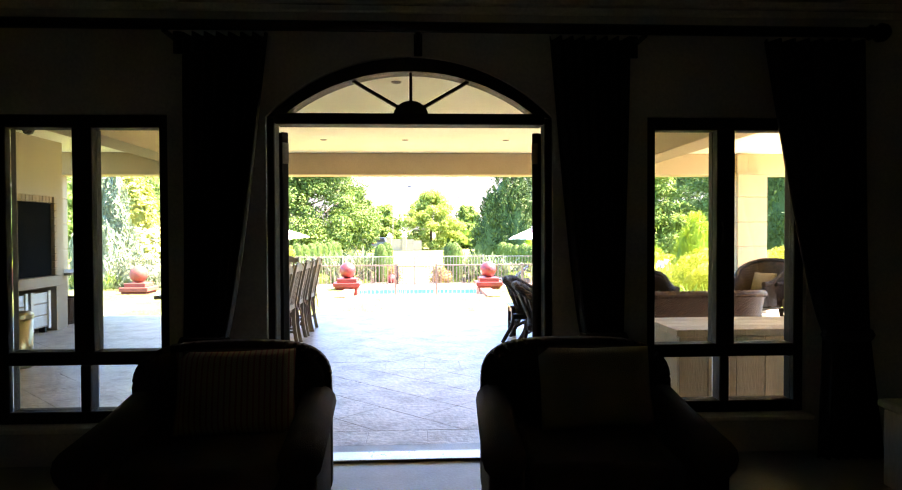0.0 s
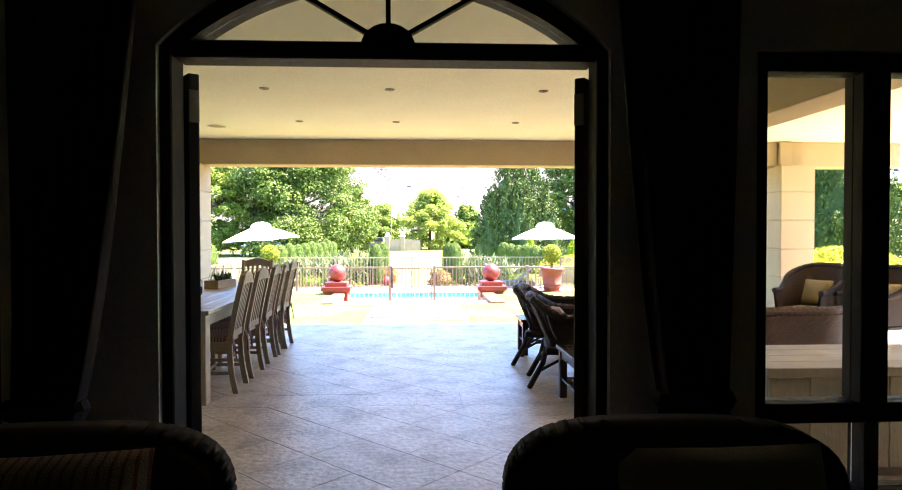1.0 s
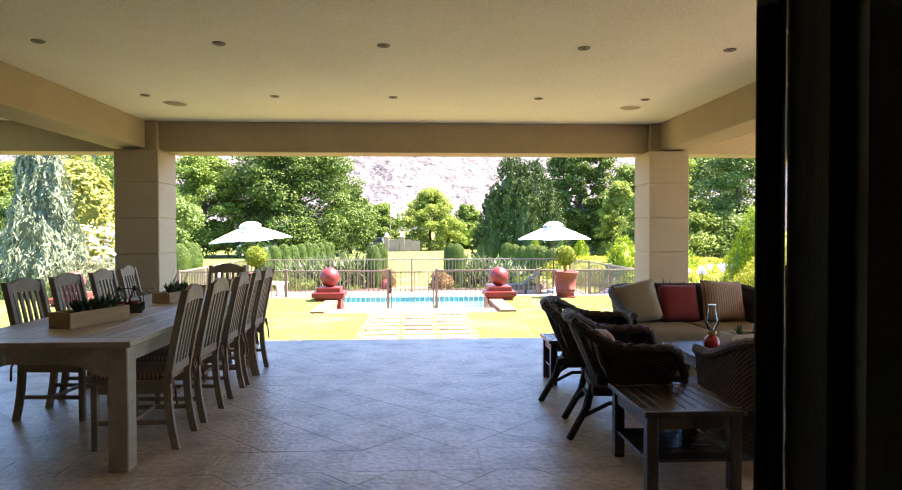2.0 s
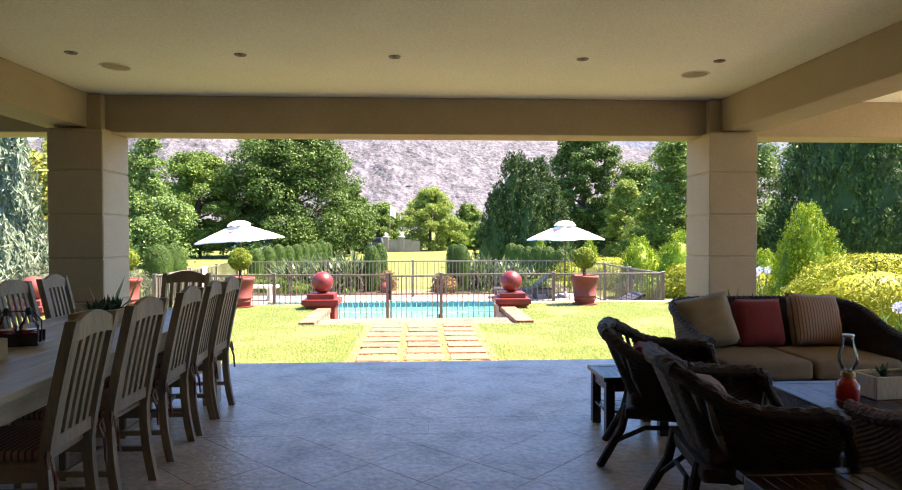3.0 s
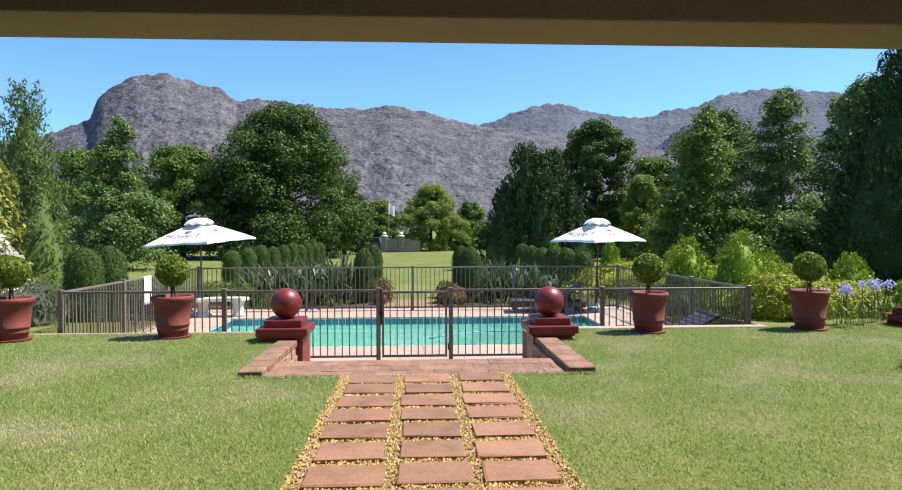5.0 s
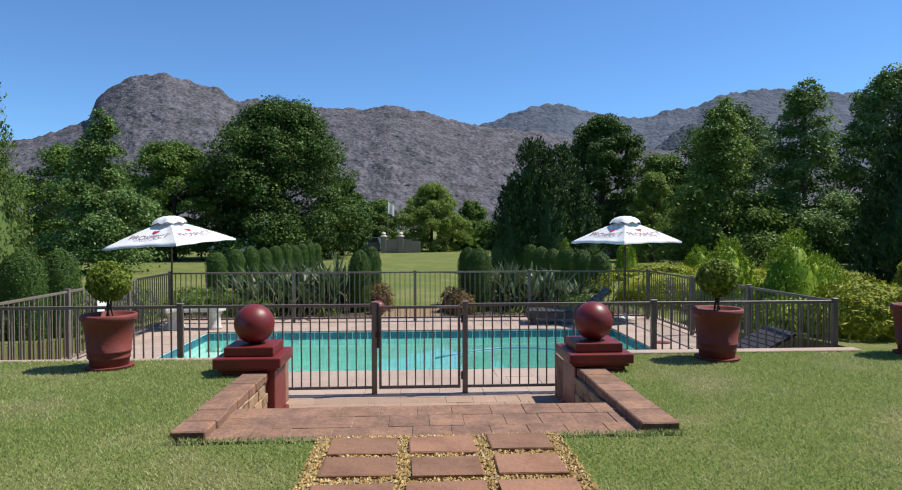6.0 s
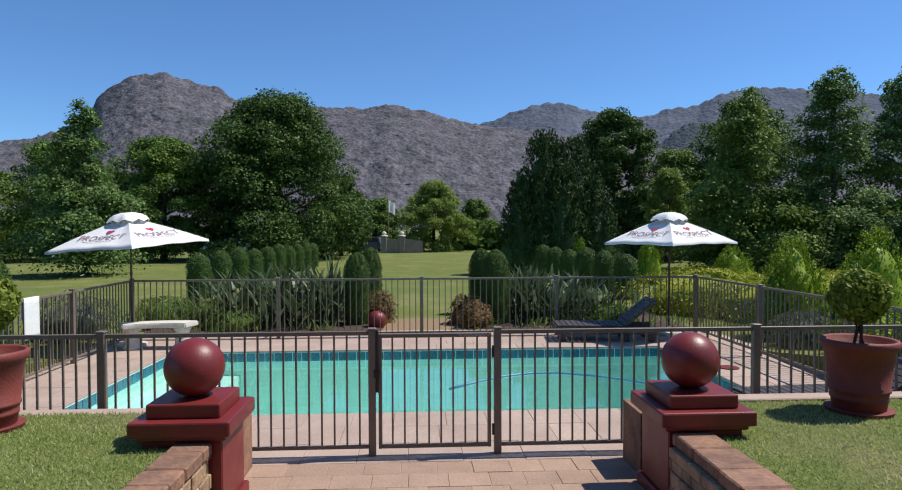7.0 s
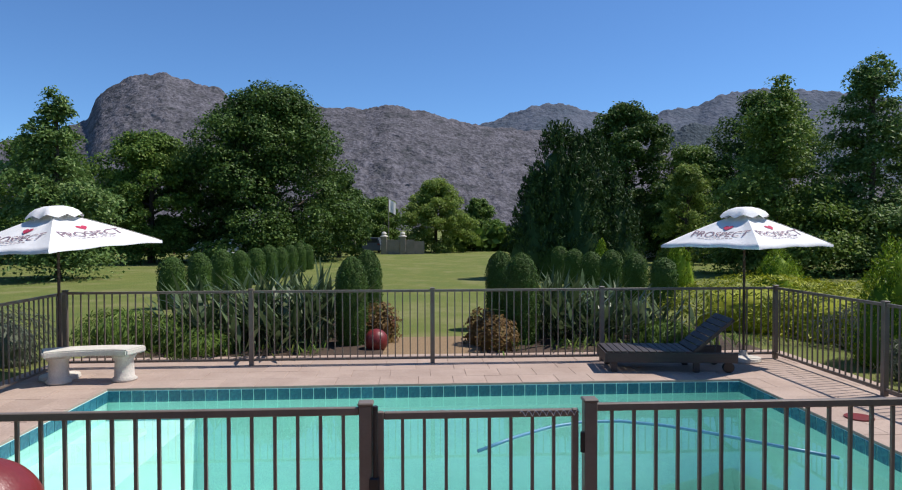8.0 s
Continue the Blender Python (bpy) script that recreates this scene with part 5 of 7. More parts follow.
def plant_pot(at, label, scale=1.0):
    p = thing("plant_pot", label, "plant pot", "terracotta pots", at=at)
    prof = [(0.20, 0), (0.215, 0.02), (0.225, 0.10), (0.235, 0.105), (0.235, 0.125), (0.230, 0.13), (0.24, 0.17), (0.25, 0.175), (0.25, 0.195), (0.243, 0.2),
            (0.285, 0.50), (0.30, 0.51), (0.315, 0.53), (0.318, 0.57), (0.30, 0.585), (0.275, 0.575), (0.268, 0.52), (0.02, 0.50)]
    part("body", lathe(prof, 40), TERRACOTTA, p, smooth=True)
    part("soil", lathe([(0.265, 0.50), (0.26, 0.525), (0.02, 0.535)], 24), SOIL, p)
    part("saucer", lathe([(0.24, -0.005), (0.27, 0.0), (0.28, 0.025), (0.24, 0.026)], 28), TERRACOTTA, p)
    t = thing("ball_topiary", "clipped ball-headed shrub on bare stems, in a pot", "topiary", "potted topiaries", at=at)
    b = bmesh.new()
    for k in range(3):
        a = k * 2.1
        tube([(0.05 * math.cos(a), 0.05 * math.sin(a), 0.51), (0.02 * math.cos(a + 1), 0.02 * math.sin(a + 1), 0.66), (0.05 * math.cos(a), 0.05 * math.sin(a), 0.85)], 0.014, 6, b)
    part("stem", b, BARK, t)
    rng = np.random.default_rng(int(abs(at.translation.x) * 100))
    n = 2600
    d = rng.normal(size=(n, 3))
    d /= np.linalg.norm(d, axis=1, keepdims=True)
    lump = np.array([1 + 0.10 * noise.noise(Vector(q) * 2.5) for q in d])
    r = 0.235 * lump * (0.72 + 0.30 * rng.random(n) ** 0.5)
    pos = d * r[:, None] * np.array([1.05, 1.05, 0.92]) + np.array([0, 0, 0.93])
    v, f = quads(pos, d + 0.6 * rng.normal(size=(n, 3)), np.full(n, 0.046), 0.65, rng)
    raw("foliage", v, f, LEAF_BOX, t)
    b = bmesh.new()
    bmesh.ops.create_icosphere(b, subdivisions=3, radius=0.185)
    b.transform(pose(0, 0, 0.93))
    part("heart", b, LEAF_BOX, t, smooth=True)


LEAF_BOX = leaf_mat("box_leaf", (0.12, 0.18, 0.025), (0.28, 0.34, 0.05), (0.38, 0.42, 0.08))
for x, y in ((-3.46, 16.86), (3.33, 16.9), (5.82, 17.0), (-5.56, 16.72)):
    plant_pot(pose(x, y, LAWN + 0.006) @ Matrix.Diagonal((0.89, 0.89, 1, 1)), "large red terracotta pot standing on the lawn edge")


# ---- parasols ----
def lettering(parent, words, size, m, material, name):
    cu = bpy.data.curves.new(name, 'FONT')
    cu.body, cu.size, cu.align_x, cu.align_y = words, size, 'CENTER', 'CENTER'
    tmp = new(name, cu)
    me = bpy.data.meshes.new_from_object(tmp)
    bpy.data.objects.remove(tmp)
    me.transform(m)
    me.materials.clear()
    me.materials.append(material)
    ob = new(name, me)
    ob.parent = parent
    return ob


def drape(me, a, R, H):
    """Lays printed shapes on the sagging canvas of the parasol's side that faces along angle a."""
    out, side = Vector((math.cos(a), math.sin(a), 0)), Vector((-math.sin(a), math.cos(a), 0))
    for vtx in me.vertices:
        s, l = vtx.co.dot(out), vtx.co.dot(side)
        t = s / (R * 0.7071)
        for _ in range(4):
            u = min(max(0.5 + l / (2 * R * 0.7071 * t), 0), 1)
            arch = 4 * u * (1 - u)
            t = s / (R * 0.7071 * (1 - 0.03 * arch * t))
        vtx.co.z = H * (1 - t) + 0.018 * math.sin(math.pi * t) - 0.05 * arch * math.sin(math.pi * t) * 0.8 + 0.02 * arch * t + 0.012


def parasol(at, label, tilt, R=1.28):
    p = thing("parasol", label, "parasol", "pool parasols", at=at)
    part("base", lathe([(0.24, 0), (0.25, 0.02), (0.24, 0.06), (0.06, 0.09), (0.04, 0.16)], 24), BENCHSTONE, p)
    part("pole", tube([(0, 0, 0.05), (0, 0, 2.20)], 0.019, 12), BARK, p, "thin brown pole")
    H = 0.50
    top = part("canopy", bmesh.new(), UMBRELLA, p, "white canvas canopy")
    bm = bmesh.new()
    n, m = 14, 10
    for k in range(4):
        a0, a1 = radians(-90 + 90 * k), radians(90 * k)
        c0, c1 = Vector((math.cos(a0), math.sin(a0), 0)) * R, Vector((math.cos(a1), math.sin(a1), 0)) * R
        g = {}
        for j in range(m + 1):
            t = 0.10 + 0.90 * j / m
            for i in range(n + 1):
                u = i / n
                q = (c0 * (1 - u) + c1 * u) * t
                arch = 4 * u * (1 - u)
                z = H * (1 - t) + 0.018 * math.sin(math.pi * t) - 0.05 * arch * math.sin(math.pi * t) * 0.8 + 0.02 * arch * t + 0.006 * math.sin(u * 17 + k)
                q = q * (1 - 0.03 * arch * t)
                g[j, i] = bm.verts.new((q.x, q.y, z))
        for j in range(m):
            for i in range(n):
                bm.faces.new((g[j, i], g[j + 1, i], g[j + 1, i + 1], g[j, i + 1]))
        for i in range(n):
            a, b_ = g[m, i], g[m, i + 1]
            bm.faces.new((a, bm.verts.new(a.co + Vector((0, 0, -0.035))), bm.verts.new(b_.co + Vector((0, 0, -0.035))), b_))
    bmesh.ops.remove_doubles(bm, verts=bm.verts[:], dist=0.0005)
    bm.to_mesh(top.data)
    bm.free()
    top.data.polygons.foreach_set("use_smooth", [True] * len(top.data.polygons))
    head = pose(0, 0, 1.76, *tilt)
    top.matrix_basis = head
    bm = bmesh.new()
    seg = 32
    rr = []
    for r, z in ((0.015, 0.575), (0.10, 0.57), (0.20, 0.54), (0.27, 0.50), (0.31, 0.45)):
        rr.append([bm.verts.new((r * (1 + 0.10 * math.cos(4 * a)) * math.cos(a), r * (1 + 0.10 * math.cos(4 * a)) * math.sin(a), z - (0.045 * (math.sin(4 * a + 0.8) ** 2) if r > 0.25 else 0))) for a in [2 * math.pi * i / seg for i in range(seg)]])
    for a, b_ in zip(rr, rr[1:]):
        for i in range(seg):
            bm.faces.new((a[i], a[(i + 1) % seg], b_[(i + 1) % seg], b_[i]))
    bm.faces.new(rr[0])
    part("vent", bm, UMBRELLA, top, "white vent cap", smooth=True)
    for k in range(4):
        a = radians(90 * k)
        part("rib", tube([(0.02 * math.cos(a), 0.02 * math.sin(a), H - 0.03), (R * 0.98 * math.cos(a), R * 0.98 * math.sin(a), -0.012)], 0.010, 6), WHITEWOOD, top)
    sl = math.atan2(H, R * math.cos(radians(45)))
    for k in (-135, -45):
        a = radians(k)
        dirv = Vector((math.cos(a), math.sin(a), 0))
        base = Matrix.Translation(dirv * R * 0.707 * 0.60 + Vector((0, 0, H * 0.40 + 0.036))) @ Matrix.Rotation(a + math.pi / 2, 4, 'Z') @ Matrix.Rotation(sl, 4, 'X')
        drape(lettering(top, "PROSPECT", 0.205, base @ Matrix.Translation((0, -0.07, 0)), INK, "lettering").data, a, R, H)
        hv = [(0.075 * 1.07 * (16 * math.sin(t) ** 3) / 16, 0.07 * (13 * math.cos(t) - 5 * math.cos(2 * t) - 2 * math.cos(3 * t) - math.cos(4 * t)) / 16) for t in np.linspace(0, 2 * math.pi, 33)[:-1]]
        hb = slab(hv, 0.002, 2, 0)
        hb.transform(base @ Matrix.Translation((0.02, 0.13, 0.002)))
        drape(part("heart_print", hb, INKRED, top, "red heart print").data, a, R, H)
        for q in range(9):
            bb = box(-0.30 + q * 0.068, -0.30 + q * 0.068 + 0.05, -0.185, -0.172, 0, 0.002)
            bb.transform(base)
            drape(part("small_print", bb, INK, top).data, a, R, H)
    return p


parasol(pose(-5.2, 23.32, DECK, 0, 0, 24), "white square canvas parasol with printed lettering", (0, -4.5, 0))
parasol(pose(4.56, 23.88, DECK, 0, 0, -19), "white square canvas parasol with printed lettering", (0.5, -0.5, 0), 1.20)

# curved garden bench
bench = thing("stone_bench", "pale cast stone bench with curved seat", "bench", at=pose(-4.72, 23.36, DECK, 0, 0, 8))
arc = [(1.6 * math.sin(a), 1.6 * math.cos(a) - 1.6) for a in np.linspace(-0.42, 0.42, 18)]
arc2 = [(1.22 * math.sin(a), 1.22 * math.cos(a) - 1.6) for a in np.linspace(0.42, -0.42, 18)]
b = slab(arc + arc2, 0.085, 2, 0.36)
bmesh.ops.bevel(b, geom=b.edges[:], offset=0.018, segments=2, affect='EDGES')
part("seat", b, BENCHSTONE, bench)
for s in (-1, 1):
    b = lathe([(0.15, 0), (0.16, 0.03), (0.125, 0.06), (0.115, 0.28), (0.15, 0.33), (0.155, 0.359)], 18)
    b.transform(pose(s * 0.40, -0.24, 0))
    part("leg", b, BENCHSTONE, bench, smooth=True)


def lounger(at, angle, label):
    l = thing("sun_lounger", label, "lounger", "sun loungers", at=at)
    for y in (-0.31, 0.31):
        part("side_rail", box(-0.9, 0.9, y - 0.02, y + 0.02, 0.14, 0.28, 0.006), LOUNGER, l)
    part("end_board", box(-0.92, -0.90, -0.33, 0.33, 0.14, 0.28, 0.004), LOUNGER, l)
    for x in (-0.78, 0.35):
        for y in (-0.26, 0.26):
            part("leg", box(x - 0.04, x + 0.04, y - 0.03, y + 0.03, 0, 0.14, 0.006), LOUNGER, l)
    for y in (-0.29, 0.29):
        b = tube([(0.78, y - 0.025, 0.075), (0.78, y + 0.025, 0.075)], 0.075, 20)
        part("wheel", b, BLACK, l)
    for i in range(12):
        x = -0.89 + i * 0.098
        part("slat", box(x, x + 0.086, -0.33, 0.33, 0.282, 0.302, 0.003), LOUNGER, l)
    back = part("back_frame", join(join(box(0, 0.72, -0.30, -0.26, -0.04, 0.0), box(0, 0.72, 0.26, 0.30, -0.04, 0.0)), box(0.68, 0.72, -0.30, 0.30, -0.038, -0.002)), LOUNGER, l)
    back.matrix_basis = pose(0.29, 0, 0.29, 0, -angle, 0)
    for i in range(7):
        x = 0.01 + i * 0.102
        part("back_slat", box(x, x + 0.09, -0.33, 0.33, 0.001, 0.02, 0.003), LOUNGER, back)
    part("prop", tube([(0.62, -0.2, 0.20), (0.29 + 0.5 * math.cos(radians(angle)), -0.2, 0.27 + 0.5 * math.sin(radians(angle)))], 0.014, 6), LOUNGER, l)


lounger(pose(3.18, 23.45, DECK, 0, 0, -6), 40, "dark slatted sun lounger with raised back on wheels")
lounger(pose(4.05, 18.35, DECK, 0, 0, 4), 26, "dark slatted sun lounger with raised back on wheels")
for x, y, r in ((-1.07, 25.15, 0.20), (-0.98, 27.2, 0.18)):
    s = thing("stone_ball", "oxide red ball lying in the flower bed", "ball", "garden balls", at=pose(x, y, FIELD + r - 0.005))
    b = bmesh.new()
    bmesh.ops.create_uvsphere(b, u_segments=36, v_segments=20, radius=r)
    part("sphere", b, REDPAINT, s, smooth=True)
dr = thing("deck_drain_cover", "round reddish skimmer lid in the paving", "lid", at=pose(4.25, 20.9, DECK + 0.012))
part("lid", lathe([(0.14, -0.01), (0.14, 0.004), (0.01, 0.006)], 28), REDPAINT, dr)
hose = thing("pool_hose", "blue floating pool cleaner hose", "hose", at=pose(0, 0, -0.78))
part("hose", tube([(0.2 + 0.42 * i, 20.6 + 0.9 * math.sin(i * 0.45), 0.0) for i in range(9)], 0.018, 8), mat("hose_blue", (0.10, 0.28, 0.42), (0.08, 0.24, 0.36), 6, 0.4, bump=0), hose, smooth=True)

# ---- far things ----
gw = thing("boundary_wall", "grey rendered wall with gate pillars at the drive", "wall", at=pose(0, 72, FIELD))
part("wall", box(-3.4, -0.6, -0.15, 0.15, -0.1, 1.30), WALLGREY, gw)
part("wall", box(-0.6, 0.3, 0.3, 0.6, -0.1, 1.15), WALLGREY, gw)
for x in (-6.1, -3.3, -1.65):
    pl = part("pillar", box(x - 0.25, x + 0.25, -0.28, 0.28, -0.1, 1.55, 0.02), WALLGREY, gw)
    part("cap", lathe([(0.36, 1.55), (0.36, 1.63), (0.16, 1.72), (0.24, 1.84), (0.17, 1.97), (0.02, 2.03)], 14), BENCHSTONE, pl).matrix_basis = pose(x, 0, 0)
for x0, n in ((-34, 10),):
    rf = thing("post_and_rail_fence", "low brown post and rail fence across the field", "fence", at=pose(0, 74, FIELD))
    for i in range(11):
        x = -33 + i * 2.64
        part("post", box(x - 0.06, x + 0.06, -0.06, 0.06, -0.2, 1.15), RAILRED, rf)
    for z in (0.45, 0.95):
        part("rail", box(-33, -6.5, -0.09, -0.06, z, z + 0.14), RAILRED, rf)
car = thing("parked_car", "dark car parked beyond the gate pillars", "car", at=pose(-4.7, 75.5, FIELD))
body = [(-0.85, 0.25), (0.85, 0.25), (0.88, 0.8), (0.8, 0.95), (0.66, 1.45), (-0.66, 1.45), (-0.8, 0.95), (-0.88, 0.8)]
part("body", slab(body, 3.9, 1, 0), CARPAINT, car)
part("rear_window", slab([(-0.66, 1.0), (0.66, 1.0), (0.56, 1.38), (-0.56, 1.38)], 0.02, 1, -0.022), BLACK, car)
for x in (-0.7, 0.7):
    for y in (0.7, 3.1):
        part("wheel", tube([(x - 0.1, y, 0.31), (x + 0.1, y, 0.31)], 0.31, 16), BLACK, car)
    part("tail_light", box(x - 0.12, x + 0.12, -0.03, -0.002, 0.75, 0.92), REDPAINT, car)
fl = thing("flagpole", "tall pole with a small white flag", "flagpole", at=pose(-2.95, 73.5, FIELD))
part("pole", tube([(0, 0, 0), (0, 0, 5.1)], 0.03, 8), WALLGREY, fl)
bm = bmesh.new()
bmesh.ops.create_grid(bm, x_segments=8, y_segments=6, size=0.5)
for vv in bm.verts:
    vv.co = Vector((0.03 + (vv.co.x + 0.5) * 0.62, 0.10 * math.sin(vv.co.x * 7) - 0.3 * (vv.co.x + 0.5), 3.9 + (vv.co.y + 0.5) * 1.1 - 0.35 * (vv.co.x + 0.5)))
part("flag", bm, leaf_mat("flag_cloth", (0.80, 0.80, 0.78), (0.82, 0.82, 0.80), thru=0.5), fl)
hs = thing("far_house", "white house with tin roof behind the trees", "house", at=pose(17.5, 62, FIELD))
part("wall", box(-4, 5, 0, 6, 0, 2.6), WHITEPAINT, hs)
part("roof", slab([(-4.4, 2.5), (5.4, 2.5), (4.2, 4.6), (-3.2, 4.6)], 6.8, 1, -0.4), TIN, hs)
for x in (-2.6, 0.2, 3):
    part("window", box(x - 0.5, x + 0.5, -0.03, 0.0, 1.0, 2.0), BLACK, hs)
tw = thing("towel", "white towel hung over the fence rail", "towel", at=pose(-5.44, 20.8, 0))
tv = []
for s_ in (-1, 1):
    for j in range(9):
        z = -0.06 + 0.56 * j / 8 if s_ < 0 else 0.50 - (0.30 * j / 8)
        for i in range(13):
            tv.append((-s_ * (0.026 + 0.006 * math.sin(i * 1.1) * (1 - j / 8 if s_ < 0 else j / 8)), -0.17 + 0.34 * i / 12, z))
tf = [(j * 13 + i, j * 13 + i + 1, (j + 1) * 13 + i + 1, (j + 1) * 13 + i) for j in range(17) for i in range(12)]
raw("cloth", tv, tf, WHITEPAINT, tw, smooth=True).modifiers.new("thick", 'SOLIDIFY').thickness = 0.006
# ---- trees and shrubs ----
# the brightest third tones of the tree leaves stand in for sunlit highlights
LEAF_OAK = leaf_mat("oak_leaf", (0.030, 0.066, 0.013), (0.100, 0.170, 0.034), (0.230, 0.310, 0.085), thru=0.25)
LEAF_MID = leaf_mat("mid_leaf", (0.050, 0.105, 0.018), (0.165, 0.255, 0.045), (0.300, 0.385, 0.095), thru=0.28)
LEAF_BLUE = leaf_mat("bluish_leaf", (0.058, 0.120, 0.030), (0.185, 0.280, 0.075), (0.400, 0.480, 0.210), thru=0.28)
LEAF_LIGHT = leaf_mat("light_leaf", (0.130, 0.210, 0.036), (0.275, 0.345, 0.075), (0.380, 0.440, 0.125), thru=0.4)
LEAF_LIME = leaf_mat("liquidambar_leaf", (0.080, 0.145, 0.028), (0.215, 0.305, 0.062), (0.370, 0.440, 0.130), thru=0.3)
LEAF_DARK = leaf_mat("dark_conifer", (0.020, 0.046, 0.012), (0.054, 0.100, 0.024), (0.110, 0.165, 0.042), thru=0.12)
LEAF_GOLD = leaf_mat("golden_conifer", (0.070, 0.150, 0.010), (0.31, 0.42, 0.026), (0.56, 0.60, 0.06), thru=0.12)
LEAF_YELLOW = leaf_mat("yellow_shrub", (0.14, 0.18, 0.015), (0.42, 0.43, 0.035), (0.58, 0.58, 0.08), thru=0.10)
LEAF_JUNIPER = leaf_mat("silver_juniper", (0.13, 0.18, 0.12), (0.24, 0.30, 0.20), thru=0.2)
LEAF_CREAM = leaf_mat("variegated", (0.11, 0.15, 0.03), (0.36, 0.35, 0.08), (0.55, 0.50, 0.18), thru=0.25)
LEAF_OLIVE = leaf_mat("olive_conifer", (0.090, 0.150, 0.038), (0.180, 0.255, 0.068))
LEAF_TOPI = leaf_mat("clipped_cypress", (0.036, 0.085, 0.015), (0.088, 0.150, 0.028), thru=0.12)
# palest blade tone paints in the sky's gloss
LEAF_STREL = leaf_mat("strelitzia_blade", (0.045, 0.080, 0.028), (0.120, 0.165, 0.075), (0.260, 0.300, 0.170), thru=0.2, rough=0.3)
LEAF_GREY = leaf_mat("lavender_leaf", (0.10, 0.13, 0.08), (0.18, 0.20, 0.13))
PETAL = leaf_mat("white_petal", (0.70, 0.70, 0.62), (0.82, 0.80, 0.74))
PETAL_BLUE = leaf_mat("agapanthus_petal", (0.42, 0.46, 0.72), (0.62, 0.64, 0.85))


def trunk(t, h, r, lean, limbs, reach, seed):
    rg = random.Random(seed)
    b = bmesh.new()
    pts = [(lean * k * k + 0.05 * rg.uniform(-1, 1) * k, 0.05 * rg.uniform(-1, 1) * k, h * k - 0.08) for k in (0, 0.25, 0.5, 0.75, 1)]
    tube(pts, r, 9, b, 0.35)
    for i in range(limbs):
        k = 0.35 + 0.6 * i / max(limbs - 1, 1)
        a = rg.uniform(0, 6.28)
        o = Vector((lean * k * k, 0, h * k))
        e = o + Vector((math.cos(a), math.sin(a), 0.55)) * reach * (1.1 - 0.5 * k)
        tube([o, o.lerp(e, 0.5) + Vector((0, 0, -0.05 * reach)), e], r * 0.42 * (1.15 - 0.6 * k), 6, b, 0.3)
    part("trunk", b, BARK, t)


def crown(t, v0, n0, size, leafm, rng, aspect=0.6, up=None, nm="crown"):
    v, f = quads(v0, n0, size, aspect, rng, up)
    return raw(nm, v, f, leafm, t)


def broad_tree(x, y, h, w, leafm, label, seed, n=8000, leaf=0.24, low=0.12, blobs=230, group="trees"):
    """A spreading crown made of many leafy clumps."""
    z0 = ground_z(x, y)
    t = thing("tree", label, "tree", group, at=pose(x, y, z0))
    trunk(t, h * 0.75, 0.03 * h ** 0.9 + 0.05, 0.2, 9, w * 0.33, seed)
    rng = np.random.default_rng(seed)
    P, N = [], []
    for k in range(blobs):
        zz = low + (1 - low) * rng.random() ** 0.9
        prof = max(math.sin(math.pi * (0.14 + 0.83 * zz) ** 0.8), 0.0) ** 0.6
        a = rng.uniform(0, 2 * math.pi)
        bulge = 1 + 0.34 * noise.noise(Vector((math.cos(a) * 1.2, math.sin(a) * 1.2, zz * 3.2 + seed)))
        rr = w / 2 * prof * bulge * rng.uniform(0.12, 1.0) ** 0.5 * 0.88
        c = np.array([rr * math.cos(a), rr * math.sin(a), h * zz * 0.94])
        br = w * rng.uniform(0.036, 0.105)
        m = max(int(5.6 * n / blobs * (br / (w * 0.066)) ** 2), 24)
        out = c - np.array([0, 0, h * 0.35])
        out = out / (np.linalg.norm(out) + 1e-6)
        d = rng.normal(size=(m, 3))
        d[:, 2] = np.where(rng.random(m) < 0.6, np.abs(d[:, 2]), d[:, 2])
        d /= np.linalg.norm(d, axis=1, keepdims=True)
        far_ = np.where(rng.random(m) < 0.04, rng.uniform(1.0, 1.25, m), 0.45 + 0.57 * rng.random(m) ** 0.5)
        q = d * (br * far_)[:, None] * np.array([1, 1, 0.74])
        q = q + out * (q @ out)[:, None] * 0.35
        P.append(c + q)
        N.append(d + np.array([0, 0, 0.6]) + 0.7 * rng.normal(size=(m, 3)))
    P, N = np.concatenate(P), np.concatenate(N)
    P[:, 2] = np.maximum(P[:, 2], 0.05)
    crown(t, P, N, np.full(len(P), leaf * 0.56), leafm, rng, 0.7)
    return t


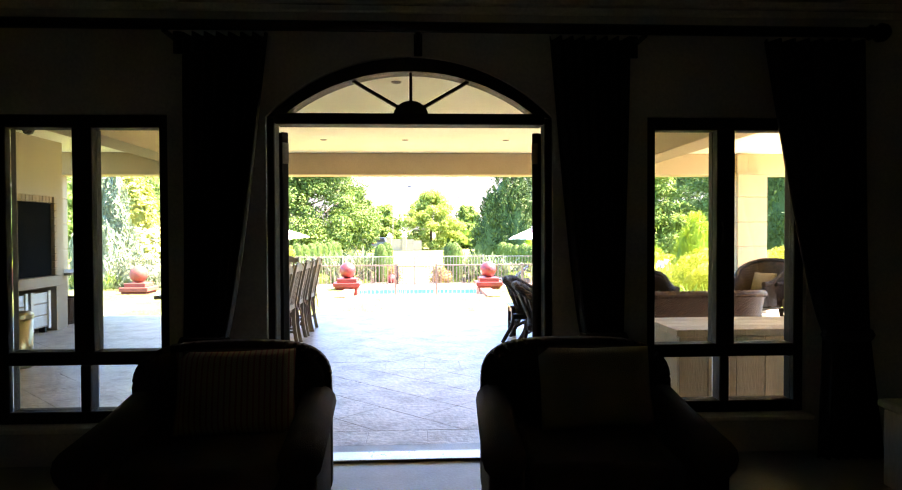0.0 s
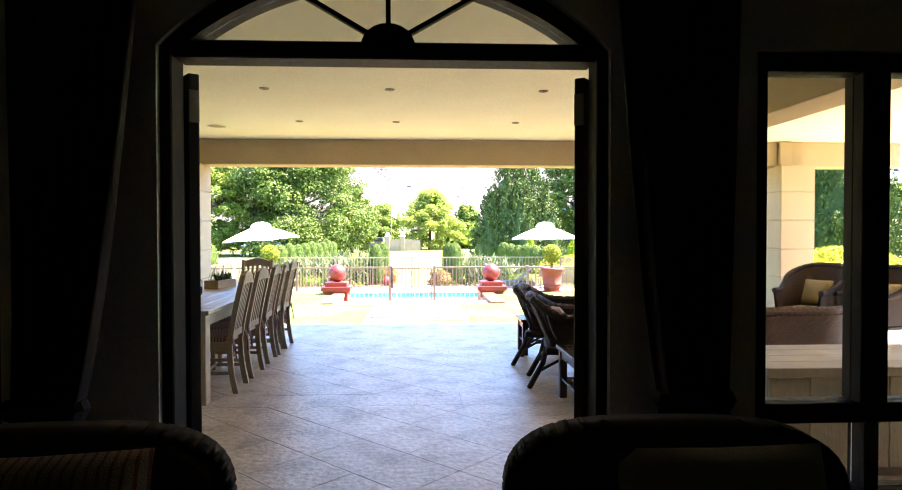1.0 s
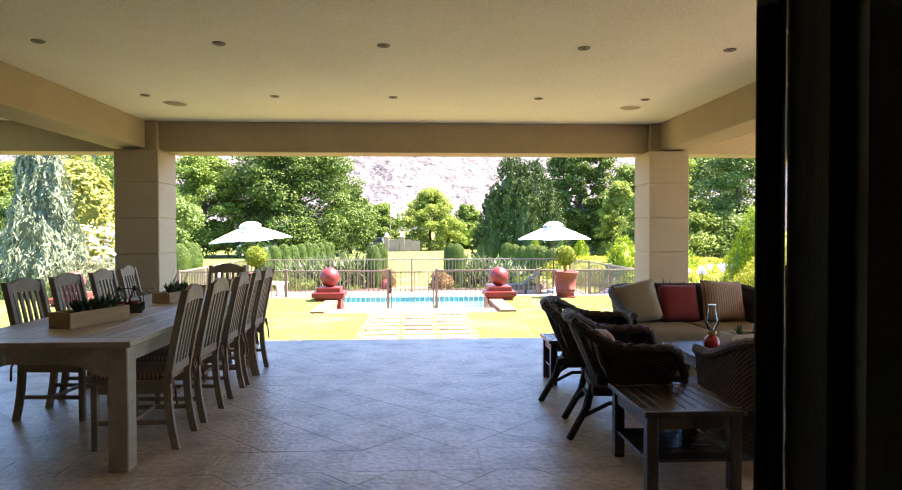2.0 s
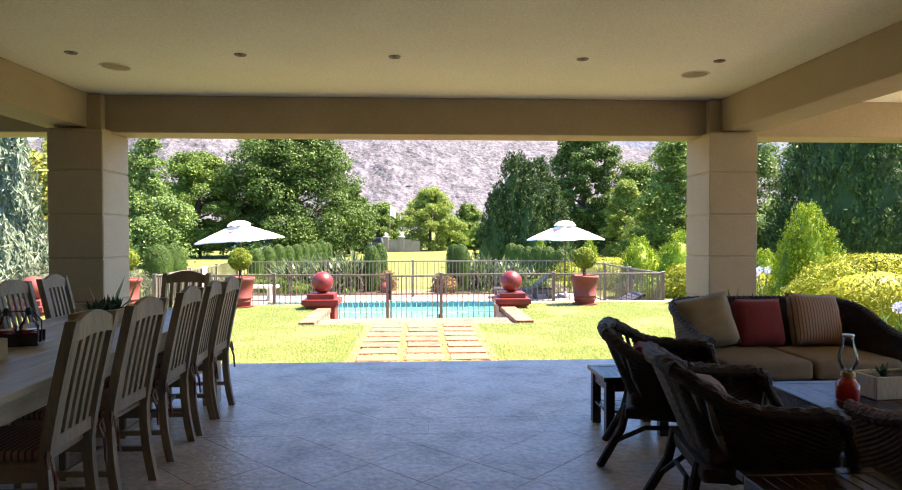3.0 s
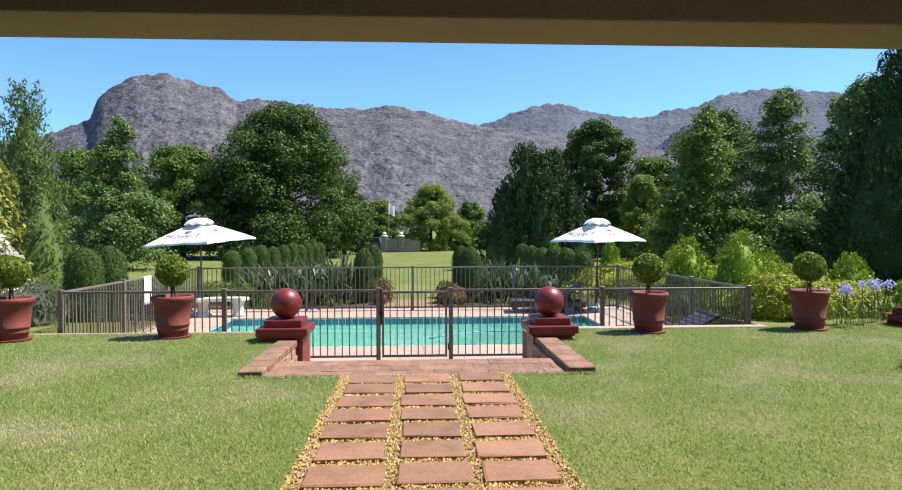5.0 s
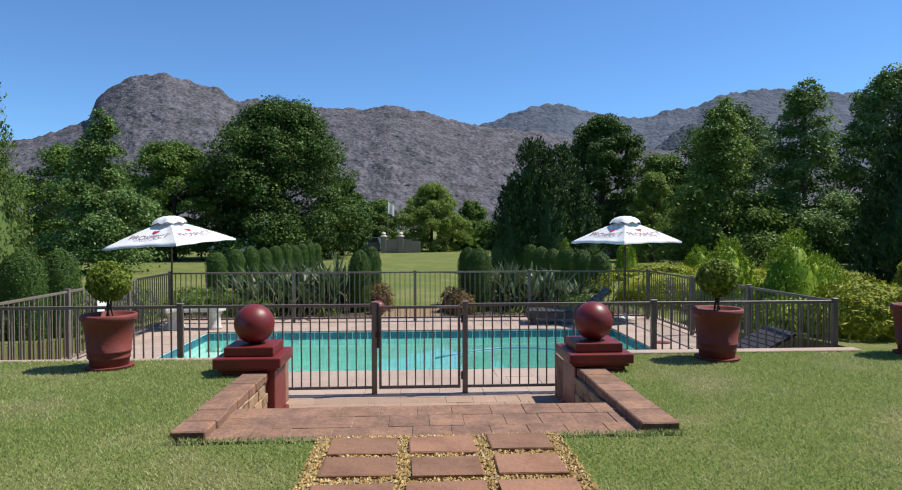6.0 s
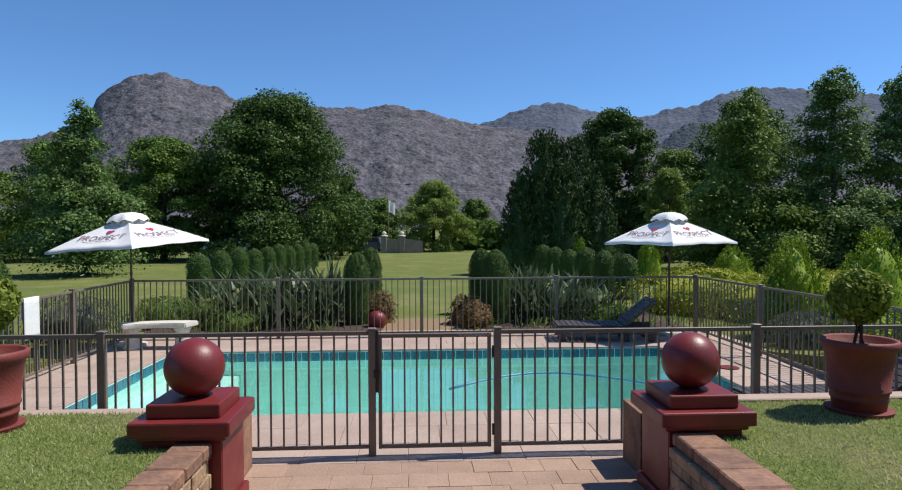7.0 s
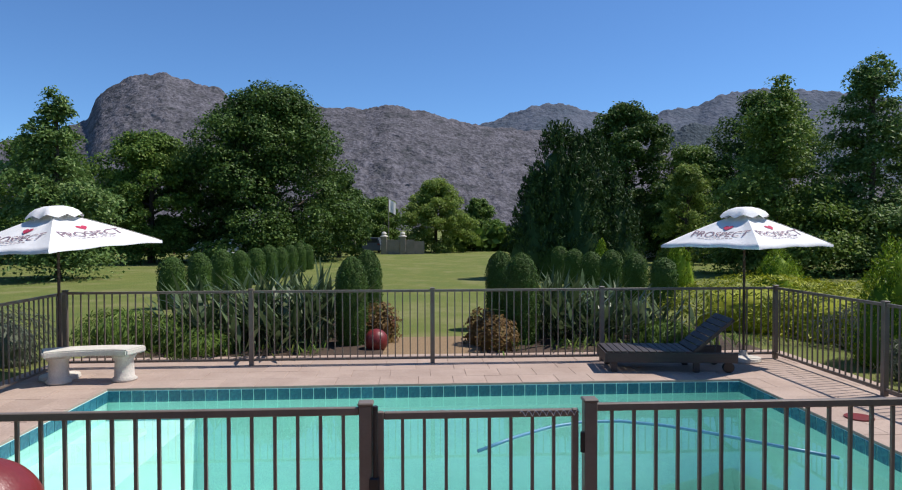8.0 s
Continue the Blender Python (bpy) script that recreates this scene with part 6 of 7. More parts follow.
def tier_tree(x, y, h, w, leafm, label, seed, n=8000, leaf=0.2, low=0.08, tiers=13, droop=0.12, power=0.85, group="trees", peaks=((0, 0, 1.0),), aspect=0.55, bare=0.6):
    """A pointed crown: boughs in tiers, each bough a fan of leaves."""
    z0 = ground_z(x, y)
    t = thing("tree", label, "tree", group, at=pose(x, y, z0))
    trunk(t, h * 0.9, 0.018 * h + 0.05, 0.05, 0, 1, seed)
    rng = np.random.default_rng(seed)
    P, N = [], []
    bl = []
    for ox, oy, hs_ in peaks:
        for k in range(tiers * 7):
            q = min(max(((k // 7) + rng.uniform(-0.6, 0.6)) / tiers, 0), 0.985) if k % 3 else rng.random() ** 1.2 * 0.95
            R = w / 2 * (1 - q) ** power * min(1, 0.60 + 2.4 * q) + 0.03 * w
            bl.append((ox * w, oy * w, hs_, low + (1 - low) * q, R * rng.uniform(0.55, 1.15), rng.uniform(0, 2 * math.pi)))
    tot = sum(b[4] for b in bl)
    for ox, oy, hs_, zz, R, a in bl:
        tufts = max(2, int(5 * R / (w / 2) + 1.5))
        rise = rng.uniform(-0.05, 0.30)
        for c_ in range(tufts):
            s = (0.25 + 0.75 * (c_ + rng.uniform(0.3, 1.0)) / tufts)
            m = max(int(5.4 * n * R / tot / tufts), 5)
            side = rng.normal() * 0.16 * R
            sz = w * rng.uniform(0.034, 0.070) * (1.2 - 0.6 * zz)
            g = rng.normal(size=(m, 3)) * np.array([sz, sz, sz * bare * 0.75])
            g[:, 2] -= 0.35 * (g[:, 0] ** 2 + g[:, 1] ** 2) / sz
            o = np.array([ox + R * s * math.cos(a) - side * math.sin(a), oy + R * s * math.sin(a) + side * math.cos(a), h * hs_ * zz + rise * R * s - droop * R * s * s])
            P.append(np.maximum(o + g, np.array([-99, -99, 0.04])))
            N.append(np.array([math.cos(a) * 0.5, math.sin(a) * 0.5, 0.9]) + 0.6 * rng.normal(size=(m, 3)))
    P, N = np.concatenate(P), np.concatenate(N)
    crown(t, P, N, np.full(len(P), leaf * 0.72), leafm, rng, aspect)
    return t


def solid_shrub(nm, x, y, h, r, leafm, label, seed, n=1800, leaf=0.06, shape="dome", group="shrubs", lump=0.12, z=None, cat="shrub", stretch=(1, 1), up=None, aspect=0.5, flowers=None, nf=0):
    """A dense shrub: leaves all over a lumpy dome, cone, spire or low cushion, on short stems."""
    z0 = ground_z(x, y) if z is None else z
    t = thing(nm, label, cat, group, at=pose(x, y, z0))
    b = bmesh.new()
    for k in range(4):
        tube([(0.1 * r * math.cos(k * 1.6), 0.1 * r * math.sin(k * 1.6), -0.05), (0.3 * r * math.cos(k * 1.6), 0.3 * r * math.sin(k * 1.6), h * 0.6)], 0.03 * r + 0.008, 5, b, 0.5)
    part("stem", b, BARK, t)
    rng = np.random.default_rng(seed)
    u = rng.random(n)
    a = rng.uniform(0, 2 * math.pi, n)
    if shape == "cone":
        zz = u ** 1.25
        R = (1 - zz) ** 0.72 * np.minimum(1, 0.75 + 2 * zz)
        nz = np.full(n, 0.5)
    elif shape == "egg":
        zz = u ** 1.1
        R = (1 - zz) ** 0.55 * np.minimum(1, 0.8 + 1.2 * zz)
        nz = np.full(n, 0.6)
    elif shape == "column":
        zz = u
        R = np.where(zz > 0.65, np.sqrt(np.maximum(1 - ((zz - 0.65) / 0.35) ** 2, 0)), 0.9 + 0.1 * np.sin(zz * 3.9))
        cap = rng.random(n) < 0.16
        R = np.where(cap, np.sqrt(rng.random(n)) * 0.9, R)
        zz = np.where(cap, 0.65 + 0.35 * np.sqrt(np.maximum(1 - (R / 1.0) ** 2, 0)), zz)
        nz = np.where(zz > 0.65, 0.1 + (zz - 0.65) * 4.0, 0.1)
    else:
        q = np.sqrt(u)
        zz = np.cos(q * math.pi / 2) ** 0.7
        R = np.sin(q * math.pi / 2) ** 0.8
        nz = zz * 1.6
    L = np.array([noise.noise(Vector((math.cos(aa) * 1.7, math.sin(aa) * 1.7, z_ * 2.6 * h / max(r, 0.2) * 0.5 + seed))) for aa, z_ in zip(a, zz)])
    L2 = np.array([noise.noise(Vector((math.cos(aa) * 5, math.sin(aa) * 5, z_ * 7 + seed))) for aa, z_ in zip(a, zz)])
    R = R * r * (1 + lump * 1.6 * L + lump * L2) * (0.80 + 0.22 * rng.random(n))
    Z = h * zz * (1 + lump * 0.6 * L2) + 0.02
    pos = np.stack([R * np.cos(a) * stretch[0], R * np.sin(a) * stretch[1], np.maximum(Z, 0.02)], 1)
    nrm = np.stack([np.cos(a), np.sin(a), nz], 1) + 0.55 * rng.normal(size=(n, 3))
    crown(t, pos, nrm, np.full(n, leaf * 1.25), leafm, rng, aspect, up, "foliage")
    # the dense twiggy heart of the shrub
    rings = []
    for q in range(11):
        zq = q / 10
        if shape == "cone":
            rq = (1 - zq) ** 0.72 * min(1, 0.75 + 2 * zq)
        elif shape == "egg":
            rq = (1 - zq) ** 0.55 * min(1, 0.8 + 1.2 * zq)
        elif shape == "column":
            rq = math.sqrt(max(1 - ((zq - 0.65) / 0.35) ** 2, 0)) if zq > 0.65 else 0.9 + 0.1 * math.sin(zq * 3.9)
        else:
            rq = math.sin(math.acos(min(zq ** 1.43, 1))) ** 0.8
        rings.append((max(rq * r * (0.86 if shape == "column" else 0.68), 0.01), 0.01 + zq * h * (0.96 if shape == "column" else 0.80)))
    hb = lathe(rings, 22)
    for vv in hb.verts:
        k_ = 1 + lump * noise.noise(vv.co * 4 + Vector((seed, 0, 0)))
        vv.co.x *= stretch[0] * k_
        vv.co.y *= stretch[1] * k_
    part("heart", hb, leafm, t, smooth=True)
    if flowers:
        pick = rng.choice(n, nf)
        crown(t, pos[pick] * 1.03, nrm[pick], np.full(nf, leaf * 1.3), flowers, rng, 0.9, None, "blossom")["kind"] = "stuff"
    return t


def plume_conifer(nm, x, y, lobes, leafm, label, seed, plumes, per, length, leaf, group, z=None):
    """A conifer whose crown is made of many upright feathery plumes over one or more pointed lobes (dx, dy, height, radius)."""
    t = thing(nm, label, "conifer", group, at=pose(x, y, ground_z(x, y) if z is None else z))
    rng = np.random.default_rng(seed)
    b = bmesh.new()
    for dx, dy, h, r in lobes:
        tube([(dx * 0.4, dy * 0.4, -0.08), (dx, dy, h * 0.4), (dx, dy, h * 0.8)], 0.05 * r + 0.012, 6, b, 0.3)
    part("trunk", b, BARK, t)
    size = [h * r for _, _, h, r in lobes]
    P, N, U = [], [], []
    for _ in range(plumes):
        dx, dy, h, r = lobes[rng.choice(len(lobes), p=np.array(size) / sum(size))]
        zz = rng.random() ** 1.15 * 0.97
        R = r * (1 - zz) ** 0.62 * min(1, 0.72 + 1.6 * zz) * rng.uniform(0.84, 1.04)
        a = rng.uniform(0, 2 * math.pi)
        out = np.array([math.cos(a), math.sin(a), 0])
        ax = out * rng.uniform(0.25, 0.75) + np.array([0, 0, 1.0]) + 0.15 * rng.normal(size=3)
        ax /= np.linalg.norm(ax)
        L = length * rng.uniform(0.6, 1.2)
        o = np.array([dx, dy, zz * h]) + out * R - ax * L * 0.55
        s_ = rng.random(per)
        wob = rng.normal(size=(per, 3)) * (L * 0.17 * np.sqrt(1.02 - s_))[:, None]
        P.append(o + ax * (L * s_)[:, None] + wob)
        N.append(wob / (L * 0.17) + out * 0.5 + 0.35 * rng.normal(size=(per, 3)))
        U.append(np.tile(ax, (per, 1)) + 1.1 * wob / (L * 0.17) * 0.4)
    P, N, U = np.concatenate(P), np.concatenate(N), np.concatenate(U)
    P[:, 2] = np.maximum(P[:, 2], 0.03)
    crown(t, P, N, np.full(len(P), leaf), leafm, rng, 0.36, U, "foliage")
    b = bmesh.new()
    for dx, dy, h, r in lobes:
        k = lathe([(max(0.80 * r * (1 - q) ** 0.62 * min(1, 0.72 + 1.6 * q), 0.01), 0.02 + q * h * 0.86) for q in [i / 9 for i in range(10)]], 18)
        for vv in k.verts:
            vv.co *= 1 + 0.10 * noise.noise(vv.co * 2.5 / r + Vector((seed, 0, 0)))
        join(b, k, Matrix.Translation((dx, dy, 0)))
    part("heart", b, leafm, t, smooth=True)
    return t


broad_tree(-10.5, 60, 11.9, 13.6, LEAF_OAK, "large dark green oak at the field's edge", 11, 17000, 0.33, 0.02, 340)
broad_tree(-18.0, 58, 8.6, 9.0, LEAF_MID, "rounded leafy green tree at the field's edge", 12, 8000, 0.32, 0.03)
broad_tree(-26.0, 60, 8.6, 10, LEAF_MID, "rounded leafy green tree at the field's edge", 13, 6000, 0.34, 0.03)
broad_tree(-36.0, 62, 8.0, 12, LEAF_LIGHT, "pale green leafy tree beyond the field", 14, 6000, 0.36, 0.03)
broad_tree(-6.6, 66, 7.0, 5.2, LEAF_OAK, "dark green tree beside the drive", 15, 5000, 0.30, 0.03)
broad_tree(-4.4, 84, 5.6, 6.5, LEAF_MID, "leafy tree beyond the drive", 16, 3500, 0.34, 0.03)
broad_tree(1.4, 76, 6.9, 7.6, LEAF_LIGHT, "light yellow-green tree beyond the wall", 17, 7000, 0.30, 0.02)
broad_tree(6.2, 82, 5.4, 6, LEAF_MID, "leafy tree beyond the wall", 18, 3500, 0.34, 0.02)
plume_conifer("conifer_tree", 6.35, 42, ((-0.55, 0, 6.75, 2.35), (0.75, 0.3, 6.6, 2.3), (-1.6, -0.4, 4.7, 1.65), (1.75, -0.3, 4.5, 1.5), (0.1, -0.9, 5.2, 1.6)), LEAF_DARK, "dense dark green twin-peaked conifer on the lawn", 21, 1500, 34, 0.85, 0.17, "dark conifers")
broad_tree(14.6, 60, 11.6, 8.0, LEAF_OAK, "tall dark leafy tree behind the conifer", 22, 8000, 0.33, 0.05)
broad_tree(18.8, 58, 8.0, 7.5, LEAF_MID, "leafy green tree in the far row", 23, 5000, 0.3, 0.03)
tier_tree(16.0, 43, 9.3, 7.4, LEAF_LIME, "pyramidal light green liquidambar tree", 24, 9000, 0.23, 0.04, 12, 0.05, 0.98, bare=0.50)
tier_tree(20.6, 43, 10.5, 7.4, LEAF_BLUE, "tall pyramidal green tree with glossy leaves", 25, 9000, 0.23, 0.04, 12, 0.05, 0.92, bare=0.50)
broad_tree(26.5, 44, 11.2, 8.0, LEAF_BLUE, "tall leafy green tree in the row", 26, 7000, 0.27, 0.04)
broad_tree(24.0, 58, 12.0, 10.0, LEAF_OAK, "tall dark tree closing the garden's edge", 27, 6000, 0.33, 0.04)
plume_conifer("conifer_tree", 18.4, 30, ((0, 0, 9.6, 4.0),), LEAF_DARK, "huge dark blue-green conifer beside the garden", 28, 1100, 30, 1.0, 0.2, "dark conifers")
broad_tree(15.7, 52, 6.1, 3.8, LEAF_LIGHT, "small yellow-green tree by the far house", 29, 3000, 0.22, 0.03)
tier_tree(-15.9, 43, 8.4, 6.0, LEAF_BLUE, "young pyramidal tree standing on the lawn", 31, 7000, 0.22, 0.12, 11, 0.05, 1.0, bare=0.50)
tier_tree(-24.5, 45, 8.0, 5.8, LEAF_BLUE, "young pyramidal tree standing on the lawn", 32, 6000, 0.23, 0.12, 11, 0.05, 1.0, bare=0.50)
plume_conifer("conifer_tree", -10.5, 25.5, ((0, 0, 6.1, 1.25), (-1.3, 0.3, 5.2, 1.2), (0.5, -0.4, 4.2, 0.9)), LEAF_OLIVE, "tall feathery olive-green conifer", 33, 800, 30, 0.7, 0.11, "olive conifers")
solid_shrub("juniper", -8.7, 18.2, 4.6, 0.95, LEAF_JUNIPER, "tall silvery blue-green juniper with feathery sprays", 34, 9000, 0.16, "cone", lump=0.28, up=np.array([0, 0, 1.0]), aspect=0.22, cat="conifer")
solid_shrub("variegated_shrub", -9.7, 21.5, 3.9, 1.3, LEAF_CREAM, "tall cream and green variegated shrub", 35, 7500, 0.12, "dome", lump=0.3)
solid_shrub("flowering_shrub", -8.2, 19.7, 1.7, 0.95, LEAF_CREAM, "shrub covered in white blossom", 36, 2600, 0.09, "dome", lump=0.25, flowers=PETAL, nf=1300)

# back hedge lines far off
for k, (x, y, w, h) in enumerate(((-42, 70, 26, 3.2), (-20, 79, 30, 3.0), (16, 80, 26, 3.4), (40, 66, 26, 5.5), (33, 50, 12, 5.0), (-40, 52, 14, 4.6))):
    rng = np.random.default_rng(90 + k)
    n = 5200
    P = np.stack([rng.uniform(-w / 2, w / 2, n), rng.normal(size=n) * 1.1, np.zeros(n)], 1)
    tops = np.array([h * (0.75 + 0.55 * noise.noise(Vector((p * 0.35 + k * 9, 3.1, 0)))) for p in P[:, 0]])
    P[:, 2] = tops * rng.random(n) ** 0.7
    v, f = quads(P + np.array([x, y, FIELD]), rng.normal(size=(n, 3)) + np.array([0, -0.5, 0.6]), np.full(n, 0.75), 0.7, rng)
    tagged(raw("distant_woodland", v, f, LEAF_OAK if k % 2 else LEAF_MID), "band of leafy trees closing the field", "woodland", kind="stuff")

# clipped columns: the avenue and beside the gate
TOP_SEED = 200
def column_shrub(x, y, h, r):
    global TOP_SEED
    TOP_SEED += 1
    n = 15000 if y < 30 else 5000
    solid_shrub("clipped_topiary", x, y, h, r, LEAF_TOPI, "clipped dark green column topiary with rounded top", TOP_SEED, n, 0.024 if y < 30 else 0.04, "column", "clipped topiaries", 0.04, cat="topiary")


column_shrub(-1.52, 25.62, 1.54, 0.29)
column_shrub(-1.38, 27.6, 1.60, 0.29)
column_shrub(1.44, 25.55, 1.60, 0.31)
column_shrub(1.34, 27.7, 1.58, 0.31)
for i in range(10):
    column_shrub(-6.85 + 0.065 * i, 31.7 + 1.95 * i, 1.33 + 0.06 * (i % 3), 0.37)
for i in range(8):
    column_shrub(5.95 - 0.17 * i, 30.6 + 1.65 * i, 1.30 + 0.06 * (i % 3), 0.38)
for x, y, r in ((-6.3, 20.12, 0.36), (-6.42, 21.4, 0.35)):
    column_shrub(x, y, 1.05 - ground_z(x, y), r)

# golden conifers and hedges on the east side
for k, (x, y, h, r) in enumerate(((6.80, 23.6, 1.95, 0.86), (7.55, 22.4, 2.02, 0.98), (8.6, 23.0, 1.5, 0.8), (6.35, 14.4, 1.95, 0.75), (9.6, 21.5, 1.4, 0.8), (6.6, 38.4, 1.75, 0.45), (8.6, 36.0, 1.8, 0.6), (10.4, 33.0, 1.5, 0.9))):
    near_ = y < 15
    plume_conifer("golden_conifer", x, y, ((0, 0, h, r * 0.92), (-0.40 * r, -0.1, h * 0.80, r * 0.58), (0.42 * r, -0.1, h * 0.76, r * 0.56)), LEAF_GOLD, "golden-green pointed conifer with upright sprays", 300 + k, 1100 if near_ else 560, 30 if near_ else 18, 0.20 * r + 0.08, 0.034 if near_ else 0.055, "golden conifers")
for k, (x, y, h, r, s) in enumerate(((6.35, 12.75, 1.12, 0.95, (1.5, 0.8)), (8.2, 13.2, 1.15, 1.0, (1.3, 0.9)), (6.3, 18.6, 0.75, 0.75, (1, 1.1)), (7.6, 19.2, 0.62, 0.9, (1.2, 1)), (6.4, 20.3, 0.55, 0.8, (1, 1.3)), (8.4, 26.0, 1.0, 1.4, (1.8, 1)), (6.9, 27.4, 1.05, 1.4, (1.5, 1)), (10.8, 27.5, 1.0, 1.5, (1.5, 1)), (9.0, 18.0, 0.7, 0.9, (1.2, 1)))):
    solid_shrub("golden_shrub", x, y, h, r, LEAF_YELLOW if k in (0, 1, 2, 3, 5, 6, 7) else LEAF_GOLD, "bright yellow-green feathery low shrub", 330 + k, 13000 if y < 14 else 5200, 0.042 if y < 14 else 0.075, "dome", "golden shrubs", 0.09 if y < 14 else 0.2, stretch=s, aspect=0.3)
for k, (x, y, h, r) in enumerate(((-7.5, 20.4, 0.5, 0.6), (-6.5, 18.5, 0.68, 0.7), (-7.5, 17.8, 0.80, 0.85), (-6.9, 24.6, 0.8, 0.8), (-4.6, 25.6, 0.55, 0.6), (-3.9, 25.0, 0.42, 0.5), (-5.6, 26.0, 0.6, 0.7), (6.3, 22.3, 0.55, 0.6), (7.5, 25.0, 0.7, 0.8), (3.8, 25.1, 0.42, 0.5))):
    solid_shrub("lavender_shrub", x, y, h, r, LEAF_MID if k in (4, 5, 6, 9) else LEAF_GREY, "grey-green lavender-like bushy shrub", 360 + k, 2200, 0.085, "dome", "lavender shrubs", 0.3, up=np.array([0, 0, 1.0]), aspect=0.2)
for k, (x, y, h, r) in enumerate(((-26, 64, 1.2, 1.4), (-12.5, 56, 1.5, 2.0), (-9.4, 58, 1.3, 1.6))):
    solid_shrub("rose_bush", x, y, h, r, LEAF_MID, "low bush dotted with white flowers", 380 + k, 1600, 0.2, "dome", "rose bushes", 0.3, flowers=PETAL, nf=160)


def blade_clump(nm, x, y, n, length, width, leafm, label, seed, group, cat="plant", spread=0.35, z=None, flowers=None):
    """A clump of long arching blades with a fold along the middle."""
    t = thing(nm, label, cat, group, at=pose(x, y, ground_z(x, y) if z is None else z))
    rg = random.Random(seed)
    v, f = [], []
    tips = []
    for k in range(n):
        a = rg.uniform(0, 6.283)
        ln = length * rg.uniform(0.6, 1.1)
        tilt = abs(rg.gauss(0.36, 0.30))
        bend = rg.uniform(0.2, 1.1)
        w = width * rg.uniform(0.7, 1.2)
        o = Vector((rg.gauss(0, spread) * 0.6, rg.gauss(0, spread) * 0.6, -0.02))
        d = Vector((math.cos(a), math.sin(a), 0))
        s = Vector((-math.sin(a), math.cos(a), 0))
        m = len(v)
        p, ang = o.copy(), tilt
        for j in range(6):
            q = j / 5
            ww = w * (0.18 + 0.15 * q if q < 0.45 else math.sin(math.pi * min((q - 0.25) / 0.75, 1.0)) * 0.9 + 0.03)
            v += [tuple(p - s * ww / 2), tuple(p + s * ww / 2)]
            p = p + (d * math.sin(ang) + Vector((0, 0, math.cos(ang)))) * ln / 5
            ang += bend / 5
        for j in range(5):
            f.append((m + 2 * j, m + 2 * j + 1, m + 2 * j + 3, m + 2 * j + 2))
        tips.append((p, d))
    raw("foliage", v, f, leafm, t)
    if flowers:
        b = bmesh.new()
        rng = np.random.default_rng(seed)
        P = []
        for k in range(6):
            o = Vector((rg.gauss(0, spread * 0.5), rg.gauss(0, spread * 0.5), 0))
            e = o + Vector((rg.uniform(-0.1, 0.1), rg.uniform(-0.1, 0.1), length * rg.uniform(0.95, 1.2)))
            tube([o, e], 0.006, 5, b)
            dd = rng.normal(size=(40, 3))
            dd /= np.linalg.norm(dd, axis=1, keepdims=True)
            P.append(np.array(e) + dd * 0.06)
        part("flower_stalk", b, BARK, t)
        P = np.concatenate(P)
        crown(t, P, rng.normal(size=P.shape), np.full(len(P), 0.05), flowers, rng, 0.5, None, "flower_head")["kind"] = "stuff"
    return t


k = 0
for x, y, n, ln in ((-4.3, 26.3, 60, 1.35), (-3.7, 25.5, 55, 1.15), (-3.1, 26.1, 70, 1.45), (-2.6, 25.3, 45, 1.1), (-2.2, 26.0, 70, 1.45), (-3.4, 27.3, 55, 1.5), (-2.5, 27.4, 55, 1.5),
                    (2.1, 26.1, 65, 1.35), (2.7, 25.5, 45, 1.0), (3.1, 26.3, 55, 1.3), (2.4, 27.2, 60, 1.45), (3.7, 25.6, 40, 0.95), (3.6, 27.0, 40, 1.2)):
    k += 1
    blade_clump("strelitzia", x, y, int(n * 2.0), ln * 0.98, 0.095, LEAF_STREL, "large clump of grey-green strelitzia blades", 400 + k, "strelitzia clumps", spread=0.42)
for x, y in ((5.7, 10.2 + 1.2), (5.3, 11.9), (4.6, 11.5), (6.3, 11.5), (7.4, 17.6), (6.6, 17.4), (8.0, 16.8), (-8.0, 17.0), (-9.2, 17.2)):
    k += 1
    blade_clump("agapanthus", x, y, 46, 0.55 if x > 0 else 0.6, 0.035, LEAF_MID, "agapanthus clump with strap leaves", 400 + k, "agapanthus clumps", flowers=PETAL_BLUE if x > 5.5 else None, spread=0.3)
for x, y in ((-3.3, 24.85), (-2.2, 24.8), (-4.6, 24.9), (2.1, 24.85), (2.9, 24.8), (3.6, 24.8), (4.4, 24.9), (5.0, 25.0), (1.2, 24.9)):
    k += 1
    blade_clump("border_grass", x, y, 40, 0.36, 0.03, LEAF_MID, "small tuft of green border leaves", 400 + k, "border tufts", spread=0.35)
for x, y, hh in ((0.95, 25.0, 0.55), (0.75, 25.6, 0.6), (-1.05, 25.9, 0.7)):
    k += 1
    solid_shrub("reddish_shrub", x, y, hh, 0.34, leaf_mat("bronze_leaf", (0.16, 0.09, 0.04), (0.26, 0.18, 0.06)), "small bronze-leaved border shrub", 500 + k, 900, 0.06, "dome", "border shrubs", 0.3)

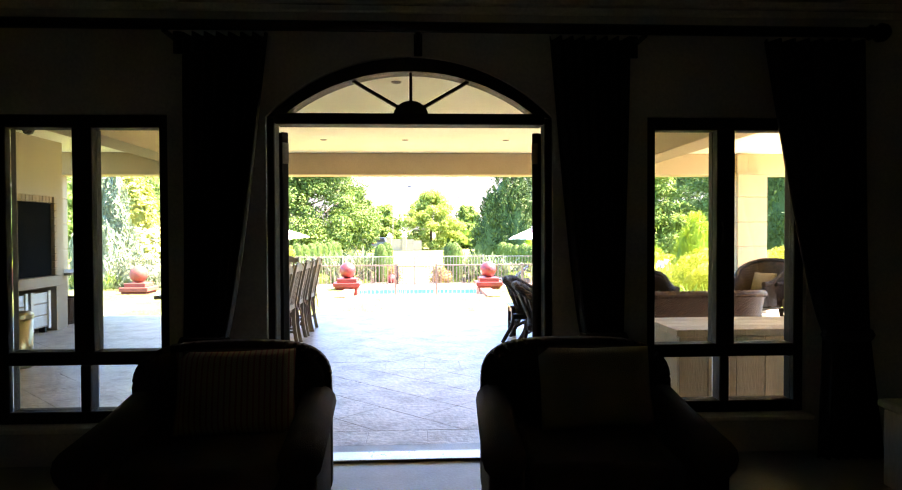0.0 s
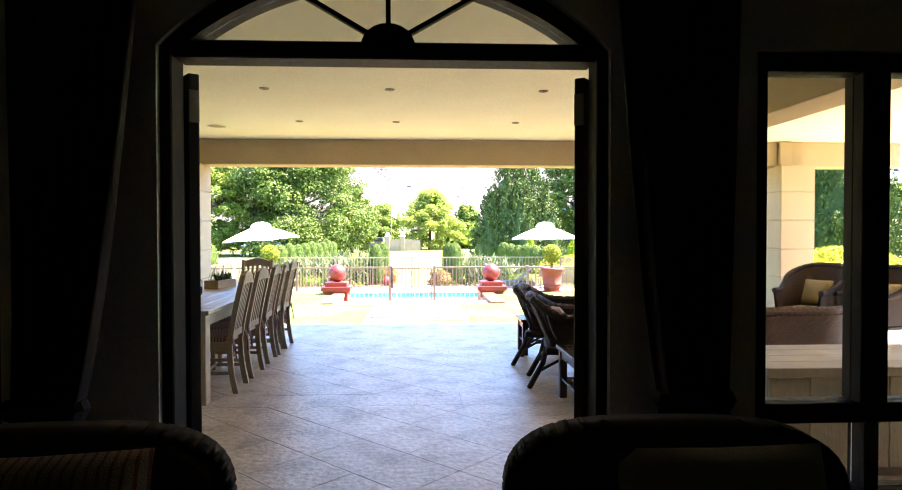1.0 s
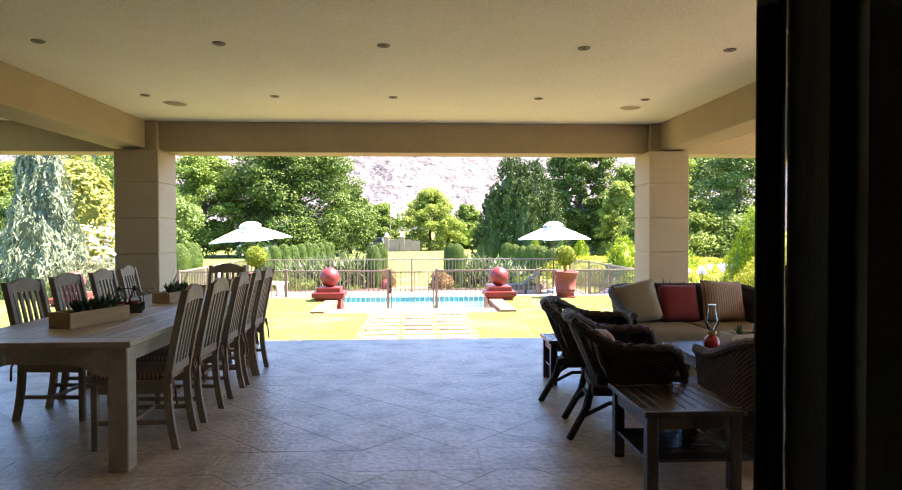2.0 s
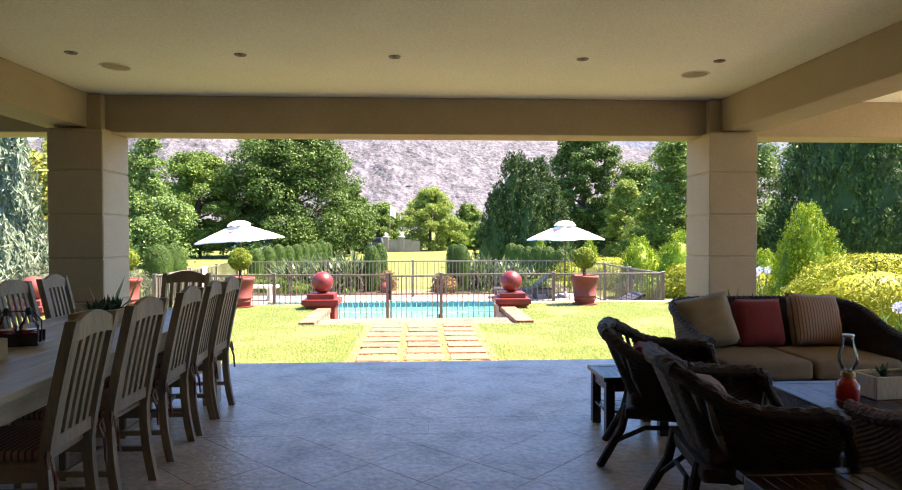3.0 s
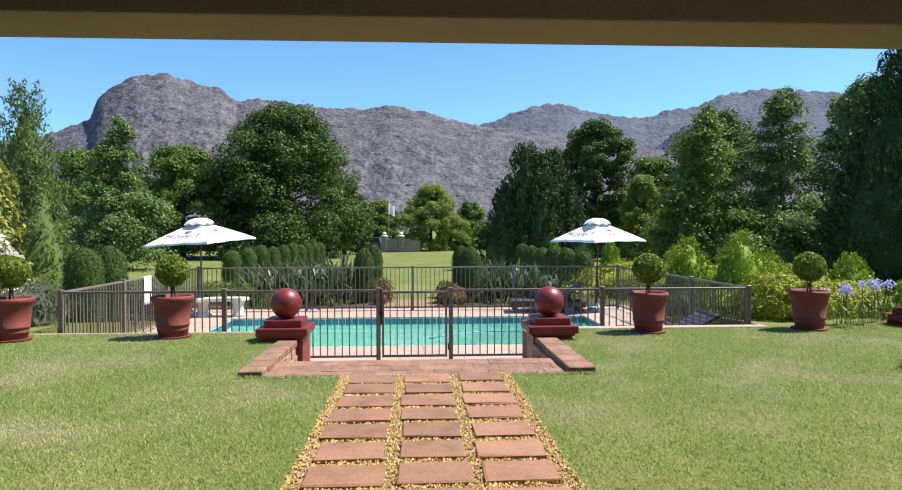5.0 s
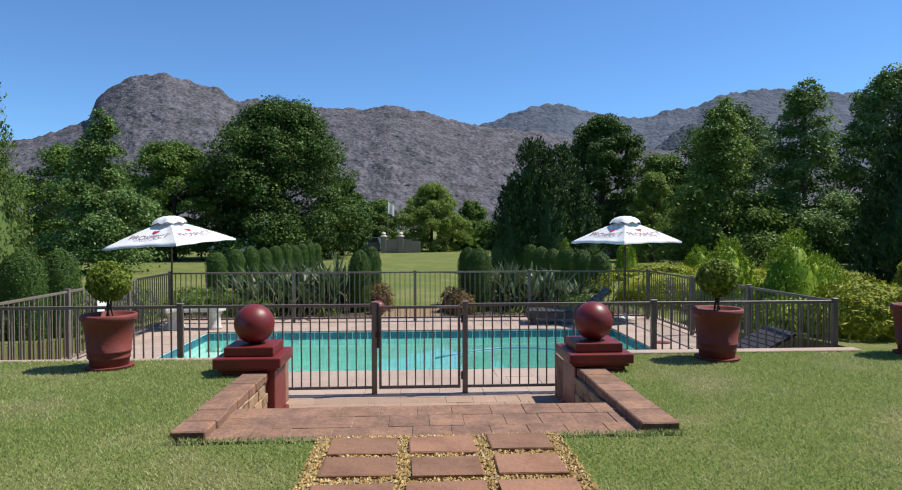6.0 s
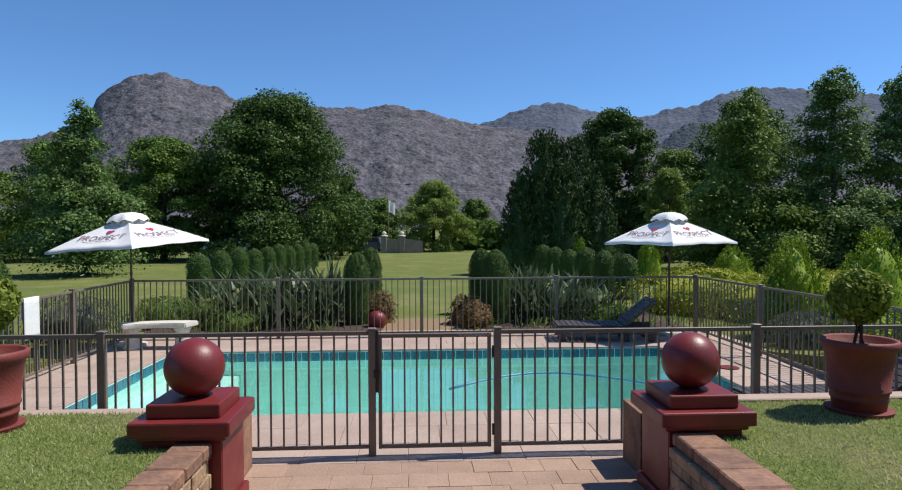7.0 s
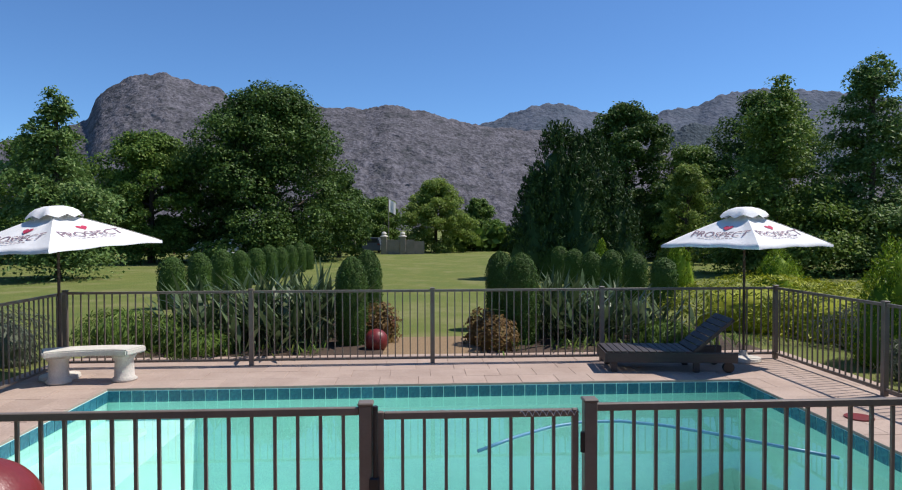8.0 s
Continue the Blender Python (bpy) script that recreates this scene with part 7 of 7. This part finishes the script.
# strap-leaved plants in clay pots beside the columns
for x, y, hh in ((-2.72, 9.98, 0.84), (2.88, 9.98, 0.62), (3.12, 10.02, 0.56)):
    k += 1
    pt = thing("plant_pot", "small clay pot standing at the foot of a column", "plant pot", "column pots", at=pose(x, y, 0.0))
    part("body", lathe([(0.09, 0), (0.10, 0.01), (0.125, 0.20), (0.14, 0.205), (0.142, 0.24), (0.125, 0.242), (0.118, 0.20), (0.01, 0.19)], 24), TERRACOTTA, pt, smooth=True)
    part("soil", lathe([(0.117, 0.192), (0.11, 0.212), (0.01, 0.216)], 20), SOIL, pt)
    blade_clump("potted_strap_plant", x, y, 13, hh, 0.05, LEAF_STREL, "upright dark green strap leaves growing in a pot", 400 + k, "potted strap plants", spread=0.06, z=0.215)

# soil beds
bed = bmesh.new()
for x0, x1, y0, y1, z in ((-5.6, -0.95, DECKY1 + 0.14, 28.2, FIELD + 0.07), (0.75, 5.3, DECKY1 + 0.14, 28.2, FIELD + 0.07)):
    box(x0, x1, y0, y1, z - 0.3, z, 0.03, bed)
tagged(part("flower_bed", bed, SOIL), "dark earth of the flower beds behind the pool", "soil", kind="structure")
pathb = box(-0.95, 0.75, DECKY1 + 0.14, 26.4, FIELD - 0.2, FIELD + 0.05, 0.01)
tagged(part("garden_path", pathb, GRAVELBED), "short gravel path behind the pool fence", "path", kind="structure")
# ---- pieces: tiles, paving, stones, grass ----
def clip(poly, ax, val, keep_less):
    out = []
    for i in range(len(poly)):
        p, q = poly[i], poly[(i + 1) % len(poly)]
        ip = p[ax] <= val if keep_less else p[ax] >= val
        iq = q[ax] <= val if keep_less else q[ax] >= val
        if ip:
            out.append(p)
        if ip != iq:
            t = (val - p[ax]) / (q[ax] - p[ax])
            out.append((p[0] + (q[0] - p[0]) * t, p[1] + (q[1] - p[1]) * t))
    return out


def area(p):
    return abs(sum(p[i][0] * p[(i + 1) % len(p)][1] - p[(i + 1) % len(p)][0] * p[i][1] for i in range(len(p)))) / 2


def prism(poly, z0, z1, gap, v, f, edge=0.004):
    """A flat stone with a chamfered upper edge, added to vertex and face lists."""
    cx_, cy_ = sum(p[0] for p in poly) / len(poly), sum(p[1] for p in poly) / len(poly)
    rad = math.sqrt(area(poly) / math.pi)
    k1, k2 = 1 - gap / rad, 1 - (gap + edge) / rad
    m, n = len(v), len(poly)
    for k, z in ((k1, z0), (k1, z1 - 0.75 * edge), (k2, z1)):
        v += [(cx_ + (p[0] - cx_) * k, cy_ + (p[1] - cy_) * k, z) for p in poly]
    for r in (0, 1):
        for i in range(n):
            j = (i + 1) % n
            f.append((m + r * n + i, m + r * n + j, m + (r + 1) * n + j, m + (r + 1) * n + i))
    f.append(tuple(m + 2 * n + i for i in range(n)))


def lay(parent, polys, z0, z1, gap, material, nm, near, jitter=0.0, seed=1, edge=0.004):
    """Stones as parts where near() says so, the rest joined."""
    rg = random.Random(seed)
    rv, rf, count = [], [], 0
    for p in polys:
        if area(p) < 0.003:
            continue
        dz = rg.uniform(-jitter, jitter)
        c = (sum(q[0] for q in p) / len(p), sum(q[1] for q in p) / len(p))
        if near(c) and count < 300:
            count += 1
            v, f = [], []
            prism(p, z0, z1 + dz, gap, v, f, edge)
            raw(nm, v, f, material, parent)
        else:
            prism(p, z0, z1 + dz, gap, rv, rf, edge)
    if rv:
        raw(nm + "_field", rv, rf, material, parent, kind="stuff")


pf = thing("patio_floor", "travertine tiles laid in diamonds and bands", "floor", kind="structure")
part("bedding", box(-6.3, 8.0, WY1 + 0.021, PY1 - 0.02, -0.25, -0.0018), GROUT, pf)
part("patio_edge", box(-6.3, 8.0, PY1 - 0.02, PY1, -0.25, -0.002, 0.004), TRAVERTINE, pf)
polys = []
bands = [(WY1 + 0.02, 4.40), (6.40, 6.76), (8.50, 8.86), (10.56, PY1 - 0.02)]
for y0, y1 in bands:
    x = -6.3
    i = 0
    while x < 8.0:
        w = (0.40, 0.36, 0.43)[i % 3]
        polys.append([(x, y0), (min(x + w, 8.0), y0), (min(x + w, 8.0), y1), (x, y1)])
        x += w
        i += 1
D = 0.60
for (a0, a1), (b0, b1) in zip(bands, bands[1:]):
    y0, y1 = a1, b0
    for i in range(-12, 16):
        for j in range(-1, 9):
            for off in (0, 1):
                cx_, cy_ = i * D + off * D / 2, y0 + j * D + off * D / 2
                p = [(cx_ - D / 2, cy_), (cx_, cy_ - D / 2), (cx_ + D / 2, cy_), (cx_, cy_ + D / 2)]
                for ax, val, less in ((1, y0, False), (1, y1, True), (0, -6.3, False), (0, 8.0, True)):
                    p = clip(p, ax, val, less) if len(p) > 2 else p
                if len(p) > 2:
                    polys.append(p)
lay(pf, polys, -0.02, 0.0, 0.0010, TRAVERTINE, "tile", lambda c: -1.7 < c[0] < 1.9, 0.0004, 5, 0.0015)

# stepping path: gravel and slabs
path = thing("garden_walk", "red sandstone slabs set in yellow gravel", "path", kind="structure")
part("gravel_bed", box(-0.81, 0.89, PY1 + 0.002, 14.32, -0.2, LAWN - 0.005), GRAVELBED, path)
rg = random.Random(8)
ny = 8
pitch = (14.30 - PY1) / ny
for j in range(ny):
    for x0, x1 in ((-0.72, -0.26), (-0.17, 0.27), (0.36, 0.80)):
        y0 = PY1 + 0.06 + j * pitch + rg.uniform(-0.02, 0.02)
        b = box(x0 + rg.uniform(-0.02, 0.02), x1 + rg.uniform(-0.02, 0.02), y0, y0 + pitch - 0.10, -0.15, LAWN + 0.022, 0.006)
        for vv in b.verts:
            vv.co += Vector((rg.uniform(-0.008, 0.008), rg.uniform(-0.008, 0.008), rg.uniform(-0.003, 0.003)))
        part("slab", b, SANDSTONE, path)
PEB = leaf_mat("yellow_gravel", (0.34, 0.22, 0.08), (0.62, 0.46, 0.20), (0.72, 0.62, 0.42), thru=0.0, rough=0.85)
rng = np.random.default_rng(12)
n = 15000
P = np.stack([rng.uniform(-0.83, 0.91, n), rng.uniform(PY1 + 0.01, 14.32, n), LAWN + 0.006 * rng.random(n)], 1)
base = np.array([(1, 0, 0), (-0.5, 0.87, 0), (-0.5, -0.87, 0), (0.1, 0.05, 0.8)])
S = (0.009 + 0.010 * rng.random(n))[:, None, None]
ang = rng.uniform(0, 6.28, n)
Rm = np.zeros((n, 3, 3))
Rm[:, 0, 0] = Rm[:, 1, 1] = np.cos(ang)
Rm[:, 0, 1], Rm[:, 1, 0] = -np.sin(ang), np.sin(ang)
Rm[:, 2, 2] = 0.7 + 0.5 * rng.random(n)
V = np.einsum('nij,kj->nki', Rm, base) * S + P[:, None, :]
idx = np.arange(n)[:, None] * 4
F = np.concatenate([idx + np.array([0, 1, 3]), idx + np.array([1, 2, 3]), idx + np.array([2, 0, 3])])
raw("gravel", V.reshape(-1, 3).tolist(), F.tolist(), PEB, path, "loose yellow gravel", kind="stuff")

# steps down to the pool
st = thing("garden_steps", "red sandstone landing and steps to the pool deck", "steps", kind="structure")
levels = [(14.33, 15.20, LAWN - 0.02), (15.20, 15.62, -0.27), (15.62, 16.04, -0.44), (16.04, DECKY0, DECK)]
for y0, y1, z in levels:
    part("bedding", box(XL, XR, y0 + 0.012, y1, -1.0, z - 0.006), MORTAR, st)
    rows_n = max(1, round((y1 - y0) / 0.30))
    polys = []
    for r in range(rows_n):
        a, c = y0 + (y1 - y0) * r / rows_n, y0 + (y1 - y0) * (r + 1) / rows_n
        x = XL - (0.2 if r % 2 else 0.0)
        while x < XR:
            w = rg.uniform(0.27, 0.34)
            polys.append([(max(x, XL), a), (min(x + w, XR), a), (min(x + w, XR), c), (max(x, XL), c)])
            x += w
    lay(st, [p for p in polys if area(p) > 0.01], z - 0.05, z, 0.0026, BROWNSTONE if y0 < 16.0 else PAVETAN, "paver", lambda c: True, 0.003, int(y0 * 10), 0.003)
for s, x0, x1 in ((-1, WXL, XL), (1, XR, WXR)):
    wl = thing("step_wall", "low sandstone wall with coping beside the steps", "wall", "step walls", "structure")
    part("core", box(x0 + 0.02, x1 - 0.02, 14.42, 16.30, -1.0, LAWN - 0.04), MORTAR, wl)
    y = 14.38
    while y < 16.28:
        w = rg.uniform(0.24, 0.40)
        part("coping", box(x0 - 0.01 + rg.uniform(-0.006, 0.006), x1 + 0.012 + rg.uniform(-0.008, 0.008), y + 0.004, min(y + w, 16.31) - 0.004, LAWN - 0.04, LAWN + 0.045 + rg.uniform(-0.004, 0.004), 0.01), BROWNSTONE, wl)
        y += w
    face = x1 if s < 0 else x0
    z = -0.64
    while z < LAWN - 0.05:
        h = min(rg.uniform(0.07, 0.12), LAWN - 0.04 - z)
        y = 14.40
        while y < 16.28:
            w = rg.uniform(0.12, 0.28)
            dp = rg.uniform(0.0, 0.018)
            part("stone", box(face - 0.03 - (dp if s > 0 else 0), face + 0.03 + (dp if s < 0 else 0) - 0.03 * (1 if s < 0 else 0) + 0.0, y + 0.004, min(y + w, 16.30) - 0.004, z + 0.004, z + h - 0.002, 0.006), BUFFSTONE, wl)
            y += w
        z += h

for x0, x1 in ((WXL, XL - 0.0), (XR, WXR)):
    tagged(part("kerb", box(x0, x1, 16.98, DECKY0, -1.0, LAWN - 0.01), BROWNSTONE), "low stone edge between lawn and pool deck", "kerb", kind="structure")

# pool deck paving
polys = []
for x0, x1, y0, y1 in ((DECKX0, DECKX1, DECKY0, py0), (DECKX0, DECKX1, py1, DECKY1), (DECKX0, px0, py0, py1), (px1, DECKX1, py0, py1)):
    rn = max(2, round((y1 - y0) / 0.45))
    for r in range(rn):
        a, c = y0 + (y1 - y0) * r / rn, y0 + (y1 - y0) * (r + 1) / rn
        x = x0 - (0.25 if r % 2 else 0)
        while x < x1 - 0.02:
            w = rg.uniform(0.42, 0.58)
            polys.append([(max(x, x0), a), (min(x + w, x1), a), (min(x + w, x1), c), (max(x, x0), c)])
            x += w
lay(deck, [p for p in polys if area(p) > 0.01], DECK - 0.05, DECK, 0.0022, PINKPAVE, "paver", lambda c: True, 0.002, 77)

# pool coping and tile band
tile_b = box(-0.071, 0.071, -0.004, 0.004, -0.07, 0.07, 0.003)
tile_me = bpy.data.meshes.new("pool_tile")
tile_b.to_mesh(tile_me)
tile_b.free()
POOLTILE2 = mat("patterned_pool_tile", (0.04, 0.21, 0.26), (0.012, 0.08, 0.14), 22, 0.2, bump=0, fine=9, spread=0.2, vary=0.18)
tile_me.materials.append(POOLTILE2)
zt = DECK - 0.03 - 0.075
n1, n2 = int((px1 - px0) / 0.15), int((py1 - py0) / 0.15)
for i in range(n1):
    x = px0 + (i + 0.5) * (px1 - px0) / n1
    o = new("pool_tile", tile_me)
    o.parent, o.matrix_basis = pool, pose(x, py1 - 0.009, zt)
for i in range(n2):
    y = py0 + (i + 0.5) * (py1 - py0) / n2
    for x, rz in ((px0 + 0.009, 90), (px1 - 0.009, 90)):
        o = new("pool_tile", tile_me)
        o.parent, o.matrix_basis = pool, pose(x, y, zt, 0, 0, rz)

# lawn blades
BLADE = leaf_mat("grass_blade", (0.25, 0.35, 0.09), (0.41, 0.48, 0.18), (0.60, 0.59, 0.35), thru=0.45)
bn, bl = BLADE.node_tree.nodes, BLADE.node_tree.links
btc, bnz, brp, bmx = bn.new("ShaderNodeTexCoord"), bn.new("ShaderNodeTexNoise"), bn.new("ShaderNodeValToRGB"), bn.new("ShaderNodeMix")
bnz.inputs["Scale"].default_value, bnz.inputs["Detail"].default_value = 0.9, 7
bl.new(btc.outputs["Object"], bnz.inputs["Vector"])
brp.color_ramp.elements[0].position, brp.color_ramp.elements[1].position = 0.48, 0.68
bl.new(bnz.outputs[0], brp.inputs[0])
bmx.data_type = 'RGBA'
bl.new(brp.outputs[0], bmx.inputs["Factor"])
bl.new(bn["Color Ramp"].outputs[0], bmx.inputs["A"])
bmx.inputs["B"].default_value = (0.56, 0.52, 0.29, 1)
for nd in bn:
    if nd.bl_idname == "ShaderNodeBsdfPrincipled":
        bl.new(bmx.outputs["Result"], nd.inputs["Base Color"])
    if nd.bl_idname == "ShaderNodeBsdfTranslucent":
        bl.new(bmx.outputs["Result"], nd.inputs["Color"])
rng = np.random.default_rng(3)
n = 430000
X, Y = rng.uniform(-7.5, 7.5, n), PY1 + (17.24 - PY1) * rng.random(n) ** 0.9
keep = ~((X > -0.84) & (X < 0.92) & (Y < 14.34)) & ~((X > WXL) & (X < WXR) & (Y > 14.34)) & ~((X < -7) & (Y > 16))
X, Y = X[keep], Y[keep]
n = len(X)
a = rng.uniform(0, 6.28, n)
hgt = 0.012 + 0.020 * rng.random(n)
w = 0.004 + 0.003 * rng.random(n)
lx, ly = rng.normal(size=n) * 0.013, rng.normal(size=n) * 0.013
z = np.full(n, LAWN - 0.004)
V = np.stack([np.stack([X - w * np.cos(a), Y - w * np.sin(a), z], 1), np.stack([X + w * np.cos(a), Y + w * np.sin(a), z], 1), np.stack([X + lx, Y + ly, z + hgt], 1)], 1).reshape(-1, 3)
tagged(raw("grass", V.tolist(), np.arange(3 * n).reshape(-1, 3).tolist(), BLADE), "short mown grass blades of the front lawn", "grass", kind="stuff")
